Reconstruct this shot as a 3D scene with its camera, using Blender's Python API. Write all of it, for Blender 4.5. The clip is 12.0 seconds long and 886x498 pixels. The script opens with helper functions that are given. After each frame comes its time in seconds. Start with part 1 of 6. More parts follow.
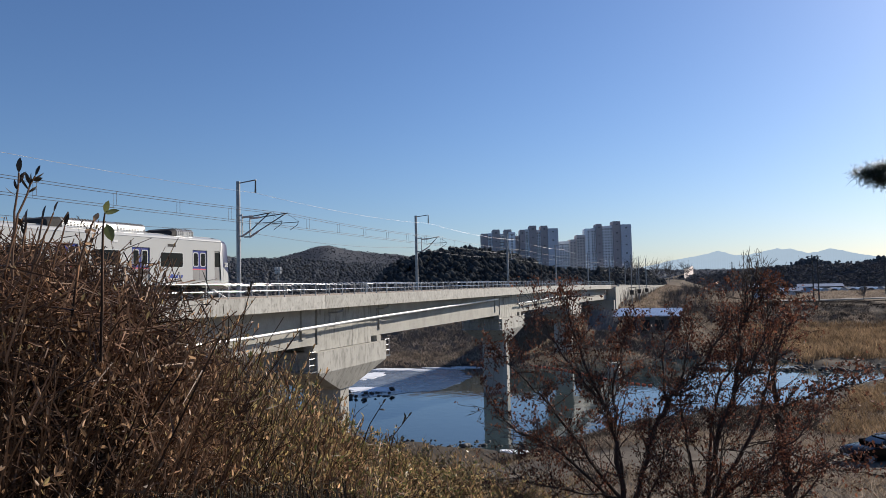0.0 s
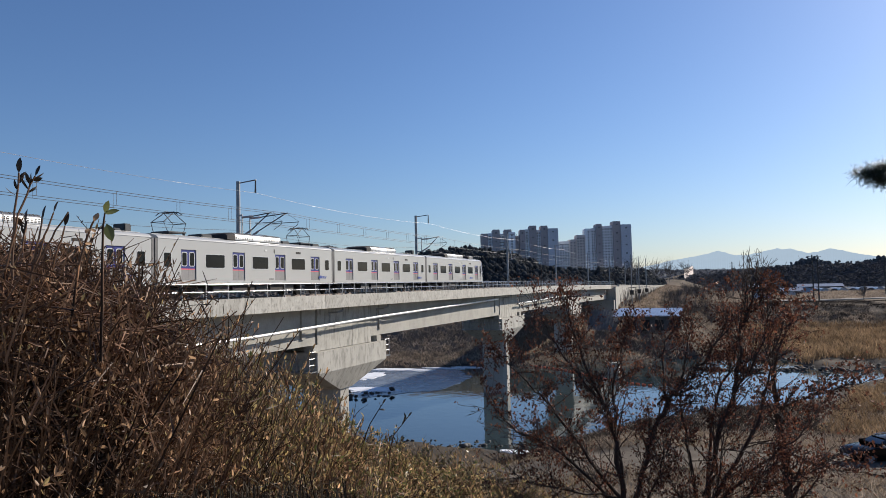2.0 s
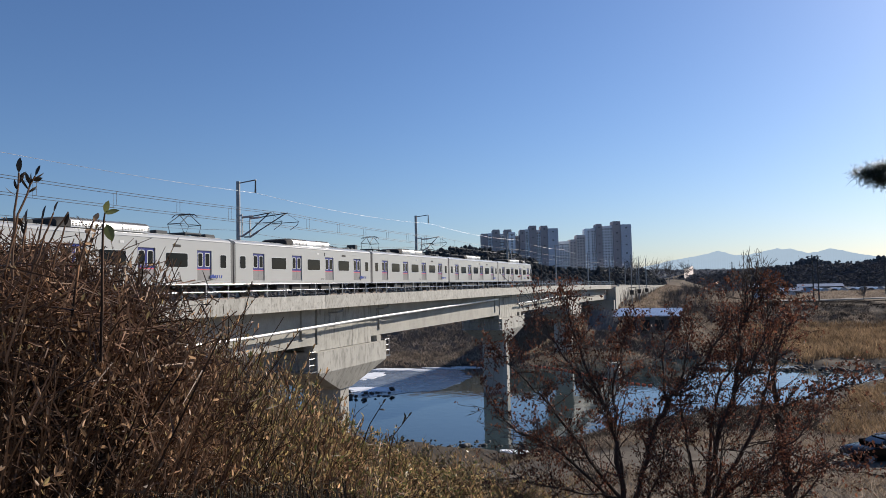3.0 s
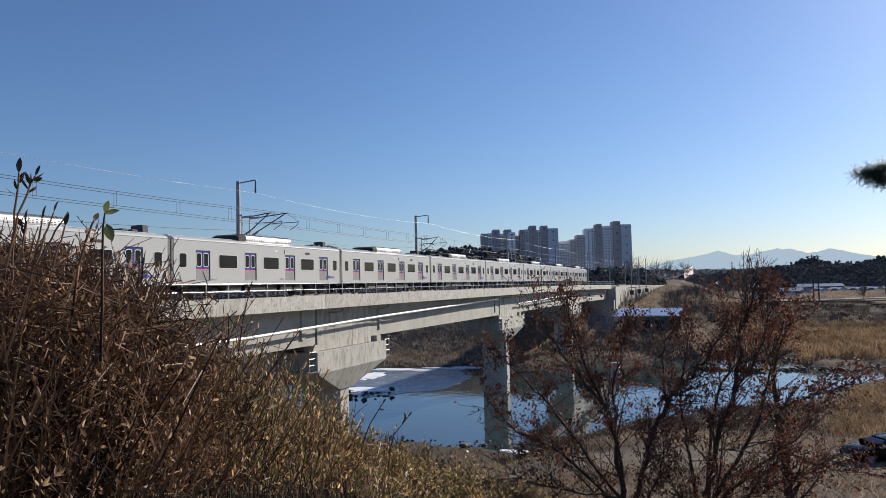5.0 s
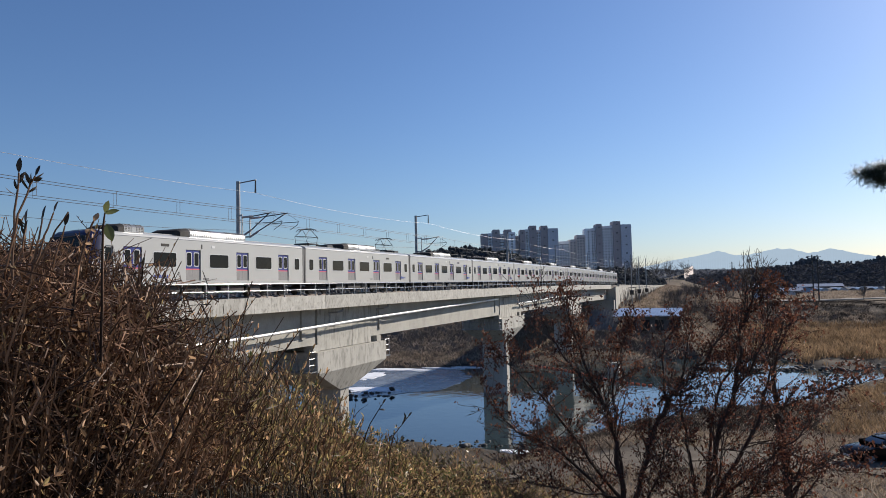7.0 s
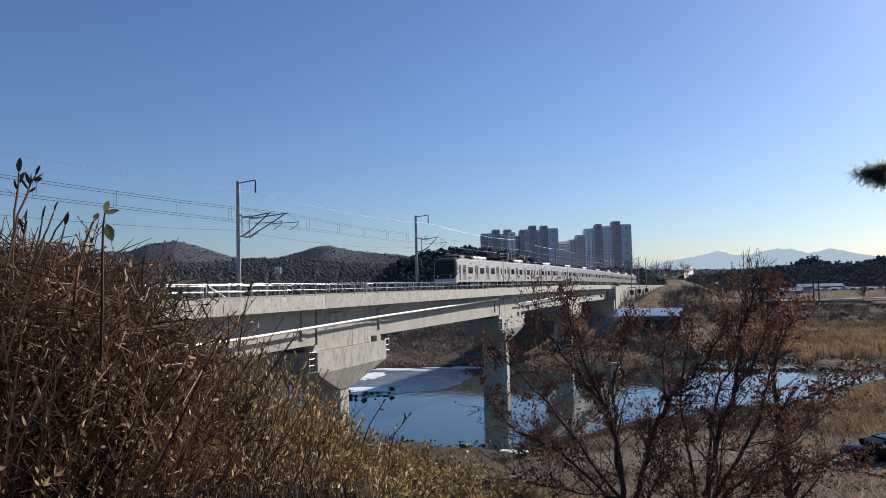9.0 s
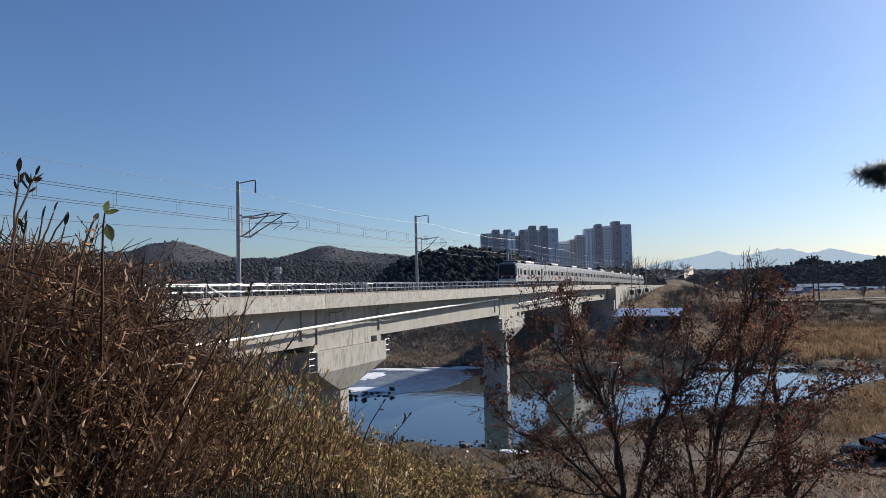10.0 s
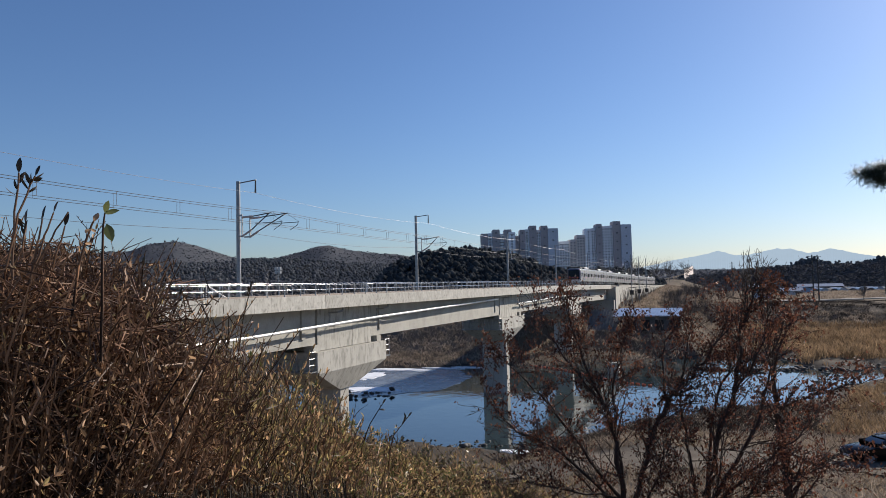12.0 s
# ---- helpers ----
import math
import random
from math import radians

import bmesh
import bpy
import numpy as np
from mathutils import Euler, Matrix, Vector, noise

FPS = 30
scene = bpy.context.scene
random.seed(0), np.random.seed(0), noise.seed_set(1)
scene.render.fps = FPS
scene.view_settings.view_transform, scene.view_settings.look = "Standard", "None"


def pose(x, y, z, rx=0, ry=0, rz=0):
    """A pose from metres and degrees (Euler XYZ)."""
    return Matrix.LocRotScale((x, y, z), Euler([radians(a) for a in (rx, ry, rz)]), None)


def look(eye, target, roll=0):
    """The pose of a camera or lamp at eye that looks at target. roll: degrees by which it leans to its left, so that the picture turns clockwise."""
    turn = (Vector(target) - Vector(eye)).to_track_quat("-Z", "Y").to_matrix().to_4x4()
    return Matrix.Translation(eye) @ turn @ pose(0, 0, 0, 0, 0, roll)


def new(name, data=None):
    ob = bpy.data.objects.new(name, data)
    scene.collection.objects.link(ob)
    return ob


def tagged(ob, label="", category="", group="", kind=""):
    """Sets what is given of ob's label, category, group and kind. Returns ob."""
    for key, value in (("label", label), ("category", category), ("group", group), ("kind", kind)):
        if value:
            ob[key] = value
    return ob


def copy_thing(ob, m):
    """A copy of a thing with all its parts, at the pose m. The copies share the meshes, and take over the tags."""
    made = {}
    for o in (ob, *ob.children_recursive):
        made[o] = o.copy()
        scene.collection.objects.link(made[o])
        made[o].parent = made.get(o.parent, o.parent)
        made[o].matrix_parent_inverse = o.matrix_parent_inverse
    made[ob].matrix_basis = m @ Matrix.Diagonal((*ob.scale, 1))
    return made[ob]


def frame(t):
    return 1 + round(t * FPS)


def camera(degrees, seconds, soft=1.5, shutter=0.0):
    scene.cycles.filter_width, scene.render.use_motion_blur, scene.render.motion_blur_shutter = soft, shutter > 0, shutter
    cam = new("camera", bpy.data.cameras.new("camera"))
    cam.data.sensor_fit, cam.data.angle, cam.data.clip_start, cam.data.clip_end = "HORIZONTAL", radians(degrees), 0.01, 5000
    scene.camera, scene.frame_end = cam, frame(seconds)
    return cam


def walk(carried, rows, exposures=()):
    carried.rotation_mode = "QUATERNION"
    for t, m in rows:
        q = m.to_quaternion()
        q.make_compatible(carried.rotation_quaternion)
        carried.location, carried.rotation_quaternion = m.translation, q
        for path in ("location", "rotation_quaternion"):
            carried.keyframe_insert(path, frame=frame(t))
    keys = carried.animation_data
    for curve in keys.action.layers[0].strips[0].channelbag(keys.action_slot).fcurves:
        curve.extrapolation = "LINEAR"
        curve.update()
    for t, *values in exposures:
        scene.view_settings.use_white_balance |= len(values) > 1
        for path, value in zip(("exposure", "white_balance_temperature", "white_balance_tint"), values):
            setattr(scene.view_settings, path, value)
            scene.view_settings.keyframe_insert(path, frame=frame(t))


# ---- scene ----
# The railway runs along +Y over a river; the camera stands on a hillside at the origin. Water level is z = 0.
EYE = (0.0, 0.0, 16.016)
YAW, TILT, ROLL = radians(21.425), radians(2.981), -1.35
cam = camera(64.4, 12.0, soft=0.5)
_view = look(EYE, (EYE[0] - math.sin(YAW), EYE[1] + math.cos(YAW), EYE[2] + math.tan(TILT)), ROLL)
walk(cam, [(0.0, _view), (12.0, _view)], exposures=[(0.0, 0.5, 5850, 8), (12.0, 0.5, 5850, 8)])

# ---- light: low winter sun ahead and to the right ----
SUN_EL, SUN_AZ = radians(27.0), radians(29.0)
world = bpy.data.worlds.new("world")
scene.world = world
world.use_nodes = True
_wn = world.node_tree
_sky = _wn.nodes.new("ShaderNodeTexSky")
_sky.sky_type = "NISHITA"
_sky.sun_disc = False
_sky.sun_elevation, _sky.sun_rotation = SUN_EL, SUN_AZ
_sky.altitude, _sky.air_density, _sky.dust_density, _sky.ozone_density = 60, 1.12, 0.5, 3.7
_wn.nodes["Background"].inputs[1].default_value = 0.059
_tint = _wn.nodes.new("ShaderNodeVectorMath")
_tint.operation = "MULTIPLY"
_tint.inputs[1].default_value = (0.97, 1.0, 1.16)
_wn.links.new(_sky.outputs[0], _tint.inputs[0])
_wn.links.new(_tint.outputs[0], _wn.nodes["Background"].inputs[0])
_sd = bpy.data.lights.new("sun", "SUN")
_sd.energy, _sd.angle, _sd.color = 5.0, radians(0.53), (1.0, 0.835, 0.655)
SUN = Vector((math.cos(SUN_EL) * math.sin(SUN_AZ), math.cos(SUN_EL) * math.cos(SUN_AZ), math.sin(SUN_EL)))
_so = new("sun", _sd)
_so.matrix_basis = look(SUN * 200, (0, 0, 0))

# ---- materials ----
def surface(name, a, b, rough=0.7, metal=0.0, scale=2.0, fine=30.0, bump=0.15, dist=0.01, stretch=(1, 1, 1), c=None, c_amount=0.5, spec=0.5, rand=0.0, island=0.0, trans=0.0, grime=0.0):
    """A surface between colours a and b in broad patches, with stains of colour c, fine grain and relief."""
    m = bpy.data.materials.new(name)
    m.use_nodes = True
    t = m.node_tree
    n, l = t.nodes, t.links
    p = n["Principled BSDF"]
    tc = n.new("ShaderNodeTexCoord")
    mp = n.new("ShaderNodeMapping")
    mp.inputs["Scale"].default_value = stretch
    l.new(tc.outputs["Object"], mp.inputs[0])
    big = n.new("ShaderNodeTexNoise")
    big.inputs["Scale"].default_value, big.inputs["Detail"].default_value = scale, 5
    small = n.new("ShaderNodeTexNoise")
    small.inputs["Scale"].default_value, small.inputs["Detail"].default_value = fine, 4
    l.new(mp.outputs[0], big.inputs[0])
    l.new(mp.outputs[0], small.inputs[0])
    ramp = n.new("ShaderNodeMapRange")
    ramp.inputs[1].default_value, ramp.inputs[2].default_value = 0.32, 0.68
    l.new(big.outputs[0], ramp.inputs[0])
    mix = n.new("ShaderNodeMix")
    mix.data_type = "RGBA"
    mix.inputs[6].default_value, mix.inputs[7].default_value = (*a, 1), (*b, 1)
    l.new(ramp.outputs[0], mix.inputs[0])
    col = mix.outputs[2]
    if c:
        st = n.new("ShaderNodeTexNoise")
        st.inputs["Scale"].default_value, st.inputs["Detail"].default_value = scale * 2.7, 6
        l.new(mp.outputs[0], st.inputs[0])
        sr = n.new("ShaderNodeMapRange")
        sr.inputs[1].default_value, sr.inputs[2].default_value, sr.inputs[4].default_value = 0.5, 0.72, c_amount
        l.new(st.outputs[0], sr.inputs[0])
        m2 = n.new("ShaderNodeMix")
        m2.data_type = "RGBA"
        m2.inputs[7].default_value = (*c, 1)
        l.new(sr.outputs[0], m2.inputs[0])
        l.new(col, m2.inputs[6])
        col = m2.outputs[2]
    hv = n.new("ShaderNodeHueSaturation")
    val = n.new("ShaderNodeMapRange")
    val.inputs[3].default_value, val.inputs[4].default_value = (0.97, 1.03) if name == "train_white_paint" else (0.82, 1.18)
    l.new(small.outputs[0], val.inputs[0])
    v = val.outputs[0]
    for amount, node, out in ((rand, "ShaderNodeObjectInfo", "Random"), (island, "ShaderNodeNewGeometry", "Random Per Island")):
        if amount:
            src = n.new(node)
            r = n.new("ShaderNodeMapRange")
            r.inputs[3].default_value, r.inputs[4].default_value = 1 - amount, 1 + amount
            l.new(src.outputs[out], r.inputs[0])
            mul = n.new("ShaderNodeMath")
            mul.operation = "MULTIPLY"
            l.new(v, mul.inputs[0])
            l.new(r.outputs[0], mul.inputs[1])
            v = mul.outputs[0]
    l.new(v, hv.inputs["Value"])
    l.new(col, hv.inputs["Color"])
    l.new(hv.outputs[0], p.inputs["Base Color"])
    rr = n.new("ShaderNodeMapRange")
    rr.inputs[3].default_value, rr.inputs[4].default_value = max(0.02, rough - 0.08), min(1, rough + 0.08)
    l.new(big.outputs[0], rr.inputs[0])
    l.new(rr.outputs[0], p.inputs["Roughness"])
    p.inputs["Metallic"].default_value = metal
    p.inputs["Specular IOR Level"].default_value = spec
    if bump:
        bp = n.new("ShaderNodeBump")
        bp.inputs["Strength"].default_value, bp.inputs["Distance"].default_value = bump, dist
        l.new(small.outputs[0], bp.inputs["Height"])
        l.new(bp.outputs[0], p.inputs["Normal"])
    if trans:
        tr = n.new("ShaderNodeBsdfTranslucent")
        l.new(hv.outputs[0], tr.inputs[0])
        mx = n.new("ShaderNodeMixShader")
        mx.inputs[0].default_value = trans
        l.new(p.outputs[0], mx.inputs[1])
        l.new(tr.outputs[0], mx.inputs[2])
        l.new(mx.outputs[0], n["Material Output"].inputs[0])
    return m


CONCRETE = surface("concrete", (0.40, 0.39, 0.35), (0.33, 0.322, 0.29), 0.85, scale=0.4, fine=7, stretch=(1, 1, 0.7), c=(0.25, 0.244, 0.22), c_amount=0.5, bump=0.35, dist=0.006)
CONCRETE_STAINED = surface("stained_concrete", (0.43, 0.42, 0.38), (0.34, 0.333, 0.30), 0.88, scale=0.8, fine=11, stretch=(1.3, 1.3, 0.45), c=(0.13, 0.126, 0.113), c_amount=0.7, bump=0.35, dist=0.006)
CONCRETE_LIP = surface("mottled_concrete", (0.48, 0.47, 0.43), (0.36, 0.352, 0.315), 0.9, scale=2.2, fine=14, stretch=(1, 1, 0.5), c=(0.13, 0.126, 0.112), c_amount=0.7, bump=0.5, dist=0.01, rand=0.06)
BALLAST = surface("ballast", (0.12, 0.11, 0.10), (0.075, 0.07, 0.065), 0.95, scale=3, fine=25, bump=0.9, dist=0.05, spec=0.1)
RAILSTEEL = surface("rail_steel", (0.09, 0.07, 0.058), (0.06, 0.05, 0.044), 0.55, 0.6, scale=3)
GALV = surface("galvanised_steel", (0.30, 0.31, 0.32), (0.23, 0.24, 0.25), 0.48, 0.6, scale=4, fine=40, dist=0.001)
STAINLESS = surface("stainless_pipe", (0.52, 0.52, 0.52), (0.44, 0.44, 0.45), 0.16, 0.95, scale=2, fine=20, bump=0.03, dist=0.001)
PIPE = surface("white_pipe", (0.80, 0.80, 0.79), (0.72, 0.72, 0.71), 0.3, 0.3, scale=1.2, fine=20, c=(0.5, 0.49, 0.46), c_amount=0.4, dist=0.001)
DARKSTEEL = surface("dark_painted_steel", (0.048, 0.052, 0.056), (0.032, 0.036, 0.04), 0.5, 0.4, scale=5)
WIRE = surface("weathered_wire", (0.07, 0.075, 0.085), (0.05, 0.055, 0.06), 0.55, 0.3, scale=5, bump=0)
FEEDER = surface("aluminium_wire", (0.5, 0.5, 0.51), (0.42, 0.42, 0.43), 0.35, 0.8, scale=5, bump=0)
BODY = surface("train_white_paint", (0.44, 0.445, 0.435), (0.43, 0.435, 0.425), 0.2, 0.0, scale=0.15, fine=0.8, bump=0.0)
ROOFGREY = surface("train_roof", (0.416, 0.416, 0.408), (0.336, 0.336, 0.328), 0.42, 0.3, scale=0.8, fine=8, bump=0.05, c=(0.24, 0.232, 0.216), c_amount=0.4)
ACMETAL = surface("air_conditioner_metal", (0.40, 0.40, 0.395), (0.32, 0.32, 0.315), 0.34, 0.75, scale=2, fine=25, c=(0.28, 0.264, 0.24), c_amount=0.35)
NAVY = surface("navy_paint", (0.006, 0.01, 0.056), (0.006, 0.008, 0.044), 0.4, scale=1.5, fine=10, bump=0.02)
DOORBLUE = surface("door_blue", (0.02, 0.028, 0.208), (0.016, 0.024, 0.176), 0.35, scale=2, fine=10, bump=0.02)
STRIPE = surface("red_stripe", (0.6, 0.096, 0.128), (0.544, 0.08, 0.112), 0.4, scale=3, bump=0)
DOORSTEEL = surface("door_steel", (0.24, 0.232, 0.232), (0.2, 0.196, 0.192), 0.45, 0.5, scale=3, fine=20, stretch=(1, 1, 0.3))
GLASSDARK = surface("tinted_glass", (0.010, 0.011, 0.012), (0.007, 0.008, 0.009), 0.06, scale=1, bump=0, spec=0.14)
FRAMEGREY = surface("window_frame_grey", (0.496, 0.504, 0.512), (0.44, 0.448, 0.456), 0.4, 0.3, scale=3, bump=0)
UNDER = surface("underframe", (0.024, 0.022, 0.022), (0.016, 0.015, 0.014), 0.75, 0.1, scale=2, fine=15)
UNDERGREY = surface("underframe_box", (0.065, 0.064, 0.062), (0.035, 0.034, 0.033), 0.6, 0.2, scale=2, fine=15)
RUBBER = surface("gangway_rubber", (0.16, 0.16, 0.16), (0.12, 0.12, 0.12), 0.8, scale=4, stretch=(1, 4, 1))
BLUELOGO = surface("logo_blue", (0.016, 0.048, 0.28), (0.016, 0.04, 0.24), 0.4, scale=3, bump=0)
LAMPGLASS = surface("lamp_glass", (0.7, 0.7, 0.68), (0.6, 0.6, 0.6), 0.1, scale=3, bump=0)
SNOW = surface("snow", (0.82, 0.84, 0.87), (0.72, 0.75, 0.80), 0.6, scale=0.6, fine=6, dist=0.05)
ROCK = surface("river_rock", (0.072, 0.068, 0.064), (0.04, 0.038, 0.037), 0.8, scale=2, fine=9, bump=0.5, dist=0.05, island=0.4)
REED = surface("dry_reed", (0.36, 0.255, 0.152), (0.15, 0.106, 0.066), 0.85, scale=0.16, fine=1.2, bump=0, island=0.5, trans=0.45, spec=0.15, c=(0.09, 0.07, 0.05), c_amount=0.6)
GRASS = surface("dry_grass", (0.29, 0.215, 0.135), (0.165, 0.12, 0.08), 0.85, scale=0.5, fine=3, bump=0, island=0.4, trans=0.45, spec=0.2)
SCRUB = surface("bare_scrub", (0.36, 0.30, 0.24), (0.16, 0.132, 0.107), 0.9, scale=0.14, fine=1, bump=0, island=0.5, spec=0.1, trans=0.45)
DARKSCRUB = surface("dark_weed", (0.075, 0.062, 0.052), (0.045, 0.038, 0.033), 0.9, scale=0.2, fine=1, bump=0, island=0.5, spec=0.1, trans=0.2)
BARK = surface("bark", (0.06, 0.04, 0.03), (0.036, 0.024, 0.02), 0.85, scale=8, fine=60, bump=0.6, dist=0.01, stretch=(1, 1, 0.3))
# brown wood; bright and near-black patches stand in for sunlit and shaded twigs
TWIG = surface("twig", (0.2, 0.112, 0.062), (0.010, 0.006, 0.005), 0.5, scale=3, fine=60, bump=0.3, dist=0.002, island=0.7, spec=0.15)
STRAWTWIG = surface("straw_twig", (0.34, 0.24, 0.12), (0.08, 0.055, 0.032), 0.6, scale=3, fine=60, bump=0.3, dist=0.002, island=0.5)
LEAFBROWN = surface("withered_leaf", (0.6, 0.385, 0.215), (0.09, 0.055, 0.034), 0.45, scale=7, fine=60, bump=0.2, dist=0.002, island=0.65, trans=0.5, spec=0.4)
LEAFDARK = surface("leathery_leaf", (0.05, 0.032, 0.02), (0.026, 0.024, 0.012), 0.5, scale=7, fine=60, bump=0.2, dist=0.002, rand=0.4, spec=0.4, trans=0.15)
# pine woods with the haze of distance put into a paler, bluer colour
HAZEPINE = surface("hazed_pine_wood", (0.165, 0.176, 0.19), (0.13, 0.14, 0.152), 0.95, scale=0.02, fine=0.6, bump=0, island=0.14, spec=0.0, trans=0.5)
LEAFOLIVE = surface("olive_leaf", (0.42, 0.33, 0.155), (0.2, 0.15, 0.066), 0.5, scale=5, fine=60, bump=0.2, dist=0.002, island=0.6, trans=0.5, spec=0.4)
LEAFGREEN = surface("green_leaf", (0.13, 0.14, 0.05), (0.08, 0.095, 0.03), 0.4, scale=9, fine=80, bump=0.2, dist=0.002, island=0.25, trans=0.4)
LEAFRED = surface("dead_maple_leaf", (0.2, 0.085, 0.05), (0.055, 0.026, 0.019), 0.6, scale=3, fine=50, bump=0.2, dist=0.003, island=0.7, trans=0.4, spec=0.3)
NEEDLE = surface("pine_needle", (0.024, 0.036, 0.014), (0.016, 0.024, 0.01), 0.5, scale=4, fine=40, bump=0, island=0.4)
# green greyed out for haze; translucency evens lit and shaded sides
PINE = surface("pine_wood", (0.098, 0.105, 0.108), (0.07, 0.076, 0.08), 0.95, scale=0.02, fine=0.6, bump=0, island=0.35, spec=0.0, trans=0.5)
# grey-brown wood, paled also to lift wooded hills as haze would
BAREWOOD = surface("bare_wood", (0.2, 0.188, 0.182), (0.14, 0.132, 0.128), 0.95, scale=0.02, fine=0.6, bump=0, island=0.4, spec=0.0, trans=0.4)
# bare woods, likewise paled and blued to carry the distant haze
HAZEWOOD = surface("hazed_bare_wood", (0.19, 0.2, 0.22), (0.16, 0.17, 0.19), 0.95, scale=0.01, fine=0.3, bump=0, island=0.12, spec=0.0, trans=0.5)
# brushwood slopes, their bluish grey holding haze as well as wood
HAZEBRUSH = surface("hazed_brushwood", (0.16, 0.162, 0.172), (0.12, 0.122, 0.132), 0.95, scale=0.03, fine=0.6, bump=0, island=0.2, spec=0.0, trans=0.5)
REVET = surface("old_revetment", (0.192, 0.192, 0.192), (0.128, 0.128, 0.128), 0.9, scale=0.8, fine=8)
HILLSOIL = surface("hill_ground", (0.105, 0.104, 0.107), (0.08, 0.08, 0.083), 0.95, scale=0.01, fine=0.3, bump=0.4, dist=1.0, spec=0.0)
APT_WHITE = surface("apartment_white", (0.92, 0.92, 0.92), (0.86, 0.86, 0.87), 0.8, scale=0.05, fine=1, bump=0.05)
APT_BROWN = surface("apartment_mauve", (0.42, 0.375, 0.37), (0.38, 0.34, 0.335), 0.8, scale=0.05, fine=1, bump=0.05)
APT_PINK = surface("apartment_beige", (0.70, 0.62, 0.57), (0.64, 0.57, 0.53), 0.8, scale=0.05, fine=1, bump=0.05)
APT_GREY = surface("apartment_grey", (0.58, 0.60, 0.65), (0.53, 0.55, 0.60), 0.8, scale=0.05, fine=1, bump=0.05)
APT_GLASS = surface("apartment_window", (0.104, 0.112, 0.128), (0.072, 0.08, 0.096), 0.15, scale=0.3, fine=2, bump=0, rand=0.4)
BLUEROOF = surface("blue_sheet_roof", (0.208, 0.272, 0.4), (0.16, 0.224, 0.352), 0.35, 0.2, scale=0.4, fine=5, c=(0.4, 0.44, 0.496), c_amount=0.4)
SHEDWALL = surface("shed_wall", (0.128, 0.12, 0.112), (0.088, 0.084, 0.08), 0.85, scale=0.5, fine=6)
FILM = surface("greenhouse_film", (0.42, 0.43, 0.44), (0.32, 0.33, 0.35), 0.25, scale=0.2, fine=3, c=(0.24, 0.24, 0.24), c_amount=0.4)
FILMBLUE = surface("blue_greenhouse_film", (0.224, 0.32, 0.44), (0.192, 0.288, 0.4), 0.3, scale=0.2, fine=3)
ROADM = surface("pale_road", (0.336, 0.32, 0.288), (0.28, 0.264, 0.24), 0.9, scale=0.3, fine=4, spec=0.1)
CARPAINT = surface("black_car_paint", (0.004, 0.004, 0.005), (0.003, 0.003, 0.004), 0.22, scale=1, bump=0, spec=0.18)
CARGLASS = surface("car_glass", (0.012, 0.013, 0.015), (0.009, 0.01, 0.012), 0.05, scale=1, bump=0, spec=0.7)
TYRE = surface("tyre", (0.016, 0.016, 0.016), (0.012, 0.012, 0.012), 0.85, scale=8)
ORANGE = surface("orange_float", (0.6, 0.128, 0.048), (0.52, 0.104, 0.04), 0.5, scale=2, bump=0)


def ground_material():
    """Dry winter ground: brown grass, bare soil, pale straw and patches of old snow; gravel close to the water's level."""
    m = surface("dry_ground", (0.155, 0.127, 0.098), (0.085, 0.071, 0.056), 0.95, scale=0.07, fine=1.6, bump=0.7, dist=0.12, c=(0.17, 0.128, 0.076), c_amount=0.6, spec=0.06)
    n, l = m.node_tree.nodes, m.node_tree.links
    p = n["Principled BSDF"]
    col = p.inputs["Base Color"].links[0].from_socket
    geo = n.new("ShaderNodeNewGeometry")
    sep = n.new("ShaderNodeSeparateXYZ")
    l.new(geo.outputs["Position"], sep.inputs[0])
    no = n.new("ShaderNodeTexNoise")
    no.inputs["Scale"].default_value, no.inputs["Detail"].default_value = 0.35, 6
    l.new(geo.outputs["Position"], no.inputs[0])
    add = n.new("ShaderNodeMath")
    add.operation = "MULTIPLY_ADD"
    add.inputs[1].default_value, add.inputs[2].default_value = 2.4, -1.2
    l.new(no.outputs[0], add.inputs[0])
    s = n.new("ShaderNodeMath")
    l.new(sep.outputs[2], s.inputs[0])
    l.new(add.outputs[0], s.inputs[1])
    r = n.new("ShaderNodeMapRange")
    r.inputs[1].default_value, r.inputs[2].default_value, r.inputs[3].default_value, r.inputs[4].default_value = 0.35, 1.9, 1.0, 0.0
    l.new(s.outputs[0], r.inputs[0])
    mix = n.new("ShaderNodeMix")
    mix.data_type = "RGBA"
    mix.inputs[7].default_value = (0.062, 0.055, 0.048, 1)
    l.new(r.outputs[0], mix.inputs[0])
    l.new(col, mix.inputs[6])
    l.new(mix.outputs[2], p.inputs["Base Color"])
    return m


def water_material():
    m = bpy.data.materials.new("river_water")
    m.use_nodes = True
    n, l = m.node_tree.nodes, m.node_tree.links
    p = n["Principled BSDF"]
    p.inputs["Base Color"].default_value = (0.03, 0.045, 0.05, 1)
    p.inputs["Roughness"].default_value = 0.03
    p.inputs["IOR"].default_value = 1.6
    tc = n.new("ShaderNodeTexCoord")
    no = n.new("ShaderNodeTexNoise")
    no.inputs["Scale"].default_value, no.inputs["Detail"].default_value = 0.7, 3
    l.new(tc.outputs["Object"], no.inputs[0])
    bp = n.new("ShaderNodeBump")
    bp.inputs["Strength"].default_value, bp.inputs["Distance"].default_value = 0.09, 0.2
    l.new(no.outputs[0], bp.inputs["Height"])
    l.new(bp.outputs[0], p.inputs["Normal"])
    return m


GROUND, WATER = ground_material(), water_material()

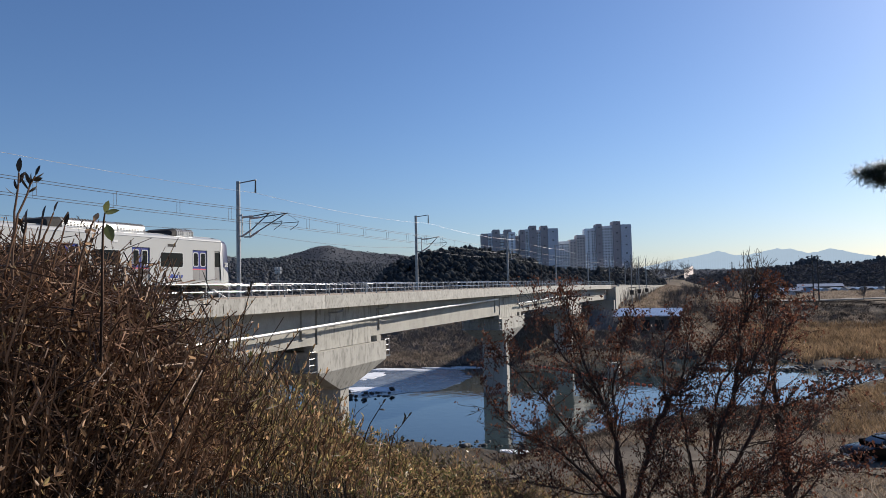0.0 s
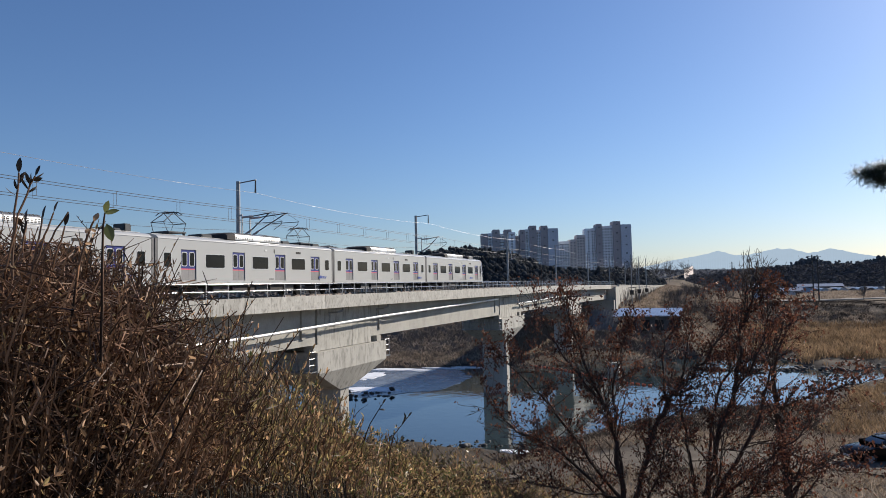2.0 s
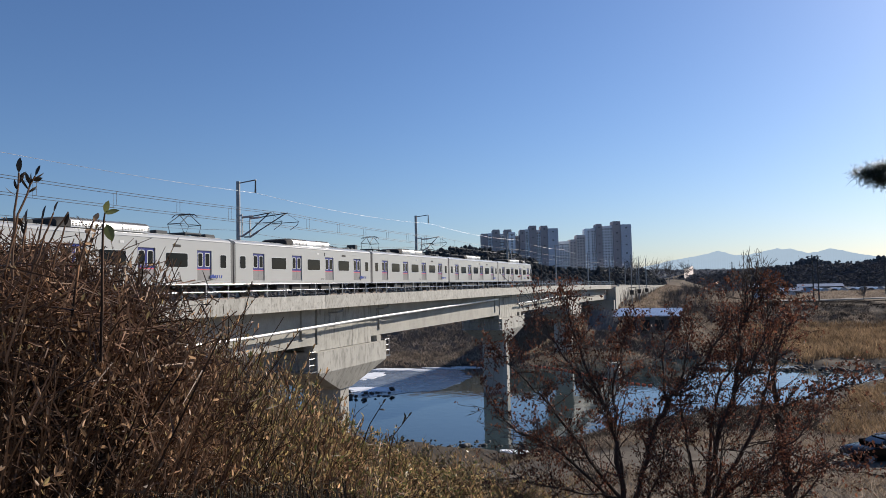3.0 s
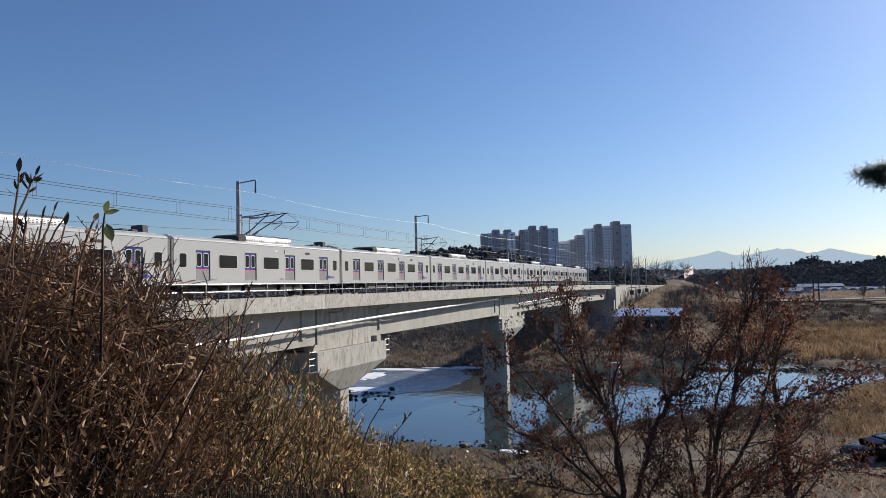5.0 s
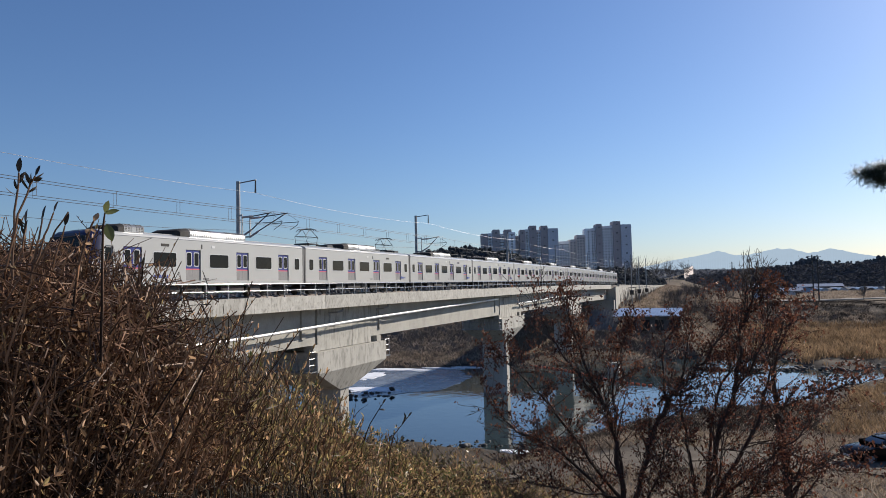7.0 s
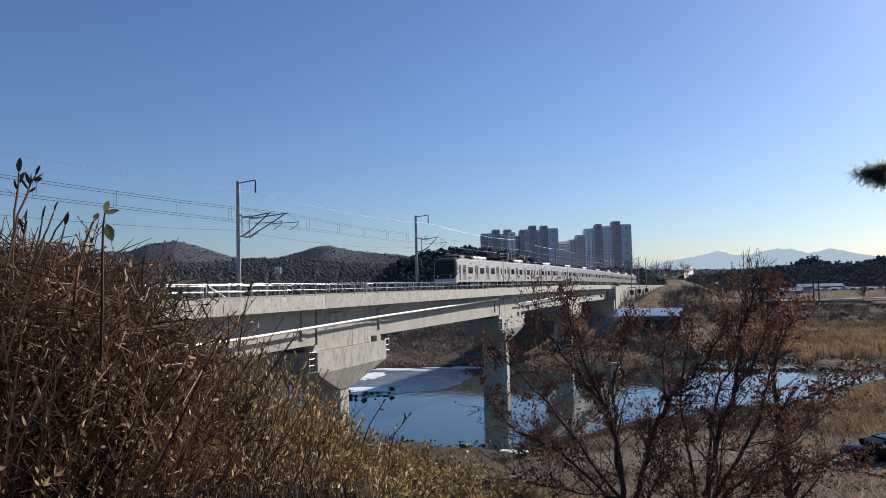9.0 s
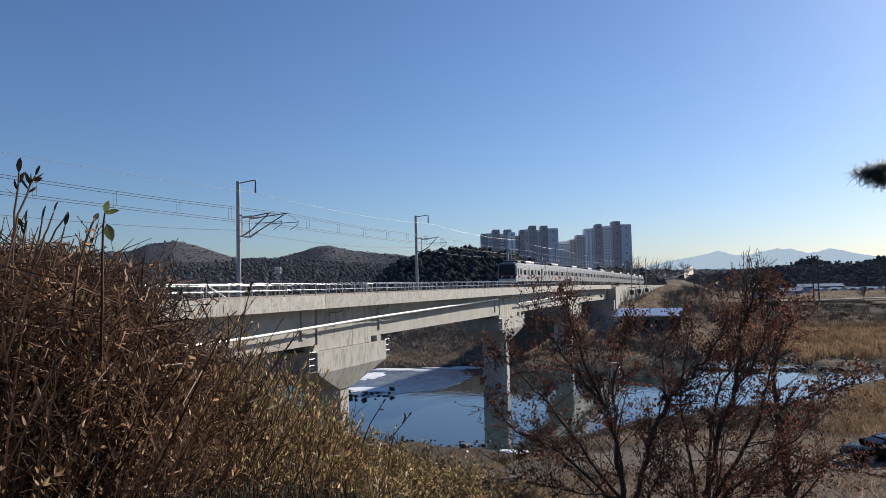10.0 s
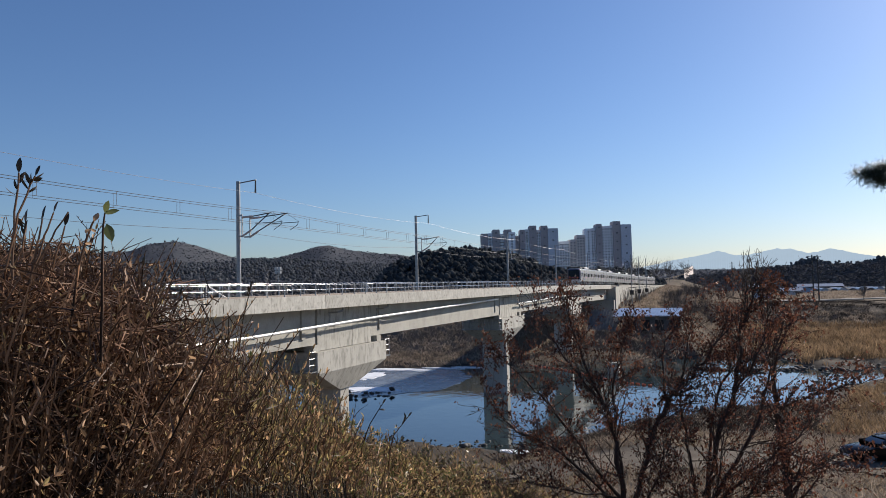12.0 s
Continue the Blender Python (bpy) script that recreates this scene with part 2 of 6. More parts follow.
# ---- mesh tools ----
class Build:
    """Collects vertices and faces."""

    def __init__(self):
        self.v, self.f = [], []

    def add(self, verts, faces):
        k = len(self.v)
        self.v.extend(tuple(p) for p in verts)
        self.f.extend(tuple(i + k for i in f) for f in faces)
        return self

    def box(self, x0, x1, y0, y1, z0, z1):
        vs = [(x, y, z) for z in (z0, z1) for x, y in ((x0, y0), (x1, y0), (x1, y1), (x0, y1))]
        return self.add(vs, [(0, 3, 2, 1), (4, 5, 6, 7), (0, 1, 5, 4), (1, 2, 6, 5), (2, 3, 7, 6), (3, 0, 4, 7)])

    def soft_box(self, x0, x1, y0, y1, z0, z1, r):
        """A box with its edges chamfered by r."""
        bm = bmesh.new()
        bmesh.ops.create_cube(bm, size=1, matrix=Matrix.LocRotScale(((x0 + x1) / 2, (y0 + y1) / 2, (z0 + z1) / 2), None, (x1 - x0, y1 - y0, z1 - z0)))
        bmesh.ops.bevel(bm, geom=bm.edges[:], offset=r, segments=2, affect="EDGES")
        bm.verts.index_update()
        self.add([v.co for v in bm.verts], [[v.index for v in f.verts] for f in bm.faces])
        bm.free()
        return self

    def loft(self, rings, caps=True, closed=True):
        n = len(rings[0])
        vs = [p for r in rings for p in r]
        fs = []
        for i in range(len(rings) - 1):
            for j in range(n if closed else n - 1):
                a, b = i * n + j, i * n + (j + 1) % n
                fs.append((a, b, b + n, a + n))
        if caps:
            fs.append(tuple(reversed(range(n))))
            fs.append(tuple(range((len(rings) - 1) * n, len(rings) * n)))
        return self.add(vs, fs)

    def tube(self, pts, radii, n=6, caps=True):
        pts = [Vector(p) for p in pts]
        if not isinstance(radii, (list, tuple)):
            radii = [radii] * len(pts)
        rings = []
        for i, p in enumerate(pts):
            d = (pts[min(i + 1, len(pts) - 1)] - pts[max(i - 1, 0)]).normalized()
            a = d.orthogonal().normalized() if abs(d.z) > 0.99 else d.cross(Vector((0, 0, 1))).normalized()
            b = d.cross(a)
            rings.append([p + radii[i] * (math.cos(t) * a + math.sin(t) * b) for t in (2 * math.pi * k / n for k in range(n))])
        return self.loft(rings, caps)

    def disc(self, c, axis, r, h, n=16):
        a = Vector(axis).normalized()
        return self.tube([Vector(c) - a * h / 2, Vector(c) + a * h / 2], r, n)

    def round_rect(self, x, y0, y1, z0, z1, r, depth, n=4):
        """A rounded plate standing in the plane x, thick in x by depth."""
        ring = []
        for cy, cz, a0 in ((y1 - r, z1 - r, 0), (y0 + r, z1 - r, 90), (y0 + r, z0 + r, 180), (y1 - r, z0 + r, 270)):
            for k in range(n + 1):
                a = radians(a0 + 90 * k / n)
                ring.append((cy + r * math.cos(a), cz + r * math.sin(a)))
        return self.loft([[(x, y, z) for y, z in ring], [(x + depth, y, z) for y, z in ring]])


def part(name, b, material, parent=None, label="", smooth=False, at=None):
    me = bpy.data.meshes.new(name)
    me.from_pydata(b.v, [], b.f)
    me.materials.append(material)
    if smooth:
        me.shade_smooth()
        me.set_sharp_from_angle(angle=radians(38))
    me.update()
    ob = new(name, me)
    if parent:
        ob.parent = parent
    if at is not None:
        ob.matrix_basis = at
    if label:
        tagged(ob, label)
    return ob


def shared(name, mesh, parent, m):
    ob = new(name, mesh)
    ob.parent = parent
    ob.matrix_basis = m
    return ob


def thing(name, label, category, group="", kind="", at=None):
    ob = new(name)
    ob.empty_display_size = 0.2
    if at is not None:
        ob.matrix_basis = at
    return tagged(ob, label, category, group, kind)


def array_mesh(name, verts, faces, material, parent=None, smooth=False):
    """A mesh from numpy arrays of quads or triangles."""
    me = bpy.data.meshes.new(name)
    me.from_pydata(verts.tolist(), [], faces.tolist())
    me.materials.append(material)
    if smooth:
        me.shade_smooth()
    ob = new(name, me)
    if parent:
        ob.parent = parent
    return ob


def smooth_step(a, b, x):
    t = np.clip((x - a) / (b - a), 0, 1)
    return t * t * (3 - 2 * t)


RNG = np.random.default_rng(7)

# ---- ground, river ----
SHORE_X = [-400, -120, -60, -45, -30, -17, -8, -2, 7, 12.5, 14, 16, 24, 45, 90, 400]
SHORE_NEAR = [40, 58, 62, 63.5, 65.5, 68, 85, 93, 98, 110, 113, 117, 129, 146, 180, 380]
SHORE_FAR = [105, 116, 125.5, 132, 134, 145, 151.5, 155, 157, 154, 140, 136, 142, 160, 190, 395]



def land_height(x, y):
    """The land's height; numpy arrays in metres."""
    wob = 1.2 * np.sin(x * 0.31 + y * 0.07) + 0.7 * np.sin(x * 0.83 + 1.3)
    near = np.interp(x, SHORE_X, SHORE_NEAR) + wob
    far = np.interp(x, SHORE_X, SHORE_FAR) + 0.8 * wob
    # the near bank: hilltop at the camera, a terrace with a track, then down to the water
    right = smooth_step(-20, -4, x)
    hill = 14.5 - 0.62 * np.clip(y - 3.8 - 0.35 * np.clip(-x, 0, 6), 0, 400) - 0.12 * np.clip(x - 0.5, 0, 30)
    terrace = 4.2 * (1 - smooth_step(44 + 8 * right, 62 + 18 * right, y)) * (0.55 + 0.45 * right) + 0.35
    t = np.clip((near - y) / 6, 0, 1)
    bank = np.maximum(hill, terrace * t ** 0.8)
    # the far side: reed flats, a bank, then the plain
    e = y - far
    left = 1 - smooth_step(-45, -18, x)
    flat = 0.9 * smooth_step(0, 6, e)
    up0 = 225 - 92 * left
    rise = smooth_step(up0, up0 + 32, y) * (7.0 + 2.5 * left)
    plain = flat + rise + smooth_step(500, 2500, y) * 6
    # the railway embankment beyond the bridge
    top = 14.4 - 1.9 * smooth_step(120, 380, y)
    beside = 8.0 + 5.2 * smooth_step(205, 400, y) + 3.0 * smooth_step(400, 600, y)
    emb = np.where(x > -27.6, beside - 0.16 * np.clip(x + 27.6, 0, 8) - 0.3 * np.clip(x + 19.6, 0, 400), top - 0.5 * np.clip(-38 - x, 0, 400))
    emb = np.where(y > 400, top + 4.5 * smooth_step(400, 600, y) + 6.0 * smooth_step(600, 850, y) - 0.25 * np.clip(np.abs(x + 31.5) - 6, 0, 400), emb)
    emb = emb * smooth_step(194, 203, y) + (1 - smooth_step(194, 203, y)) * -5
    plain = np.maximum(plain, emb)
    # a shelf on the far bank below the bridge end
    shelf = 4.3 * smooth_step(149, 160, y) * smooth_step(-40, -34, x) * (1 - smooth_step(-8, -1, x))
    plain = np.maximum(plain, shelf)
    bed = -0.7
    z = np.where(y < near, bank, np.where(y > far, plain, bed))
    edge = np.minimum(np.abs(y - near), np.abs(y - far))
    inside = (y >= near) & (y <= far)
    z = np.where(inside, -0.7 * np.clip(edge / 3.0, 0, 1), z)
    return z


def stretch_axis(lo, hi, step, reach, n):
    core = np.arange(lo, hi + step / 2, step)
    g = np.linspace(0, 1, n + 1)[1:]
    out = step * n * g + (reach - step * n) * g ** 3.2
    return np.concatenate([(lo - out)[::-1], core, hi + out])


gx = stretch_axis(-75, 65, 1.1, 4600, 46)
gy = stretch_axis(-8, 290, 1.25, 4600, 50)
GX, GY = np.meshgrid(gx, gy)
GZ = land_height(GX, GY)
_rough = np.array([noise.noise((a * 0.22, b * 0.22, 3.1)) + 0.5 * noise.noise((a * 0.7, b * 0.7, 8.0)) for a, b in zip(GX.ravel(), GY.ravel())]).reshape(GX.shape)
_near_path = smooth_step(4, 30, np.hypot(GX, GY))
GZ = GZ + _rough * 0.28 * _near_path * np.where(GZ > 0.15, 1.0, 0.35)
_n, _m = GX.shape
_idx = np.arange(_n * _m).reshape(_n, _m)
_quads = np.stack([_idx[:-1, :-1], _idx[:-1, 1:], _idx[1:, 1:], _idx[1:, :-1]], -1).reshape(-1, 4)
ground = array_mesh("ground", np.stack([GX, GY, GZ], -1).reshape(-1, 3), _quads, GROUND, smooth=True)
tagged(ground, "dry brown winter grass and bare soil on river banks", "ground", kind="structure")

_w = Build()
_w.add([(-600, 20, 0), (600, 20, 0), (600, 430, 0), (-600, 430, 0)], [(0, 1, 2, 3)])
tagged(part("water", _w, WATER), "calm shallow river reflecting the blue sky", "river", kind="structure")


def ground_at(x, y):
    return float(land_height(np.array([x], float), np.array([y], float))[0])

# ---- the railway bridge ----
TRACK_X = -31.66
RAIL_Z = 15.55
NEAR, FARS = -28.0, -36.9


def rail_height(y):
    """The rails are level over the bridge and fall gently beyond it."""
    return RAIL_Z - 1.9 * float(smooth_step(120, 380, np.array(y, float)))


PIERS = [52.5, 101.3, 150.0]
ABUTMENT = 197.0


def profile_box(b, x0, x1, y0, y1, zlo, zhi, step=8.0):
    """A long bar between two heights measured from the rails, following their fall."""
    n = max(1, int((y1 - y0) / step)) if y1 > 120 else 1
    rings = []
    for k in range(n + 1):
        y = y0 + (y1 - y0) * k / n
        d = rail_height(y) - RAIL_Z
        rings.append([(x0, y, zlo + d), (x1, y, zlo + d), (x1, y, zhi + d), (x0, y, zhi + d)])
    return b.loft(rings)


def bridge_deck(y0, y1, first=False):
    deck = thing("bridge_deck", "weathered concrete bridge deck with low side walls", "bridge deck", "bridge spans")
    b = Build()
    profile_box(b, FARS, NEAR + 0.02, y0, y1, 14.62, 14.95)
    part("slab", b, CONCRETE, deck)
    # the side wall with its drip nib, in cast lengths
    n = max(1, round((y1 - y0) / 9.7))
    for k in range(n):
        a, c = y0 + (y1 - y0) * k / n, y0 + (y1 - y0) * (k + 1) / n
        for x0, x1 in ((NEAR - 0.28, NEAR + 0.04), (FARS - 0.05, FARS + 0.25)):
            b = Build()
            profile_box(b, x0, x1, a + 0.012, c - 0.012, 14.48, 15.50)
            part("side_wall", b, CONCRETE_LIP, deck)
    b = Build()
    profile_box(b, NEAR - 0.8, NEAR - 0.28, y0, y1, 14.95, 15.46)
    part("cable_trough", b, CONCRETE, deck)
    return deck


def girder(y0, y1):
    g = thing("bridge_girder", "long pale concrete box girder with a pipe along it", "girder", "bridge spans")
    b = Build()
    rings = []
    n = max(1, int((y1 - y0) / 10)) if y1 > 120 else 1
    for k in range(n + 1):
        y = y0 + (y1 - y0) * k / n
        d = rail_height(y) - RAIL_Z
        rings.append([(-29.4, y, 14.62 + d), (-29.46, y, 11.65 + d), (-33.9, y, 11.65 + d), (-33.96, y, 14.62 + d)])
    b.loft(rings)
    part("box_beam", b, CONCRETE, g)
    # end diaphragms a little proud of the web
    for a, c in ((y0 + 1.5, y0 + 1.9), (y1 - 2.1, y1 - 1.6)):
        b = Build()
        d = rail_height(a) - RAIL_Z
        b.box(-29.44, -29.31, a, c, 12.2 + d, 14.62 + d)
        part("stiffener", b, CONCRETE, g)
    return g


def pier_table(y0, y1):
    t = thing("pier_table", "vertically stained concrete block above a bridge pier", "pier table", "bridge spans")
    b = Build()
    d = rail_height(y0) - RAIL_Z
    b.box(-34.0, -29.36, y0, y1, 11.16 + d, 14.62 + d)
    part("block", b, CONCRETE_STAINED, t)
    for k in range(1, 8):
        ys = y0 + (y1 - y0) * k / 8
        part("formwork_seam", Build().box(-29.362, -29.352, ys - 0.012, ys + 0.012, 11.2 + d, 14.58 + d), CONCRETE_STAINED, t)
    part("formwork_seam", Build().box(-29.362, -29.35, y0 + 0.02, y1 - 0.02, 12.86 + d, 12.885 + d), CONCRETE_STAINED, t)
    for y in (y0 + 1.6, y1 + 0.9):
        b = Build()
        b.tube([(-28.2, y + 0.35, 14.5 + d), (-28.2, y + 0.35, 14.2 + d), (-28.4, y, 14.1 + d), (-29.22, y, 14.05 + d), (-29.22, y, 13.2 + d)], 0.08, 8)
        part("drain_pipe", b, GALV, t)
    return t


def pier(y, base):
    p = thing("bridge_pier", "tall concrete bridge pier with a flared hammerhead cap", "bridge pier", "bridge piers")
    d = rail_height(y) - RAIL_Z
    top, mid, low = 11.12 + d, 9.5 + d, 7.65 + d
    x0, x1 = -34.55, -28.75

    def ring(z, hx, hy, c=0.25):
        xm = (x0 + x1) / 2
        return [(xm + a * (hx - (c if k else 0)), y + e * (hy - (0 if k else c)), z)
                for a, e, k in ((-1, -1, 0), (-1, -1, 1), (1, -1, 1), (1, -1, 0), (1, 1, 0), (1, 1, 1), (-1, 1, 1), (-1, 1, 0))]
    b = Build()
    b.loft([ring(low, 2.0, 1.35, 0.3), ring(mid, 2.9, 5.95, 0.06), ring(top, 2.9, 5.95, 0.06)])
    part("cap", b, CONCRETE_STAINED, p)
    b = Build()
    b.loft([ring(base, 1.85, 1.15, 0.45), ring(low + 0.02, 1.85, 1.15, 0.45)])
    part("shaft", b, CONCRETE, p)
    # inspection railings on both ends of the cap
    for e in (-1, 1):
        ye = y + e * 5.95
        b = Build()
        b.box(x0 + 0.1, x1 - 0.05, min(ye, ye + e * 0.95), max(ye, ye + e * 0.95), top - 1.45, top - 1.38)
        part("inspection_walkway", b, GALV, p)
        yo = ye + e * 0.9
        for k in range(6):
            xx = x0 + 0.2 + k * (x1 - x0 - 0.35) / 5
            b = Build()
            b.tube([(xx, yo, top - 1.4), (xx, yo, top + 0.1)], 0.035, 6)
            part("railing_post", b, GALV, p)
        for z in (top - 0.9, top - 0.42, top + 0.08):
            b = Build()
            b.tube([(x0 + 0.2, yo, z), (x1 - 0.15, yo, z)], 0.03, 6)
            b.tube([(x1 - 0.15, yo, z), (x1 - 0.15, ye, z)], 0.035, 6)
            part("railing_bar", b, GALV, p)
    for xx in (-29.6, -33.6):
        for e in (-1, 1):
            b = Build()
            b.box(xx - 0.4, xx + 0.4, y + e * 5.35 - 0.4, y + e * 5.35 + 0.4, top, 11.65 + d)
            part("bearing", b, CONCRETE, p)
    return p


_cuts = [-60.0]
for _y in PIERS:
    pier(_y, -1.5)
    pier_table(_y - 4.9, _y + 4.1)
    _cuts += [_y - 5.0, _y + 4.2]
_cuts.append(ABUTMENT)
for _a, _b in zip(_cuts[::2], _cuts[1::2]):
    girder(_a + 0.06, _b - 0.06)
_dc = [-60.0] + [v for y in PIERS for v in (y - 5.9, y + 2.9)] + [ABUTMENT + 0.5]
for _a, _b in zip(_dc, _dc[1:]):
    bridge_deck(_a + 0.02, _b - 0.02)

# the pipe on the girder's side, falling a little towards the near bank
for _y0, _y1, _z0, _z1 in ((-60.0, 38.0, 12.2, 12.89), (38.02, 57.0, 12.89, 13.36), (57.02, 93.6, 13.36, 13.98), (104.0, 143.0, 13.0, 13.5)):
    _p = thing("service_pipe", "white steel service pipe bracketed to the girder", "pipe", "bridge pipes")
    _b = Build()
    _b.tube([(-28.75, _y0, _z0), (-28.75, _y1, _z1)], 0.115, 12)
    part("pipe", _b, PIPE, _p, smooth=True)
    for _k in range(int((_y1 - _y0) / 5.2) + 1):
        _y = _y0 + 0.8 + _k * 5.2
        if _y < _y1:
            _z = _z0 + (_z1 - _z0) * (_y - _y0) / (_y1 - _y0)
            _b = Build()
            _b.box(-29.42, -28.72, _y - 0.05, _y + 0.05, _z - 0.2, _z - 0.12)
            _b.box(-28.80, -28.70, _y - 0.05, _y + 0.05, _z - 0.2, _z + 0.16)
            part("bracket", _b, GALV, _p)


def handrail(x, y0, y1, pitch=2.0):
    h = thing("handrail", "two-bar galvanised steel handrail along the bridge deck", "handrail", "bridge handrails")
    post = Build()
    post.box(-0.03, 0.03, -0.03, 0.03, 0, 0.93)
    post.box(-0.07, 0.07, -0.07, 0.07, 0, 0.02)
    first = None
    n = int((y1 - y0) / pitch)
    for k in range(n + 1):
        y = y0 + pitch * k
        m = Matrix.Translation((x, y, 15.5 + rail_height(y) - RAIL_Z))
        if first is None:
            first = part("post", post, GALV, h, at=m)
        else:
            shared("post", first.data, h, m)
    for dz in (0.45, 0.9):
        b = Build()
        ys = [y0 + (y1 - y0) * k / 16 for k in range(17)]
        b.tube([(x, y, 15.5 + dz + rail_height(y) - RAIL_Z) for y in ys], 0.032, 10)
        part("rail_bar", b, STAINLESS, h, smooth=True)


handrail(NEAR - 0.1, -20.6, 205.4)
handrail(FARS + 0.1, -20.6, 205.4)

_t = thing("railway_track", "single ballasted railway track on concrete sleepers", "railway track")
_b = Build()
_ys = [-60 + 10 * k for k in range(77)]
_b.loft([[(TRACK_X + a, y, rail_height(y) + z) for a, z in ((-1.9, -0.62), (1.9, -0.62), (1.5, -0.2), (-1.5, -0.2))] for y in _ys])
part("ballast_bed", _b, BALLAST, _t)
for _s in (-0.75, 0.75):
    _b = Build()
    _b.loft([[(TRACK_X + _s + a, y, rail_height(y) + z) for a, z in ((-0.07, -0.17), (0.07, -0.17), (0.035, 0), (-0.035, 0))] for y in _ys])
    part("running_rail", _b, RAILSTEEL, _t)
_sl = Build()
_sl.box(-1.2, 1.2, -0.13, 0.13, -0.2, -0.1)
_f = None
for _k in range(280):
    _y = 18 + 0.65 * _k
    _mm = Matrix.Translation((TRACK_X, _y, rail_height(_y) - 0.015))
    _f = shared("sleeper", _f.data, _t, _mm) if _f else part("sleeper", _sl, CONCRETE, _t, at=_mm)

# ---- the train: ten cars ----
HALF, CAR_L = 1.56, 19.5
DOORS = (-7.2, -2.4, 2.4, 7.2)
FLOOR, DOOR_TOP, SIDE_TOP, SKIRT = 1.14, 3.02, 3.62, 0.86


def side_panels(b, s, ends, cab_door=None):
    """The side wall of one side in one piece, pierced at the doors. s is +1 or -1."""
    cuts = [ends[0]]
    for c in DOORS:
        cuts += [c - 0.66, c + 0.66]
    if cab_door:
        cuts += [cab_door - 0.33, cab_door + 0.33]
    if cuts[-1] < ends[1] - 0.02:
        cuts.append(ends[1])
    zs = (SKIRT, FLOOR, DOOR_TOP, SIDE_TOP)
    n, m = len(cuts), len(zs)
    vs = [(s * x, y, z) for x in (HALF, HALF - 0.09) for y in cuts for z in zs]

    def vid(k, i, j):
        return k * n * m + i * m + j
    solid = {(i, j) for i in range(n - 1) for j in range(m - 1) if not (j == 1 and i % 2 == 1)}
    fs = []
    for i, j in solid:
        for k in (0, 1):
            fs.append((vid(k, i, j), vid(k, i + 1, j), vid(k, i + 1, j + 1), vid(k, i, j + 1)))
        for di, dj, e in ((-1, 0, ((i, j), (i, j + 1))), (1, 0, ((i + 1, j), (i + 1, j + 1))), (0, -1, ((i, j), (i + 1, j))), (0, 1, ((i, j + 1), (i + 1, j + 1)))):
            if (i + di, j + dj) not in solid:
                (a, c), (d, f) = e
                fs.append((vid(0, a, c), vid(0, d, f), vid(1, d, f), vid(1, a, c)))
    b.add(vs, fs)


def roof_rings(y0, y1):
    prof = [(HALF, SIDE_TOP), (HALF - 0.02, SIDE_TOP + 0.07), (HALF - 0.14, SIDE_TOP + 0.16), (HALF - 0.5, SIDE_TOP + 0.25), (0.5, SIDE_TOP + 0.3)]
    prof = prof + [(-x, z) for x, z in reversed(prof)]
    return [[(x, y, z) for x, z in prof] for y in (y0, y1)]


def door(car, c, s):
    xo = s * (HALF - 0.055)
    for e in (-1, 1):
        a, k = (c - 0.645, c - 0.006) if e < 0 else (c + 0.006, c + 0.645)
        d = part("door", Build().box(*sorted((xo, xo - s * 0.03)), a, k, FLOOR, DOOR_TOP), DOORBLUE, car, "blue and steel sliding door")
        part("kick_panel", Build().box(*sorted((xo, xo + s * 0.006)), a, k, FLOOR, FLOOR + 0.66), DOORSTEEL, d)
        part("stripe", Build().box(*sorted((xo, xo + s * 0.006)), a, k, FLOOR + 0.661, FLOOR + 0.73), STRIPE, d)
        m = (a + k) / 2
        part("pane_frame", Build().round_rect(xo, m - 0.235, m + 0.235, FLOOR + 0.86, FLOOR + 1.74, 0.1, s * 0.010), FRAMEGREY, d)
        part("pane", Build().round_rect(xo + s * 0.010, m - 0.185, m + 0.185, FLOOR + 0.91, FLOOR + 1.69, 0.08, s * 0.004), GLASSDARK, d)


def window(car, a, c, s, z0=1.95, z1=2.78):
    w = part("window", Build().round_rect(s * HALF, a - 0.05, c + 0.05, z0 - 0.05, z1 + 0.05, 0.14, s * 0.008), FRAMEGREY, car)
    part("pane", Build().round_rect(s * (HALF + 0.008), a, c, z0, z1, 0.1, s * 0.005), GLASSDARK, w)


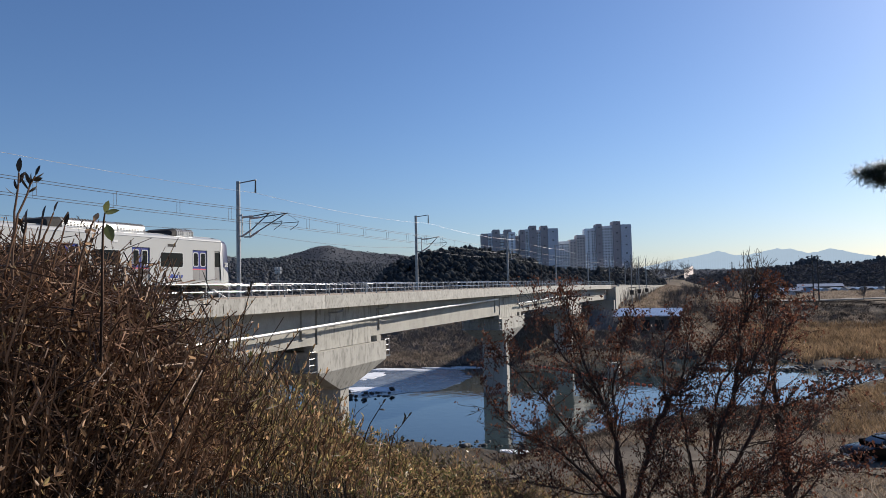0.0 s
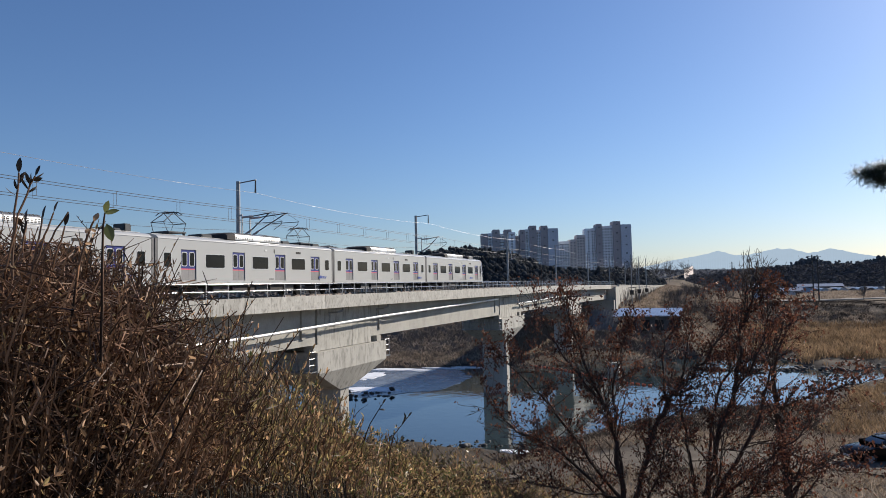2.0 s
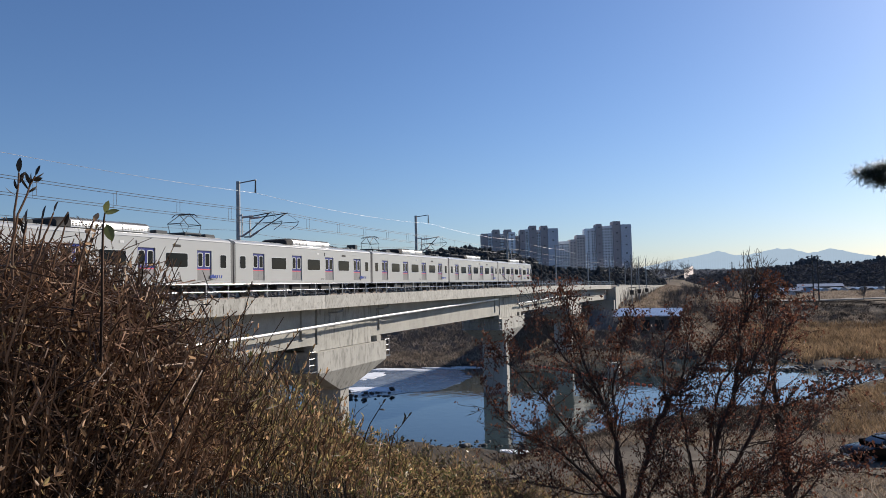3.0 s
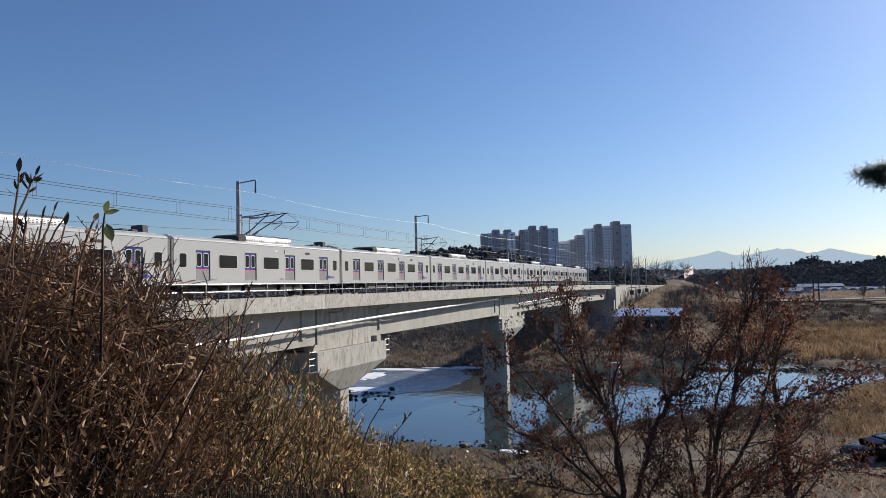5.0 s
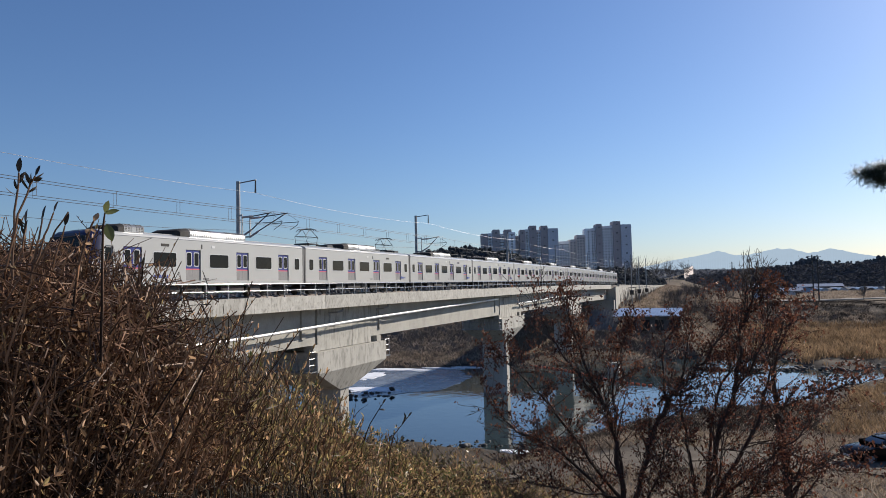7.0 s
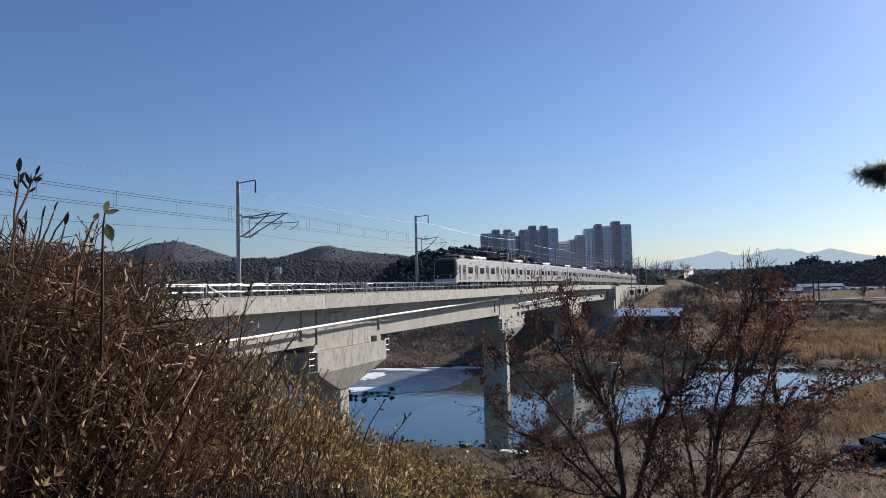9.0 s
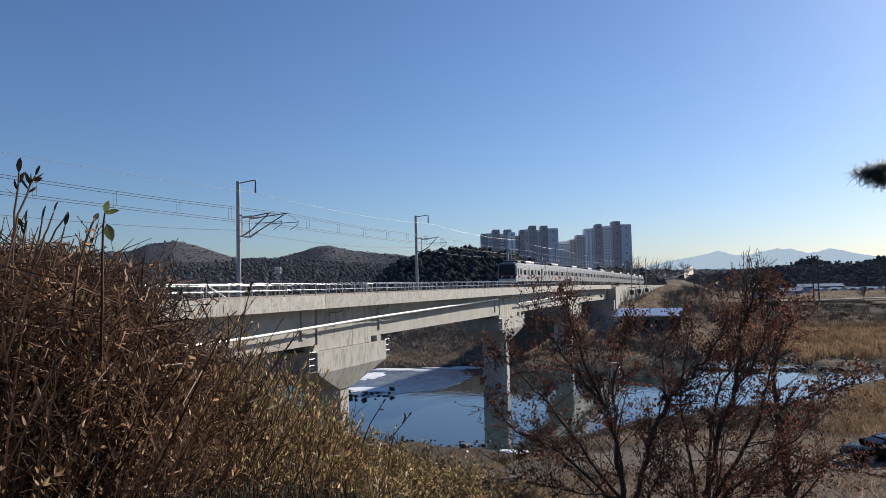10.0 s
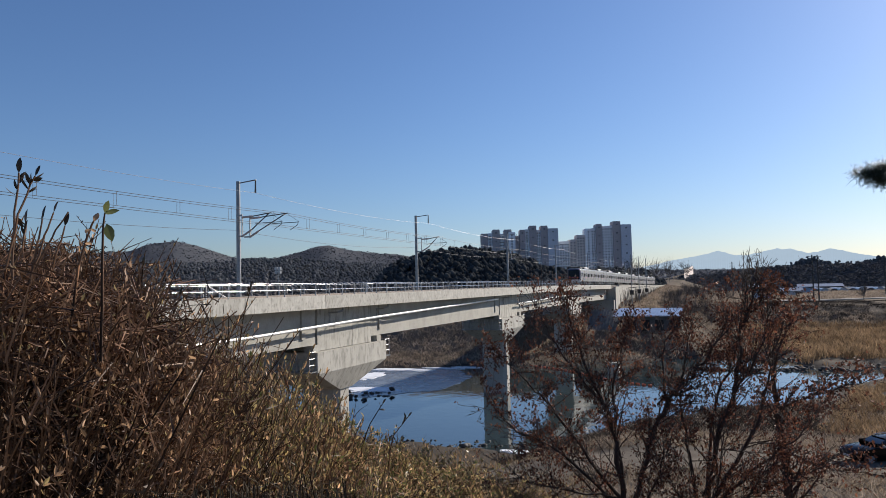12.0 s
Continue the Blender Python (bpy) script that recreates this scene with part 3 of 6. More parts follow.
def roof_unit(car, y0, y1, z, h=0.52, flip=False):
    """An air conditioner with rounded shoulders, dark end fairings and grilles."""
    hw = 1.18

    def ring(y, k):
        prof = [(hw, 0), (hw, h * 0.6 * k), (hw - 0.12, h * 0.9 * k), (hw - 0.3, h * k)]
        prof = prof + [(-x, zz) for x, zz in reversed(prof)]
        return [(x, y, z + zz) for x, zz in prof]
    dark = 0.8 if y1 - y0 > 4 else 0.4
    ye, yo = (y1 - dark, y0) if flip else (y0 + dark, y1)
    e = -1 if flip else 1
    u = part("air_conditioner", Build().loft([ring(ye, 1), ring(yo, 1)]), ACMETAL, car, "ribbed metal air conditioner", smooth=True)
    ys = y1 if flip else y0
    part("fairing", Build().loft([ring(ys, 0.72), ring(ys + e * 0.25, 0.93), ring(ye - e * 0.01, 1)]), UNDER, u, "dark end fairing", smooth=True)
    lo, hi = sorted((ye, yo))
    # perforated panels along both shoulders, joined by a plain middle
    n = int((hi - lo) / 0.2)
    for s in (-1, 1):
        b = Build()
        for k in range(n):
            a = lo + 0.1 + k * (hi - lo - 0.1) / n
            if abs(k / (n - 1) - 0.5) < 0.14:
                continue
            for q in range(3):
                b.box(*sorted((s * (hw - 0.01), s * (hw + 0.008))), a, a + 0.11, z + 0.07 + q * 0.085, z + 0.12 + q * 0.085)
                if q < 2:
                    b.box(*sorted((s * (hw - 0.2 + 0.085 * q), s * (hw - 0.16 + 0.085 * q))), a, a + 0.11, z + h * (0.9 - 0.1 * q), z + h * (0.99 - 0.1 * q))
        tagged(part("grille", b, UNDERGREY, u), kind="stuff")
    for f in (0.0, 0.36, 0.64, 1.0):
        yy = lo + 0.03 + f * (hi - lo - 0.06)
        part("seam_strip", Build().loft([[(x * 1.012, y, z + (zz - z) * 1.012) for x, y, zz in ring(yy + o, 1)] for o in (-0.025, 0.025)]), GALV, u)


def pantograph(car, y, z):
    p = part("pantograph", Build().box(-0.7, 0.7, y - 0.75, y + 0.75, z + 0.22, z + 0.3), DARKSTEEL, car, "raised diamond pantograph")
    for x in (-0.6, 0.6):
        for e in (-0.65, 0.65):
            part("insulator", Build().tube([(x, y + e, z - 0.05), (x, y + e, z + 0.24)], [0.07, 0.09], 8), DARKSTEEL, p)
    for x in (-0.55, 0.55):
        for e in (-1, 1):
            part("arm", Build().tube([(x, y + e * 0.7, z + 0.3), (x * 0.9, y + e * 0.95, z + 0.85), (x * 0.7, y + e * 0.06, z + 1.45)], 0.028, 5), DARKSTEEL, p)
    for e in (-0.95, 0.95):
        part("cross_tube", Build().tube([(-0.5, y + e, z + 0.85), (0.5, y + e, z + 0.85)], 0.025, 5), DARKSTEEL, p)
    for x in (-0.55, 0.55):
        part("stay", Build().tube([(x * 0.9, y - 0.95, z + 0.85), (x * 0.9, y + 0.95, z + 0.85)], 0.014, 4), DARKSTEEL, p)
    for e in (-0.18, 0.18):
        part("contact_strip", Build().tube([(-0.85, y + e, z + 1.34), (-0.6, y + e, z + 1.5), (0.6, y + e, z + 1.5), (0.85, y + e, z + 1.34)], 0.03, 5), DARKSTEEL, p)


def bogie(car, y):
    g = part("bogie", Build().soft_box(-1.15, 1.15, y - 1.6, y + 1.6, 0.42, 0.68, 0.05), UNDER, car)
    for e in (-1.05, 1.05):
        for x in (-0.75, 0.75):
            w = part("wheel", Build().disc((x, y + e, 0.43), (1, 0, 0), 0.43, 0.13, 20), RAILSTEEL, g)
        part("axle", Build().tube([(-1.1, y + e, 0.43), (1.1, y + e, 0.43)], 0.09, 8), UNDER, g)
        for x in (-1.1, 1.1):
            part("axle_box", Build().soft_box(x - 0.14, x + 0.14, y + e - 0.2, y + e + 0.2, 0.3, 0.62, 0.04), UNDERGREY, g)
    for x in (-1.05, 1.05):
        part("air_spring", Build().tube([(x, y, 0.66), (x, y, 0.9)], 0.27, 12), UNDER, g)


def metro_car(kind, tail=False):
    car = thing("train_car", "white metro train car with blue doors and dark windows" if kind != "cab" else "white metro cab car with navy cab end and dark windscreen", "train car", "train")
    cab = kind == "cab"
    y0, y1 = -CAR_L / 2, CAR_L / 2 - (0.53 if cab else 0)
    for s in (-1, 1):
        b = Build()
        side_panels(b, s, (y0, y1), 8.88 if cab else None)
        part("side_wall", b, BODY, car)
    part("floor_pan", Build().box(-HALF + 0.1, HALF - 0.1, y0 + 0.05, y1 - 0.05, SKIRT - 0.06, FLOOR - 0.02), UNDER, car)
    # a solid near-black core takes the place of the unlit interior
    part("interior", Build().box(-HALF + 0.16, HALF - 0.16, y0 + 0.08, y1 - 0.08, FLOOR, SIDE_TOP - 0.03), UNDER, car, "solid block darkened like an unlit interior")
    part("roof", Build().loft(roof_rings(y0, y1)), BODY, car, smooth=True)
    part("roof_walk", Build().box(-0.9, 0.9, y0 + 0.2, y1 - 0.2, SIDE_TOP + 0.28, SIDE_TOP + 0.315), ROOFGREY, car)
    for s in (-1, 1):
        part("gutter", Build().box(*sorted((s * HALF, s * (HALF + 0.025))), y0, y1, SIDE_TOP - 0.01, SIDE_TOP + 0.03), FRAMEGREY, car)
        for c in DOORS:
            door(car, c, s)
        for a, c in ((-5.68, -3.88), (-0.9, 0.9), (3.88, 5.68)):
            window(car, a, c, s)
        window(car, -9.28, -8.7, s)
        if not cab:
            window(car, 8.7, 9.28, s)
        # blue emblem and small markings, as plain bars
        for k, w in enumerate((0.17, 0.22, 0.15, 0.15, 0.07, 0.13)):
            yy = s * (k - 2.5) * 0.2 + ((-8.3 if s < 0 else 8.3) if not cab else 5.1)
            if k == 1:
                part("emblem_disc", Build().disc((s * (HALF + 0.002), yy, 1.4), (1, 0, 0), 0.13, 0.008, 16), BLUELOGO, car)
            else:
                x0, x1 = s * HALF, s * (HALF + 0.005)
                q = ((yy - w / 2 - s * 0.03, 1.28), (yy + w / 2 - s * 0.03, 1.28), (yy + w / 2 + s * 0.03, 1.48), (yy - w / 2 + s * 0.03, 1.48))
                part("emblem_bar", Build().loft([[(x, y, z) for y, z in q] for x in (x0, x1)]), BLUELOGO, car)
        part("number_bar", Build().box(*sorted((s * HALF, s * (HALF + 0.005))), 1.0, 1.55, 1.2, 1.27), UNDERGREY, car)
        part("side_lamp", Build().box(*sorted((s * HALF, s * (HALF + 0.02))), 0.45, 0.75, 3.2, 3.33), LAMPGLASS, car)
        part("destination_display", Build().box(*sorted((s * HALF, s * (HALF + 0.012))), 4.45, 5.1, 3.14, 3.3), UNDER, car)
        part("vent", Build().box(*sorted((s * HALF, s * (HALF + 0.012))), 1.6, 1.7, 3.1, 3.38), UNDER, car)
    for y in (-6.9, 6.9):
        bogie(car, y)
    for a, c, m, w in ((-4.7, -3.1, UNDERGREY, 1.3), (-2.8, -0.4, UNDER, 1.35), (-0.1, 1.1, UNDERGREY, 1.25), (1.4, 3.0, UNDER, 1.35), (3.2, 4.5, UNDERGREY, 1.3)):
        part("equipment_box", Build().soft_box(-w, w, a, c, 0.32, 0.82, 0.04), m, car)
    for y in ((y0 - 0.22,) if cab else (y0 - 0.22, y1)):
        part("gangway", Build().box(-1.25, 1.25, y, y + 0.22, 1.0, 3.5), RUBBER, car)
        for s in (-1, 1):
            part("end_fin", Build().box(*sorted((s * HALF, s * (HALF - 0.25))), y + 0.02, y + 0.2, 0.95, 3.6), RUBBER, car)
    zr = SIDE_TOP + 0.3
    if kind == "panto":
        roof_unit(car, -3.1, 3.0, zr - 0.03)
        for y in (-7.2, 7.2):
            pantograph(car, y, zr - 0.04)
        for y in (-4.4, 4.6, 8.9):
            part("roof_box", Build().soft_box(-0.6, 0.6, y - 0.5, y + 0.5, zr - 0.04, zr + 0.26, 0.05), DARKSTEEL, car)
        b = Build()
        b.tube([(-0.9, -6.2, zr + 0.18), (-0.9, 6.2, zr + 0.18)], 0.03, 5)
        part("roof_cable", b, DARKSTEEL, car)
    else:
        roof_unit(car, -3.2, 3.1, zr - 0.07, flip=tail)
        if cab:
            roof_unit(car, 6.0 if tail else 5.2, 7.85 if tail else 7.05, zr - 0.06, 0.46, flip=tail)
        elif kind == "plain":
            for k in range(3):
                part("roof_box", Build().soft_box(-0.45, 0.45, 7.4 + 0.75 * k, 7.9 + 0.75 * k, zr - 0.04, zr + (0.5 if k == 2 else 0.2), 0.05), DARKSTEEL, car)
    if cab:
        cab_end(car, y1)
    return car


def cab_end(car, y):
    """The rounded nose: white sides sweeping forward at the bottom, a navy mask and a dark windscreen."""
    def ring(off, w, zl, zt):
        prof = [(-w, zl), (w, zl), (w, zt - 0.35), (w - 0.15, zt - 0.12), (w - 0.5, zt), (-w + 0.5, zt), (-w + 0.15, zt - 0.12), (-w, zt - 0.35)]
        return [(a, y + off - 0.22 * max(0.0, (z - 1.3) / 2.6), z) for a, z in prof]
    part("cab_shell", Build().loft([ring(0.0, HALF, SKIRT, SIDE_TOP + 0.28), ring(0.25, HALF - 0.01, SKIRT - 0.05, SIDE_TOP + 0.25)], caps=False), BODY, car, smooth=True)
    part("cab_mask", Build().loft([ring(0.252, HALF - 0.01, 2.0, SIDE_TOP + 0.25), ring(0.78, HALF - 0.08, 1.62, SIDE_TOP + 0.16), ring(1.02, HALF - 0.26, 1.3, SIDE_TOP + 0.02)]), NAVY, car, "navy cab front", smooth=True)

    def low(off, w, zl, zt):
        return [(-w, y + off, zl), (w, y + off, zl), (w, y + off - 0.22 * max(0.0, (zt - 1.3) / 2.6), zt), (-w, y + off - 0.22 * max(0.0, (zt - 1.3) / 2.6), zt)]
    part("bumper", Build().loft([low(0.252, HALF - 0.008, SKIRT - 0.05, 1.997), low(0.78, HALF - 0.078, SKIRT - 0.2, 1.617), low(1.02, HALF - 0.258, SKIRT - 0.28, 1.297), low(1.12, HALF - 0.34, SKIRT - 0.24, 1.18)]), BODY, car, "white lower front")

    def face(z):
        return y + 1.02 - 0.22 * max(0.0, (z - 1.3) / 2.6)
    b = Build()
    z0, z1, w = 1.9, 3.12, HALF - 0.32
    b.loft([[(-w, face(z0) + 0.0, z0), (w, face(z0), z0), (w - 0.05, face(z1), z1), (-w + 0.05, face(z1), z1)],
            [(-w, face(z0) + 0.02, z0), (w, face(z0) + 0.02, z0), (w - 0.05, face(z1) + 0.02, z1), (-w + 0.05, face(z1) + 0.02, z1)]])
    part("windscreen", b, GLASSDARK, car)
    wf = HALF - 0.275
    part("front_panel", Build().loft([[(-wf, face(1.36) - 0.01, 1.36), (wf, face(1.36) - 0.01, 1.36), (wf - 0.02, face(3.5) - 0.01, 3.5), (-wf + 0.02, face(3.5) - 0.01, 3.5)], [(-wf, face(1.36) + 0.012, 1.36), (wf, face(1.36) + 0.012, 1.36), (wf - 0.02, face(3.5) + 0.012, 3.5), (-wf + 0.02, face(3.5) + 0.012, 3.5)]]), UNDER, car, "black front panel")
    b = Build()
    b.loft([[(-1.2, face(3.14), 3.14), (1.2, face(3.14), 3.14), (1.1, face(3.5), 3.5), (-1.1, face(3.5), 3.5)],
            [(-1.2, face(3.14) + 0.02, 3.14), (1.2, face(3.14) + 0.02, 3.14), (1.1, face(3.5) + 0.02, 3.5), (-1.1, face(3.5) + 0.02, 3.5)]])
    part("lower_glass", Build().loft([[(-w, face(1.4), 1.4), (w, face(1.4), 1.4), (w, face(1.86), 1.86), (-w, face(1.86), 1.86)], [(-w, face(1.4) + 0.02, 1.4), (w, face(1.4) + 0.02, 1.4), (w, face(1.86) + 0.02, 1.86), (-w, face(1.86) + 0.02, 1.86)]]), GLASSDARK, car)
    part("destination_glass", b, GLASSDARK, car)
    part("front_stripe", Build().box(-w, w, face(1.8), face(1.8) + 0.035, 1.78, 1.81), STRIPE, car)
    for s in (-1, 1):
        part("headlight", Build().box(s * 0.85 - 0.08, s * 0.85 + 0.08, face(1.6), face(1.6) + 0.045, 1.5, 1.7), LAMPGLASS, car)
        part("wiper", Build().tube([(s * 0.2, face(1.98) + 0.03, 1.98), (s * 0.75, face(2.4) + 0.03, 2.4)], 0.012, 4), UNDER, car)
        part("cab_door", Build().box(*sorted((s * (HALF - 0.05), s * (HALF - 0.08))), 8.88 - 0.31, 8.88 + 0.31, FLOOR, DOOR_TOP), DOORSTEEL, car)
        part("cab_side_glass", Build().box(*sorted((s * (HALF - 0.05), s * (HALF - 0.04))), 8.88 - 0.24, 8.88 + 0.24, 2.0, 2.92), GLASSDARK, car)
        cu = bpy.data.curves.new("car_number", "FONT")
        cu.body, cu.size, cu.extrude, cu.align_x = "20", 0.42, 0.004, "CENTER"
        cu.materials.append(LAMPGLASS)
        num = new("car_number", cu)
        num.parent = car
        num.matrix_basis = pose(s * (HALF - 0.02), y + 0.5, 2.02, 90, 0, 90 * s + s * 7.5)


_mid, _panto, _cab, _tail = metro_car("plain"), metro_car("panto"), metro_car("cab"), metro_car("cab", True)
_kinds = ["cab", "plain", "panto", "plain", "panto", "plain", "plain", "plain", "panto", "tail"]
TRAIN = []
_used = set()
for _k in _kinds:
    _src = {"cab": _cab, "tail": _tail, "plain": _mid, "panto": _panto}[_k]
    if _src in _used:
        TRAIN.append(copy_thing(_src, Matrix()))
    else:
        TRAIN.append(_src)
        _used.add(_src)
SPEED, NOSE = 27.03, 38.0

# ---- overhead line ----
def mast(x, y, arms=1):
    zr = rail_height(y) - RAIL_Z
    m = thing("catenary_mast", "grey steel catenary mast with a bracket arm", "catenary mast", "catenary masts")
    base = (14.95 if y < ABUTMENT else 13.9) + zr
    part("pole", Build().tube([(x, y, base), (x, y, 24.85 + zr)], [0.19, 0.16], 12), GALV, m, smooth=True)
    part("base_plate", Build().box(x - 0.35, x + 0.35, y - 0.35, y + 0.35, base, base + 0.06), GALV, m)
    part("feeder_bracket", Build().tube([(x, y, 24.7 + zr), (x + 1.75, y, 24.85 + zr)], 0.05, 6), GALV, m)
    part("feeder_insulator", Build().tube([(x + 1.7, y, 24.8 + zr), (x + 1.68, y, 23.8 + zr)], [0.05, 0.08], 8), DARKSTEEL, m)
    offs = (0.0,) if arms == 1 else (-0.45, 0.55)
    zr -= 0.25
    for k, o in enumerate(offs):
        yy = y + o
        xt = -31.7 if arms == 1 else (-32.2, -31.35)[k]
        part("hinge_frame", Build().box(x + 0.15, x + 0.75, yy - 0.05, yy + 0.05, 22.2 + zr, 22.32 + zr).box(x + 0.15, x + 0.75, yy - 0.05, yy + 0.05, 20.55 + zr, 20.65 + zr).box(x + 0.68, x + 0.76, yy - 0.04, yy + 0.04, 20.5 + zr, 22.35 + zr), GALV, m)
        part("insulator", Build().tube([(x + 0.75, yy, 22.1 + zr), (x + 1.7, yy, 22.13 + zr)], 0.085, 8), APT_BROWN, m)
        part("top_tube", Build().tube([(x + 1.7, yy, 22.13 + zr), (xt - 0.4, yy, 22.32 + zr)], 0.045, 6), DARKSTEEL, m)
        part("strut_insulator", Build().tube([(x + 0.75, yy, 20.6 + zr), (x + 1.6, yy, 21.05 + zr)], 0.085, 8), APT_BROWN, m)
        part("strut", Build().tube([(x + 1.6, yy, 21.05 + zr), (xt - 0.6, yy, 22.3 + zr)], 0.045, 6), DARKSTEEL, m)
        part("steady_arm", Build().tube([(xt - 1.9, yy, 21.55 + zr), (xt + 0.6, yy, 21.55 + zr)], 0.03, 6), DARKSTEEL, m)
        part("registration_arm", Build().tube([(xt + 0.55, yy, 21.55 + zr), (xt + 0.5, yy, 21.35 + zr), (xt - 0.2, yy, 20.95 + zr)], 0.025, 6), DARKSTEEL, m)
        part("stay", Build().tube([(xt - 0.5, yy, 22.3 + zr), (xt + 0.6, yy, 21.58 + zr)], 0.012, 4), DARKSTEEL, m)


MASTS = [(-35.6, 8.5, 1), (-36.1, 46.8, 2), (-35.2, 80.6, 1), (-35.0, 120.5, 1)] + [(-35.0, 160.0 + 42 * k, 1) for k in range(9)]
for _x, _y, _n in MASTS:
    mast(_x, _y, _n)


def span_wire(name, label, pts, sag, r, material, droppers=None):
    """A wire hung in spans between points, with sag."""
    w = thing(name, label, "overhead wire", "overhead wires")
    allp = []
    for (a, b) in zip(pts, pts[1:]):
        n = 10
        for k in range(n):
            t = k / n
            p = Vector(a).lerp(Vector(b), t)
            p.z -= sag * 4 * t * (1 - t)
            allp.append(p)
    allp.append(Vector(pts[-1]))
    part("wire", Build().tube(allp, r, 5), material, w, smooth=True)
    return w, allp


def z_at(pts, y):
    for a, b in zip(pts, pts[1:]):
        if a.y <= y <= b.y:
            t = (y - a.y) / (b.y - a.y)
            return a.lerp(b, t)


_sup = [-30.0] + [m[1] for m in MASTS]
for _x, _ys in ((-31.7, _sup), (-31.45, [-30.0, 8.5, 46.8, 80.6])):
    _d = 0.0 if _x < -31.6 else 0.1
    _mw, _mp = span_wire("messenger_wire", "dark messenger wire of the overhead line", [(_x, y, 21.9 + _d + rail_height(y) - RAIL_Z) for y in _ys], 0.25, 0.016, WIRE)
    _cw, _cp = span_wire("contact_wire", "dark contact wire above the track", [(_x, y, 20.88 + _d + rail_height(y) - RAIL_Z) for y in _ys], 0.03, 0.015, WIRE)
    _y = _ys[0] + 5
    while _y < min(_ys[-1], 200):
        _a, _c = z_at(_mp, _y), z_at(_cp, _y)
        if _a and _c:
            part("dropper", Build().tube([_a, _c], 0.011, 4), WIRE, _mw)
        _y += 5.0
span_wire("feeder_wire", "bright aluminium feeder wire on the mast brackets", [(m[0] + 1.68, m[1], 23.8 + rail_height(m[1]) - RAIL_Z) for m in [(-35.6, -30, 1)] + MASTS], 0.4, 0.013, FEEDER)
span_wire("return_wire", "thin dark return wire on the masts", [(m[0] - 0.3, m[1], 20.9 + rail_height(m[1]) - RAIL_Z) for m in [(-35.6, -30, 1)] + MASTS], 0.5, 0.014, WIRE)

# slim poles with switch boxes beside the embankment
for _y in (228.0, 250.0, 276.0):
    _p = thing("switch_pole", "slim grey pole with switch boxes beside the track", "pole", "switch poles")
    _g = ground_at(-26.0, _y)
    part("pole", Build().tube([(-26, _y, _g - 0.3), (-26, _y, 24.5)], [0.17, 0.12], 8), GALV, _p)
    part("switch_box", Build().soft_box(-26.6, -25.4, _y - 0.5, _y + 0.5, 11.8, 13.2, 0.05), UNDERGREY, _p)
    part("cross_arm", Build().box(-27.2, -24.8, _y - 0.06, _y + 0.06, 13.9, 14.05), DARKSTEEL, _p)

# white equipment frames on the far edge of the deck
for _y0, _n in ((42.6, 3), (68.0, 2)):
    _f = thing("equipment_frame", "white tubular steel access frame on the deck edge", "access frame", "access frames")
    _z = 14.95
    for _k in range(_n):
        for _x in (-36.3, -35.6):
            _y = _y0 + _k * 1.2
            part("upright", Build().tube([(_x, _y, _z), (_x, _y, _z + 1.5)], 0.04, 6), FRAMEGREY, _f)
    part("brace", Build().tube([(-35.6, _y0, _z + 1.4), (-35.6, _y0 + 1.2 * (_n - 1) + 0.8, _z)], 0.04, 6), FRAMEGREY, _f)
    part("top_bar", Build().tube([(-35.6, _y0, _z + 1.45), (-35.6, _y0 + 1.2 * (_n - 1), _z + 1.45)], 0.04, 6), FRAMEGREY, _f)
    part("panel", Build().box(-36.3, -35.6, _y0, _y0 + 1.2 * (_n - 1), _z + 0.3, _z + 0.36), FRAMEGREY, _f)
_s = thing("floodlight_pole", "slim pole with four floodlights behind the bridge", "floodlight")
part("pole", Build().tube([(-42, 60.8, ground_at(-42, 60.8) - 0.2), (-42, 60.8, 18.2)], 0.07, 8), GALV, _s)
for _k, (_a, _b) in enumerate(((-0.35, 0), (0.05, 0), (-0.35, -0.36), (0.05, -0.36))):
    part("floodlight", Build().soft_box(-42 + _a, -42 + _a + 0.34, 60.6, 60.8, 18.0 + _b, 18.3 + _b, 0.03), FRAMEGREY, _s)

# ---- the far side ----
def blobs(name, pos, size, squash, material, parent=None, sub=3, seed=1):
    """Many small uneven clumps: pos (n,3), size (n)."""
    rng = np.random.default_rng(seed)
    bm = bmesh.new()
    bmesh.ops.create_icosphere(bm, subdivisions=1, radius=1)
    v = np.array([p.co[:] for p in bm.verts])
    f = np.array([[p.index for p in q.verts] for q in bm.faces])
    bm.free()
    pos = np.repeat(pos, sub, 0)
    size = np.repeat(size, sub)
    n = len(pos)
    off = rng.normal(0, 0.42, (n, 3)) * size[:, None] * np.array([1, 1, 0.8])
    k = rng.uniform(0.45, 0.85, n) * size
    vv = v[None] * (1 + rng.uniform(-0.38, 0.38, (n, len(v), 1)))
    vv = vv * k[:, None, None] * np.array([1, 1, squash]) + (pos + off)[:, None, :]
    ff = f[None] + (np.arange(n) * len(v))[:, None, None]
    return array_mesh(name, vv.reshape(-1, 3), ff.reshape(-1, 3), material, parent, smooth=True)


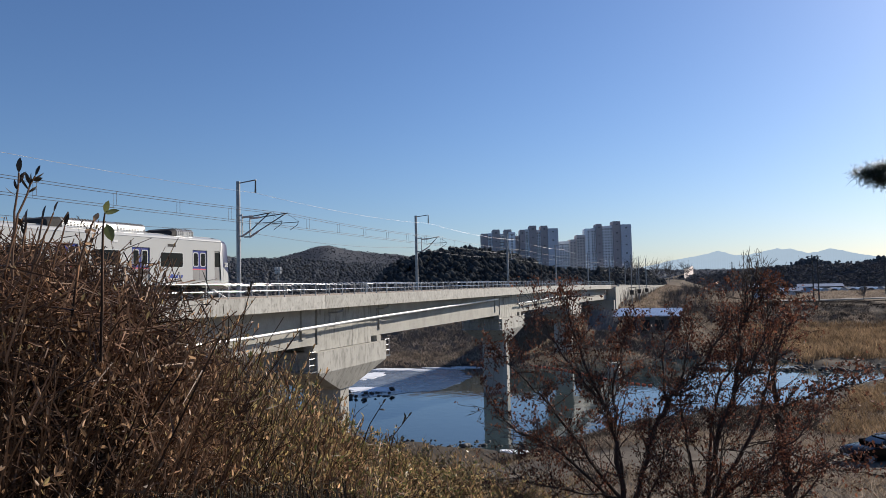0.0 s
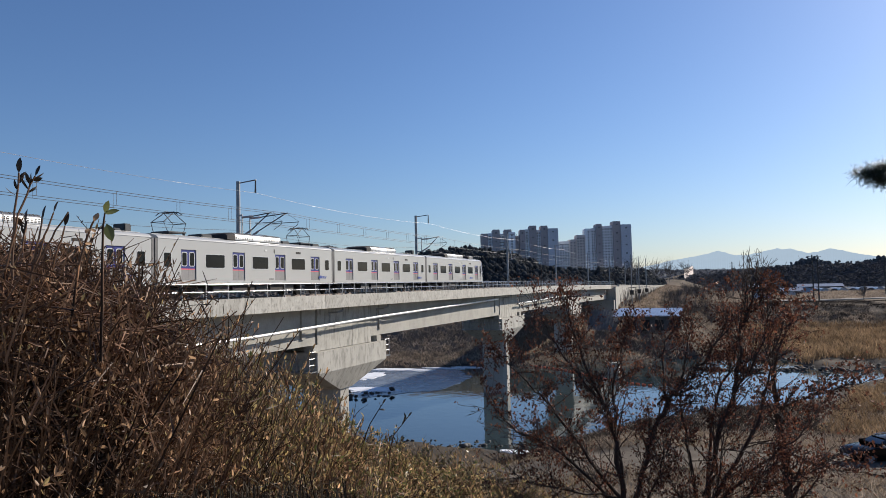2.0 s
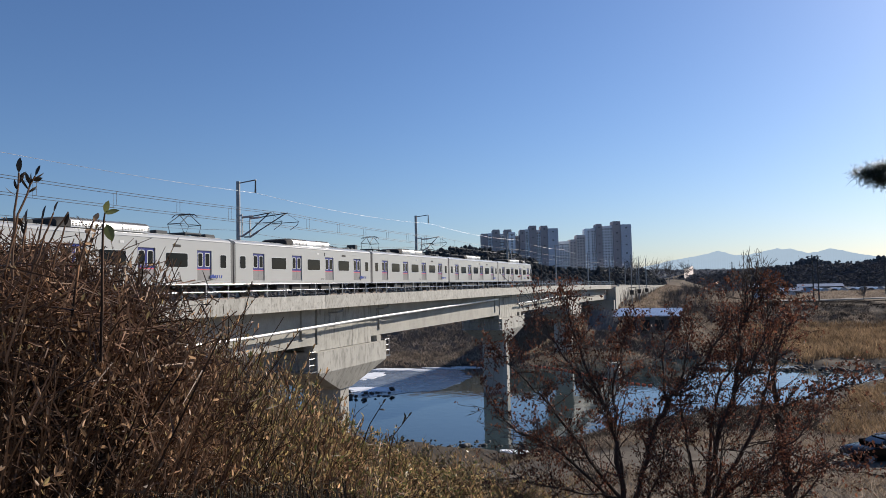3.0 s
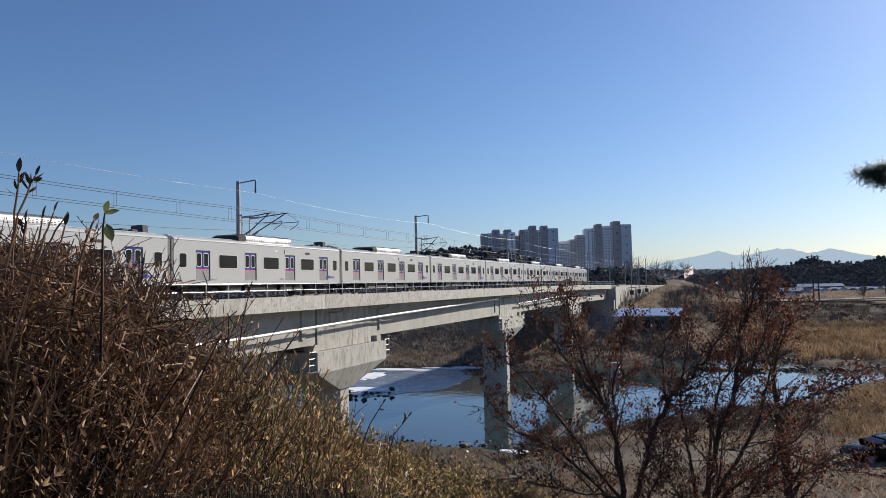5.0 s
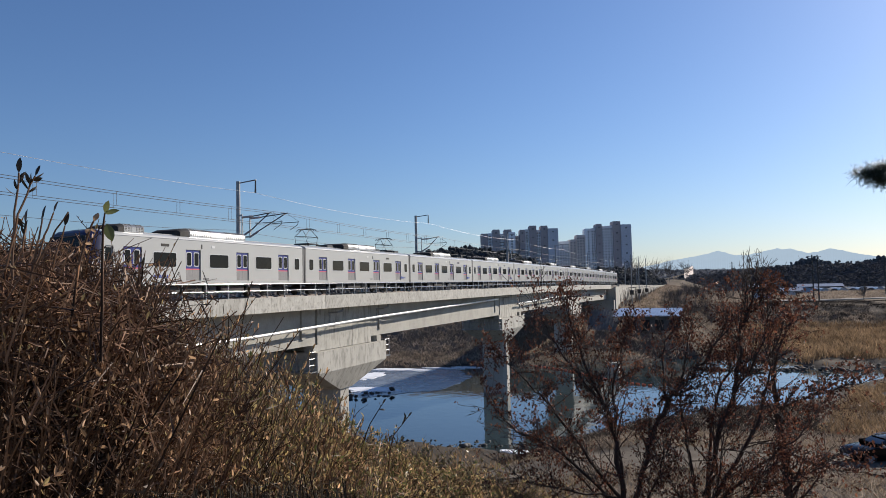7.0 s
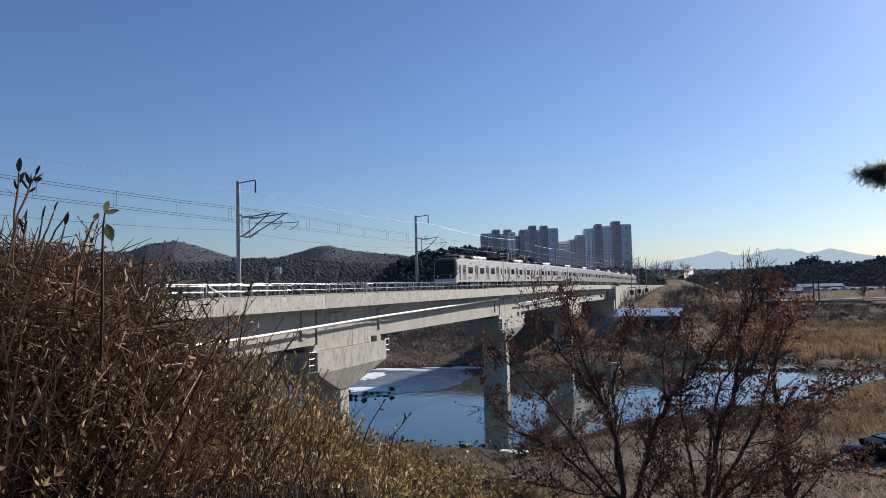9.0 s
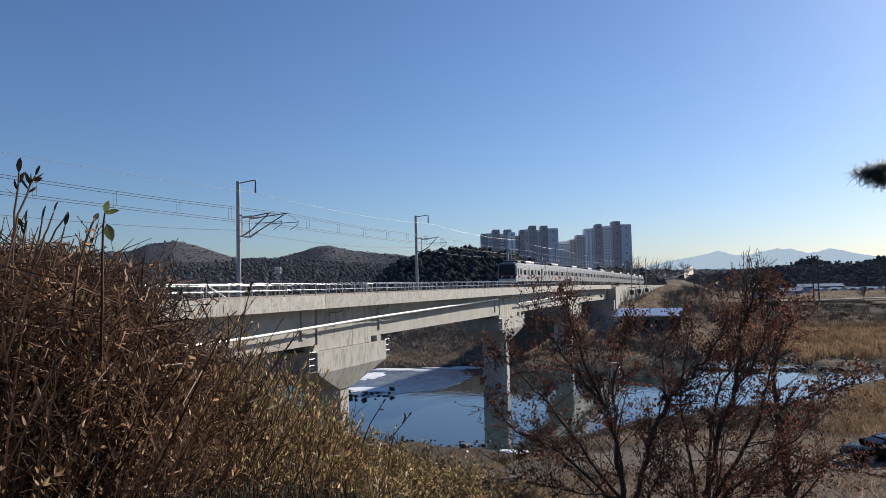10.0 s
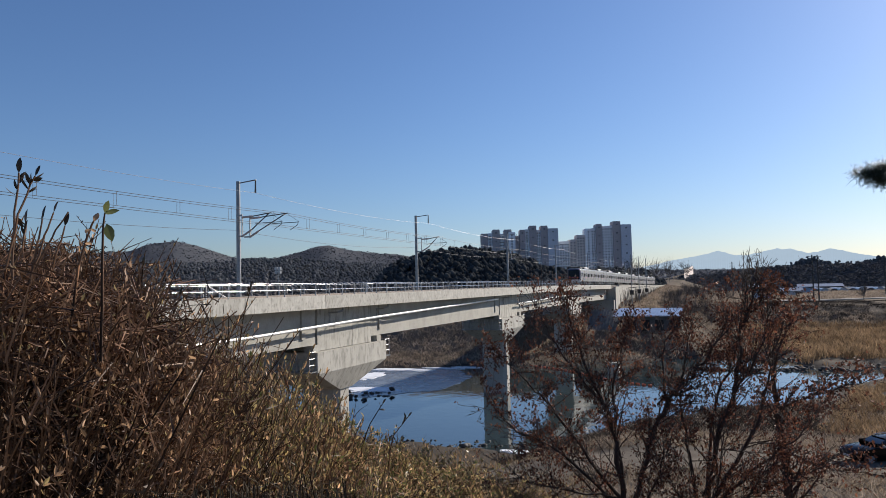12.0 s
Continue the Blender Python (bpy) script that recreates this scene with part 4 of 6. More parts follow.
def ridge(name, label, dist, table, depth, soil, crowns, crown_mat, size, squash, tree_h, seed, base=7.0, bare=0, sub=1, bare_mat=None):
    """A wooded ridge: its crest by bearing in degrees and height in thousandths of its distance."""
    rng = np.random.default_rng(seed)
    bs = np.array([t[0] for t in table], float)
    hs = np.array([t[1] for t in table], float)
    h = thing(name, label, "hill", "hills", "structure")

    def crest(b):
        wob = np.array([noise.noise((q * 0.9, seed, 0)) + 0.5 * noise.noise((q * 2.7, seed, 5)) for q in np.atleast_1d(b)])
        return 16 + dist * np.interp(b, bs, hs) / 1000 - tree_h - size * 0.7 + 0.10 * tree_h * wob
    bb = np.linspace(bs[0], bs[-1], 160)
    cz = crest(bb)
    rows = []
    for s, k in ((-1, 0.0), (-0.75, 0.18), (-0.5, 0.45), (-0.25, 0.78), (0, 1.0), (0.4, 0.7), (1.0, 0.0)):
        d = dist + s * depth
        z = base - 2 + (np.maximum(cz, base) - base + 2) * k
        rows.append(np.stack([d * np.sin(np.radians(bb)), d * np.cos(np.radians(bb)), z], -1))
    g = np.stack(rows)
    i = np.arange(g.shape[0] * g.shape[1]).reshape(g.shape[:2])
    q = np.stack([i[:-1, :-1], i[:-1, 1:], i[1:, 1:], i[1:, :-1]], -1).reshape(-1, 4)
    array_mesh("slope", g.reshape(-1, 3), q, soil, h, smooth=True)
    t = rng.uniform(0, 1, crowns) ** 0.8
    b = rng.uniform(bs[0], bs[-1], crowns)
    k = np.interp(t, [0, 0.25, 0.5, 0.75, 1], [0.0, 0.18, 0.45, 0.78, 1.0])
    d = dist - depth * (1 - t)
    z = base + (np.maximum(crest(b), base) - base) * k
    ok = crest(b) > base
    pos = np.stack([d * np.sin(np.radians(b)), d * np.cos(np.radians(b)), z + 0.25 * tree_h], -1)[ok]
    sz = rng.uniform(0.6, 1.25, len(pos)) * size
    if len(pos):
        w = blobs("woodland", pos, sz, squash, crown_mat, h, sub, seed)
        tagged(w, kind="stuff")
    if bare:
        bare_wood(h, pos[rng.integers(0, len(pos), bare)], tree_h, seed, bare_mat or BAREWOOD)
    return h


def bare_wood(parent, pos, height, seed, material):
    """Leafless trees: sprays of thin slivers."""
    rng = np.random.default_rng(seed + 50)
    n, m = len(pos), 9
    a = np.repeat(pos, m, 0) - np.array([0, 0, 0.5 * height])
    d = rng.normal(0, 0.32, (n * m, 3)) + np.array([0, 0, 1.0])
    ln = rng.uniform(0.4, 0.95, (n * m, 1)) * height
    tip = a + d * ln
    side = rng.normal(0, 1, (n * m, 3)) * np.array([1, 1, 0])
    side /= np.linalg.norm(side, axis=1)[:, None]
    w = 0.028 * height
    v = np.stack([a - side * w, a + side * w, tip], 1).reshape(-1, 3)
    f = np.arange(len(v)).reshape(-1, 3)
    tagged(array_mesh("bare_trees", v, f, material, parent), kind="stuff")


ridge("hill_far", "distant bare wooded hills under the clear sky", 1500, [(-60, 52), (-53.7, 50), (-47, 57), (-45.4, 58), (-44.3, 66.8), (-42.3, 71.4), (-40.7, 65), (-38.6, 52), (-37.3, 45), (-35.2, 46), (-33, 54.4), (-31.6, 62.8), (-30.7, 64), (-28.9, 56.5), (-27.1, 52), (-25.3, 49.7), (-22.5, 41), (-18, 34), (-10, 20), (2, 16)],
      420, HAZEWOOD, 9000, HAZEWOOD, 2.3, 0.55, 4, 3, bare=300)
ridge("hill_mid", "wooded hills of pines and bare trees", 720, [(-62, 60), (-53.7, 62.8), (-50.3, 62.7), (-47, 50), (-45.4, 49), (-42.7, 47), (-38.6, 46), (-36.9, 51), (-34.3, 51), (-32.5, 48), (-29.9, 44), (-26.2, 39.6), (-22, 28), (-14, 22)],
      330, HILLSOIL, 21000, HAZEPINE, 1.9, 1.0, 6, 4, bare=2500)
ridge("hill_pine", "low hill thick with dark pines behind the bridge", 430, [(-29, -10), (-27.2, 13.4), (-26.2, 30.6), (-25.3, 41.5), (-23.5, 54.3), (-21.6, 60), (-20.2, 64.2), (-18.4, 61), (-16.1, 53.5), (-13.4, 33), (-9.8, 25), (-6.8, 26), (-5.6, 22), (-4.2, 10)],
      95, HILLSOIL, 3600, PINE, 2.3, 1.2, 5, 5, bare=120, sub=2)
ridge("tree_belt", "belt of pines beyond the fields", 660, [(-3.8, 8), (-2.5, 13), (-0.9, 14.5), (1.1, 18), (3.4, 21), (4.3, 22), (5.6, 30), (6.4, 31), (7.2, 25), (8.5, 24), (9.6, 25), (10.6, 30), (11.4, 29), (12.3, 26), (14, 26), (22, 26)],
      30, HILLSOIL, 3400, HAZEPINE, 1.5, 1.0, 5, 6, bare=700, sub=2)
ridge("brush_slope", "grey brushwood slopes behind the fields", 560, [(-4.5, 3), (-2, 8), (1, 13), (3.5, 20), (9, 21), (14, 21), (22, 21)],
      80, HAZEBRUSH, 6500, HAZEBRUSH, 1.2, 0.6, 2.5, 8, bare=2500, bare_mat=HAZEBRUSH)
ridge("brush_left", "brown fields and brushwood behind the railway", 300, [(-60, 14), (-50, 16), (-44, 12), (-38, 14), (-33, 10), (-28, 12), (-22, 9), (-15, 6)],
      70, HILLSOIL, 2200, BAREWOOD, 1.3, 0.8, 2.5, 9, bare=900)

# far mountains, plain shapes at the edge of sight, glowing pale blue for haze
HAZEMOUNTAIN = surface("hazed_mountain", (0.2, 0.22, 0.25), (0.18, 0.20, 0.23), 1.0, scale=0.002, fine=0.02, bump=0, spec=0.0)
# the emission stands in for haze in the air; mountains give no light
HAZEMOUNTAIN.node_tree.nodes["Principled BSDF"].inputs["Emission Color"].default_value = (0.49, 0.555, 0.58, 1)
HAZEMOUNTAIN.node_tree.nodes["Principled BSDF"].inputs["Emission Strength"].default_value = 0.6
_t = [(-9, 12), (-6, 18), (-4.4, 22.9), (-3.4, 27), (-2.2, 30), (-1.3, 32.5), (-0.6, 35), (-0.1, 37.7), (0.5, 34.5), (1.1, 31), (1.9, 30.5), (2.6, 32.8), (3.2, 35), (3.9, 37.7), (4.4, 36.2), (4.9, 37), (5.4, 33.5), (6, 30.4), (6.7, 32), (7.4, 35), (8, 33), (8.5, 30), (9.2, 27), (9.8, 24.7), (10.8, 20), (13, 22), (18, 26), (26, 20)]
_b = np.linspace(-9, 26, 220)
_h = np.interp(_b, [q[0] for q in _t], [q[1] for q in _t])
_h = _h + np.array([0.9 * noise.noise((q * 3.1, 2, 0)) + 0.5 * noise.noise((q * 8.0, 4, 0)) for q in _b])
_mt = Build()
_D = 4200
_top = [(_D * math.sin(radians(q)), _D * math.cos(radians(q)), 16 + _D * e / 1000) for q, e in zip(_b, _h)]
_bot = [((_D - 150) * math.sin(radians(q)), (_D - 150) * math.cos(radians(q)), -20) for q in _b]
_bak = [((_D + 250) * math.sin(radians(q)), (_D + 250) * math.cos(radians(q)), -20) for q in _b]
_mt.loft([_bot, _top, _bak], caps=False, closed=False)
tagged(part("backdrop", _mt, HAZEMOUNTAIN), "mountains on the horizon glowing pale blue for haze", "mountains", kind="structure")


def apartment(segs, label):
    """A block of towers side by side: each x0, x1, top, colour, window columns, set-back."""
    ap = thing("apartment_building", label, "apartment building", "apartment towers",
               at=Matrix.Translation((EYE[0] - 700 * math.sin(YAW), EYE[1] + 700 * math.cos(YAW), 0)) @ Matrix.Rotation(YAW, 4, "Z"))
    mats = {"B": APT_BROWN, "W": APT_WHITE, "P": APT_PINK, "G": APT_GREY}
    pane = None
    for x0, x1, top, c, cols, fr in segs:
        b = Build()
        b.box(x0, x1, fr, 14 + fr, 6, top)
        w = part("wall", b, mats[c], ap)
        part("parapet", Build().box(x0 + 0.3, x1 - 0.3, fr + 0.4, 13.6 + fr, top, top + 0.8), mats[c], ap)
        if cols:
            wd = (x1 - x0) / cols
            ww = min(1.5, wd * 0.55)
            floors = int((top - 24) / 2.8)
            for k in range(cols):
                for fl in range(floors):
                    if c in "BG" and cols == 1 and fl % 3:
                        continue
                    xm, zm = x0 + wd * (k + 0.5), top - 2.6 - 2.8 * fl
                    if pane is None:
                        q = Build()
                        q.box(-0.5, 0.5, -0.08, 0.02, -0.5, 0.5)
                        pane = part("window", q, APT_GLASS, ap, at=Matrix.LocRotScale((xm, fr, zm), None, (ww, 1, 1.25)))
                    else:
                        shared("window", pane.data, ap, Matrix.LocRotScale((xm, fr, zm), None, (ww, 1, 1.25)))
        else:
            # shallow balcony bands
            for fl in range(int((top - 24) / 2.8)):
                part("sill_band", Build().box(x0 + 0.4, x1 - 0.4, fr - 0.06, fr + 0.02, top - 3.0 - 2.8 * fl, top - 2.7 - 2.8 * fl), APT_GREY, ap)


apartment([(38.2, 45.0, 66.1, "B", 1, 0), (45.0, 49.5, 66.5, "W", 1, 2), (49.5, 56.8, 69.7, "B", 1, -2), (56.8, 61.3, 65.7, "W", 2, 1), (61.3, 68.6, 69.5, "B", 1, -2), (68.6, 71.9, 65.4, "W", 0, 1), (65.2, 71.9, 66.6, "W", 1, -4), (71.9, 77.0, 63.6, "P", 0, 6)], "white and mauve high-rise apartment slab behind the pine hill")
apartment([(77.0, 82.1, 69.1, "B", 1, 0), (82.1, 86.5, 69.6, "W", 1, 2), (86.5, 93.3, 72.8, "B", 1, -2), (93.3, 97.8, 68.7, "W", 2, 1), (97.8, 104.5, 72.5, "B", 1, -2), (104.5, 114.6, 69.5, "G", 1, -4)], "tall apartment block with mauve stair towers and grey end wall")
apartment([(114.6, 127.0, 56.9, "W", 5, 6), (127.0, 133.8, 58.4, "P", 2, 4), (133.8, 142.2, 62.7, "P", 3, 2)], "lower beige and white apartment block between taller ones")
apartment([(142.2, 148.4, 68.7, "W", 1, 0), (148.4, 152.9, 69.1, "W", 2, 2), (152.9, 158.5, 73.0, "B", 1, -2), (158.5, 169.7, 71.1, "W", 4, 1), (169.7, 177.0, 75.3, "B", 1, -2), (177.0, 187.1, 71.8, "G", 1, -4)], "tallest white apartment block with a grey end wall")

# abutment and the panelled retaining wall of the embankment
_a = thing("abutment", "concrete bridge abutment with a stepped seat", "abutment")
part("seat", Build().box(-37.5, -27.2, 196.0, 203.0, 0.5, 11.0), CONCRETE, _a)
part("back_wall", Build().box(-37.2, -27.4, 198.2, 203.0, 11.0, 14.4), CONCRETE_STAINED, _a)
part("wing_wall", Build().box(-27.4, -26.9, 198.0, 206.0, 4.0, 14.6), CONCRETE, _a)
_rw = thing("retaining_wall", "pale panelled concrete retaining wall overgrown with bare vines", "retaining wall")
_y = 206.05
while _y < 392:
    _z = rail_height(_y) - RAIL_Z
    part("panel", Build().box(-27.45, -27.0, _y, _y + 3.9, ground_at(-26.0, _y) - 2.0, 15.35 + _z), CONCRETE_STAINED, _rw)
    part("coping", Build().box(-27.5, -26.9, _y, _y + 3.9, 15.35 + _z, 15.6 + _z), CONCRETE, _rw)
    _y += 3.95
_rng = np.random.default_rng(61)
_vv = Build()
for _k in range(420):
    _y = _rng.uniform(206, 390)
    _z = ground_at(-26.0, _y) - 0.2
    _hh = (15.2 + rail_height(_y) - RAIL_Z - _z) * _rng.uniform(0.4, 1.0)
    _p = [(-26.95 - 0.02 * q + 0.3 * (1 - q), _y + _rng.normal(0, 0.5) * q, _z + _hh * q) for q in (0, 0.35, 0.7, 1.0)]
    _vv.tube(_p, [0.06, 0.05, 0.035, 0.02], 3)
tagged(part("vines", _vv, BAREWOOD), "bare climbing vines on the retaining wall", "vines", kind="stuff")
_sb = thing("noise_barrier", "white panel noise barrier on the far embankment", "noise barrier")
for _k in range(30):
    _y = 606 + 7 * _k
    _z = ground_at(-27.1, _y)
    part("panel", Build().box(-27.2, -27.0, _y, _y + 6.6, _z - 0.5, _z + 8.2), APT_PINK, _sb)
    part("post", Build().box(-27.4, -27.0, _y + 6.6, _y + 7, _z - 0.5, _z + 8.5), GALV, _sb)


def shed():
    s = thing("shed", "long low shed with a corrugated blue sheet roof", "shed")
    g = ground_at(-15, 165)
    part("front_wall", Build().box(-21.2, -8.6, 165.4, 165.7, g - 0.3, 8.2), SHEDWALL, s)
    part("back_wall", Build().box(-21.2, -8.6, 175.4, 175.7, g - 0.3, 9.3), SHEDWALL, s)
    for x in (-21.2, -8.9):
        part("side_wall", Build().box(x, x + 0.3, 165.7, 175.4, g - 0.3, 8.3), SHEDWALL, s)
    # the wall is whole: dark plates on it paint the shade of openings
    for k in range(4):
        part("opening", Build().box(-20 + 3 * k, -18.2 + 3 * k, 165.3, 165.45, g - 0.2, 7.2), UNDER, s, "dark plate painted as the shade of an opening")
    n = 48
    for a, c, y0, y1, z0, z1 in ((-23.3, -8.2, 164.6, 176.4, 8.05, 9.45),):
        rings = []
        for k in range(n + 1):
            x = a + (c - a) * k / n
            w = 0.03 if k % 2 else 0.0
            rings.append([(x, y0, z0 + w), (x, y1, z1 + w), (x, y1, z1 + w - 0.05), (x, y0, z0 + w - 0.05)])
        part("roof", Build().loft(rings), BLUEROOF, s)
    r = thing("slope_revetment", "ribbed concrete revetment on the bank below the bridge", "revetment")
    for k in range(11):
        x = -30.4 + 0.68 * k
        part("slab", Build().loft([[(x, 171 - 0.5 * k, 4.0), (x + 0.6, 170.6 - 0.5 * k, 4.0), (x + 0.6, 178, 8.9), (x, 178, 8.8)], [(x, 171 - 0.5 * k, 4.25), (x + 0.6, 170.6 - 0.5 * k, 4.25), (x + 0.6, 178, 9.15), (x, 178, 9.05)]]), REVET, r)


shed()


def greenhouse(x0, x1, y, z, length, film, label, w=6.0, h=3.0):
    """Tunnel greenhouses, ridge along y."""
    gh = thing("greenhouse", label, "greenhouse", "greenhouses")
    prof = [(math.cos(radians(a)), math.sin(radians(a))) for a in range(0, 181, 15)]
    part("film", Build().loft([[(x0 + (x1 - x0) * (0.5 - 0.5 * c), yy, z - 0.3 + (h + 0.3) * s) for c, s in prof] for yy in (y, y + length)]), film, gh, smooth=True)
    for k in range(5):
        yy = y + length * k / 4
        part("hoop", Build().tube([(x0 + (x1 - x0) * (0.5 - 0.5 * 1.01 * c), yy, z - 0.3 + (h + 0.34) * s) for c, s in prof], 0.06, 4), GALV, gh)


for _k in range(16):
    _x = 46 + 4.6 * _k
    greenhouse(_x, _x + 4.2, 430 + 1.5 * _k, ground_at(_x, 430), 60, FILM if _k % 2 else SHEDWALL, "row greenhouse covered in weathered white film" if _k % 2 else "lower row greenhouse with a dark skin", h=1.9 if _k % 2 else 1.5)
greenhouse(35, 44, 400, ground_at(38, 400), 22, FILMBLUE, "greenhouse covered in pale blue film", h=3.0)
greenhouse(26, 31, 345, ground_at(28, 345), 10, FILM, "small greenhouse covered in white film", h=2.2)
greenhouse(12, 19, 300, ground_at(15, 300), 16, FILMBLUE, "small round-roofed greenhouse with pale blue film", h=3.2)
for _x, _y, _w, _h, _m in ((27, 372, 9, 3.2, SHEDWALL), (44, 478, 24, 4, SHEDWALL), (14, 420, 14, 5, UNDERGREY), (108, 440, 20, 4.5, APT_GREY)):
    _s = thing("farm_shed", "low farm shed with a pale metal roof", "farm shed", "farm sheds")
    _g = ground_at(_x, _y)
    part("walls", Build().box(_x, _x + _w, _y, _y + 9, _g - 0.5, _g + _h - 1.6), _m, _s)
    part("roof", Build().loft([[(_x - 0.5, _y - 0.6, _g + _h - 1.7), (_x - 0.5, _y + 4.5, _g + _h), (_x - 0.5, _y + 9.6, _g + _h - 1.7)], [(_x + _w + 0.5, _y - 0.6, _g + _h - 1.7), (_x + _w + 0.5, _y + 4.5, _g + _h), (_x + _w + 0.5, _y + 9.6, _g + _h - 1.7)]]), FILM, _s)

# pale farm road along the top of the bank
_r = Build()
_pts = [(14.0, 262.0), (30.0, 268.0), (48.0, 280.0), (75.0, 298.0), (120.0, 330.0)]
_r.loft([[(x, y, ground_at(x, y) + 0.35), (x - 1.2, y + 4.5, ground_at(x - 1.2, y + 4.5) + 0.35)] for x, y in _pts], caps=False, closed=False)
_r.loft([[(x, y, ground_at(x, y) + 0.35), (x, y, ground_at(x, y) - 0.4)] for x, y in _pts], caps=False, closed=False)
tagged(part("road", _r, ROADM), "pale concrete farm road along the bank", "road", kind="structure")
for _x, _y in ((28.6, 262.0), (30.6, 266.0), (62, 330), (5, 330)):
    _p = thing("utility_pole", "tall dark concrete utility pole with cross arms", "utility pole", "utility poles")
    _g = ground_at(_x, _y)
    part("pole", Build().tube([(_x, _y, _g - 0.3), (_x, _y, _g + 15.5)], [0.26, 0.17], 10), UNDERGREY, _p)
    for _z in (14.9, 13.6):
        part("cross_arm", Build().box(_x - 1.1, _x + 1.1, _y - 0.07, _y + 0.07, _g + _z, _g + _z + 0.14), DARKSTEEL, _p)

# ice and snow along the far shore, boom floats, old footings
_ic = Build()
_n = 60
_ring = []
for _k in range(_n):
    _a = 2 * math.pi * _k / _n
    _w = 1 + 0.16 * noise.noise((math.cos(_a) * 2.2, math.sin(_a) * 2.2, 1.7)) + 0.06 * noise.noise((math.cos(_a) * 7, math.sin(_a) * 7, 4))
    _ring.append((-53 + 13 * _w * math.cos(_a) - 3 * _w * math.sin(_a), 110 + 17.5 * _w * math.sin(_a) + 4 * _w * math.cos(_a)))
_ic.loft([[(x, y, -0.05) for x, y in _ring], [(x, y, 0.035) for x, y in _ring]])
ICE = surface("river_ice", (0.17, 0.2, 0.24), (0.12, 0.145, 0.18), 0.25, scale=0.12, fine=2, bump=0.1, dist=0.02, c=(0.38, 0.41, 0.44), c_amount=0.5)
tagged(part("ice_sheet", _ic, ICE), "thin grey river ice with dusted snow", "ice")
for _cx, _cy, _rx, _ry, _s in ((-60, 113, 3.0, 5.5, 1), (-51.5, 98.5, 4.6, 2.6, 2), (-57.5, 123.6, 6.0, 2.0, 3), (-50.5, 127.3, 4.0, 0.9, 7), (-45.5, 129.6, 4.0, 0.7, 4), (-18.5, 65.5, 2.0, 0.7, 5), (-15.6, 66.5, 1.5, 0.9, 6)):
    _sn = Build()
    _rg = []
    for _k in range(36):
        _a = 2 * math.pi * _k / 36
        _w = 1 + 0.35 * noise.noise((math.cos(_a) * 2.5, math.sin(_a) * 2.5, _s * 3.3)) + 0.15 * noise.noise((math.cos(_a) * 8, math.sin(_a) * 8, _s))
        _rg.append((_cx + _rx * _w * math.cos(_a), _cy + _ry * _w * math.sin(_a)))
    _sn.loft([[(x, y, -0.1) for x, y in _rg], [(x, y, 0.10) for x, y in _rg]])
    _sn.add([(_cx + (x - _cx) * 0.8, _cy + (y - _cy) * 0.8, 0.16) for x, y in _rg], [tuple(range(36))])
    tagged(part("snow_patch", _sn, SNOW), "patch of old white snow on the ice", "snow", "snow patches")
_fl = thing("float_boom", "line of orange floats moored across the shallows", "float boom")
_fm = None
for _k in range(26):
    _t = _k / 25
    _x, _y = -34.6 + 24 * _t, 133.5 - 21 * _t + 1.6 * math.sin(6 * _t)
    if _fm is None:
        _fm = part("float", Build().soft_box(-0.38, 0.38, -0.16, 0.16, -0.1, 0.26, 0.08), ORANGE, _fl, at=pose(_x, _y, 0, 0, 0, -40))
    else:
        shared("float", _fm.data, _fl, pose(_x, _y, 0, 0, 0, -40))
for _x, _y, _w, _h in ((-18.9, 125.3, 1.9, 1.9),):
    part_ = thing("old_footing", "old square concrete footing in the river", "footing", "old footings")
    part("block", Build().soft_box(_x, _x + _w, _y, _y + 1.6, -0.8, _h, 0.08), CONCRETE_STAINED, part_)

# ---- plants, rocks, tufts ----
def unit(a):
    return a / np.maximum(np.linalg.norm(a, axis=-1, keepdims=True), 1e-9)


def tubes(paths, r0, r1):
    """Three-sided tapering twigs. paths (n,k,3), r0, r1 (n)."""
    n, k, _ = paths.shape
    d = unit(np.gradient(paths, axis=1))
    a = unit(np.cross(d, np.array([0.31, 0.87, 0.38])))
    b = np.cross(d, a)
    r = r0[:, None] + (r1 - r0)[:, None] * np.linspace(0, 1, k)[None]
    ang = np.array([0, 2.094, 4.189])
    v = paths[:, :, None] + r[:, :, None, None] * (np.cos(ang)[None, None, :, None] * a[:, :, None] + np.sin(ang)[None, None, :, None] * b[:, :, None])
    i = np.arange(n * k * 3).reshape(n, k, 3)
    q = [np.stack([i[:, :-1, j], i[:, :-1, (j + 1) % 3], i[:, 1:, (j + 1) % 3], i[:, 1:, j]], -1).reshape(-1, 4) for j in range(3)]
    return v.reshape(-1, 3), np.concatenate(q)


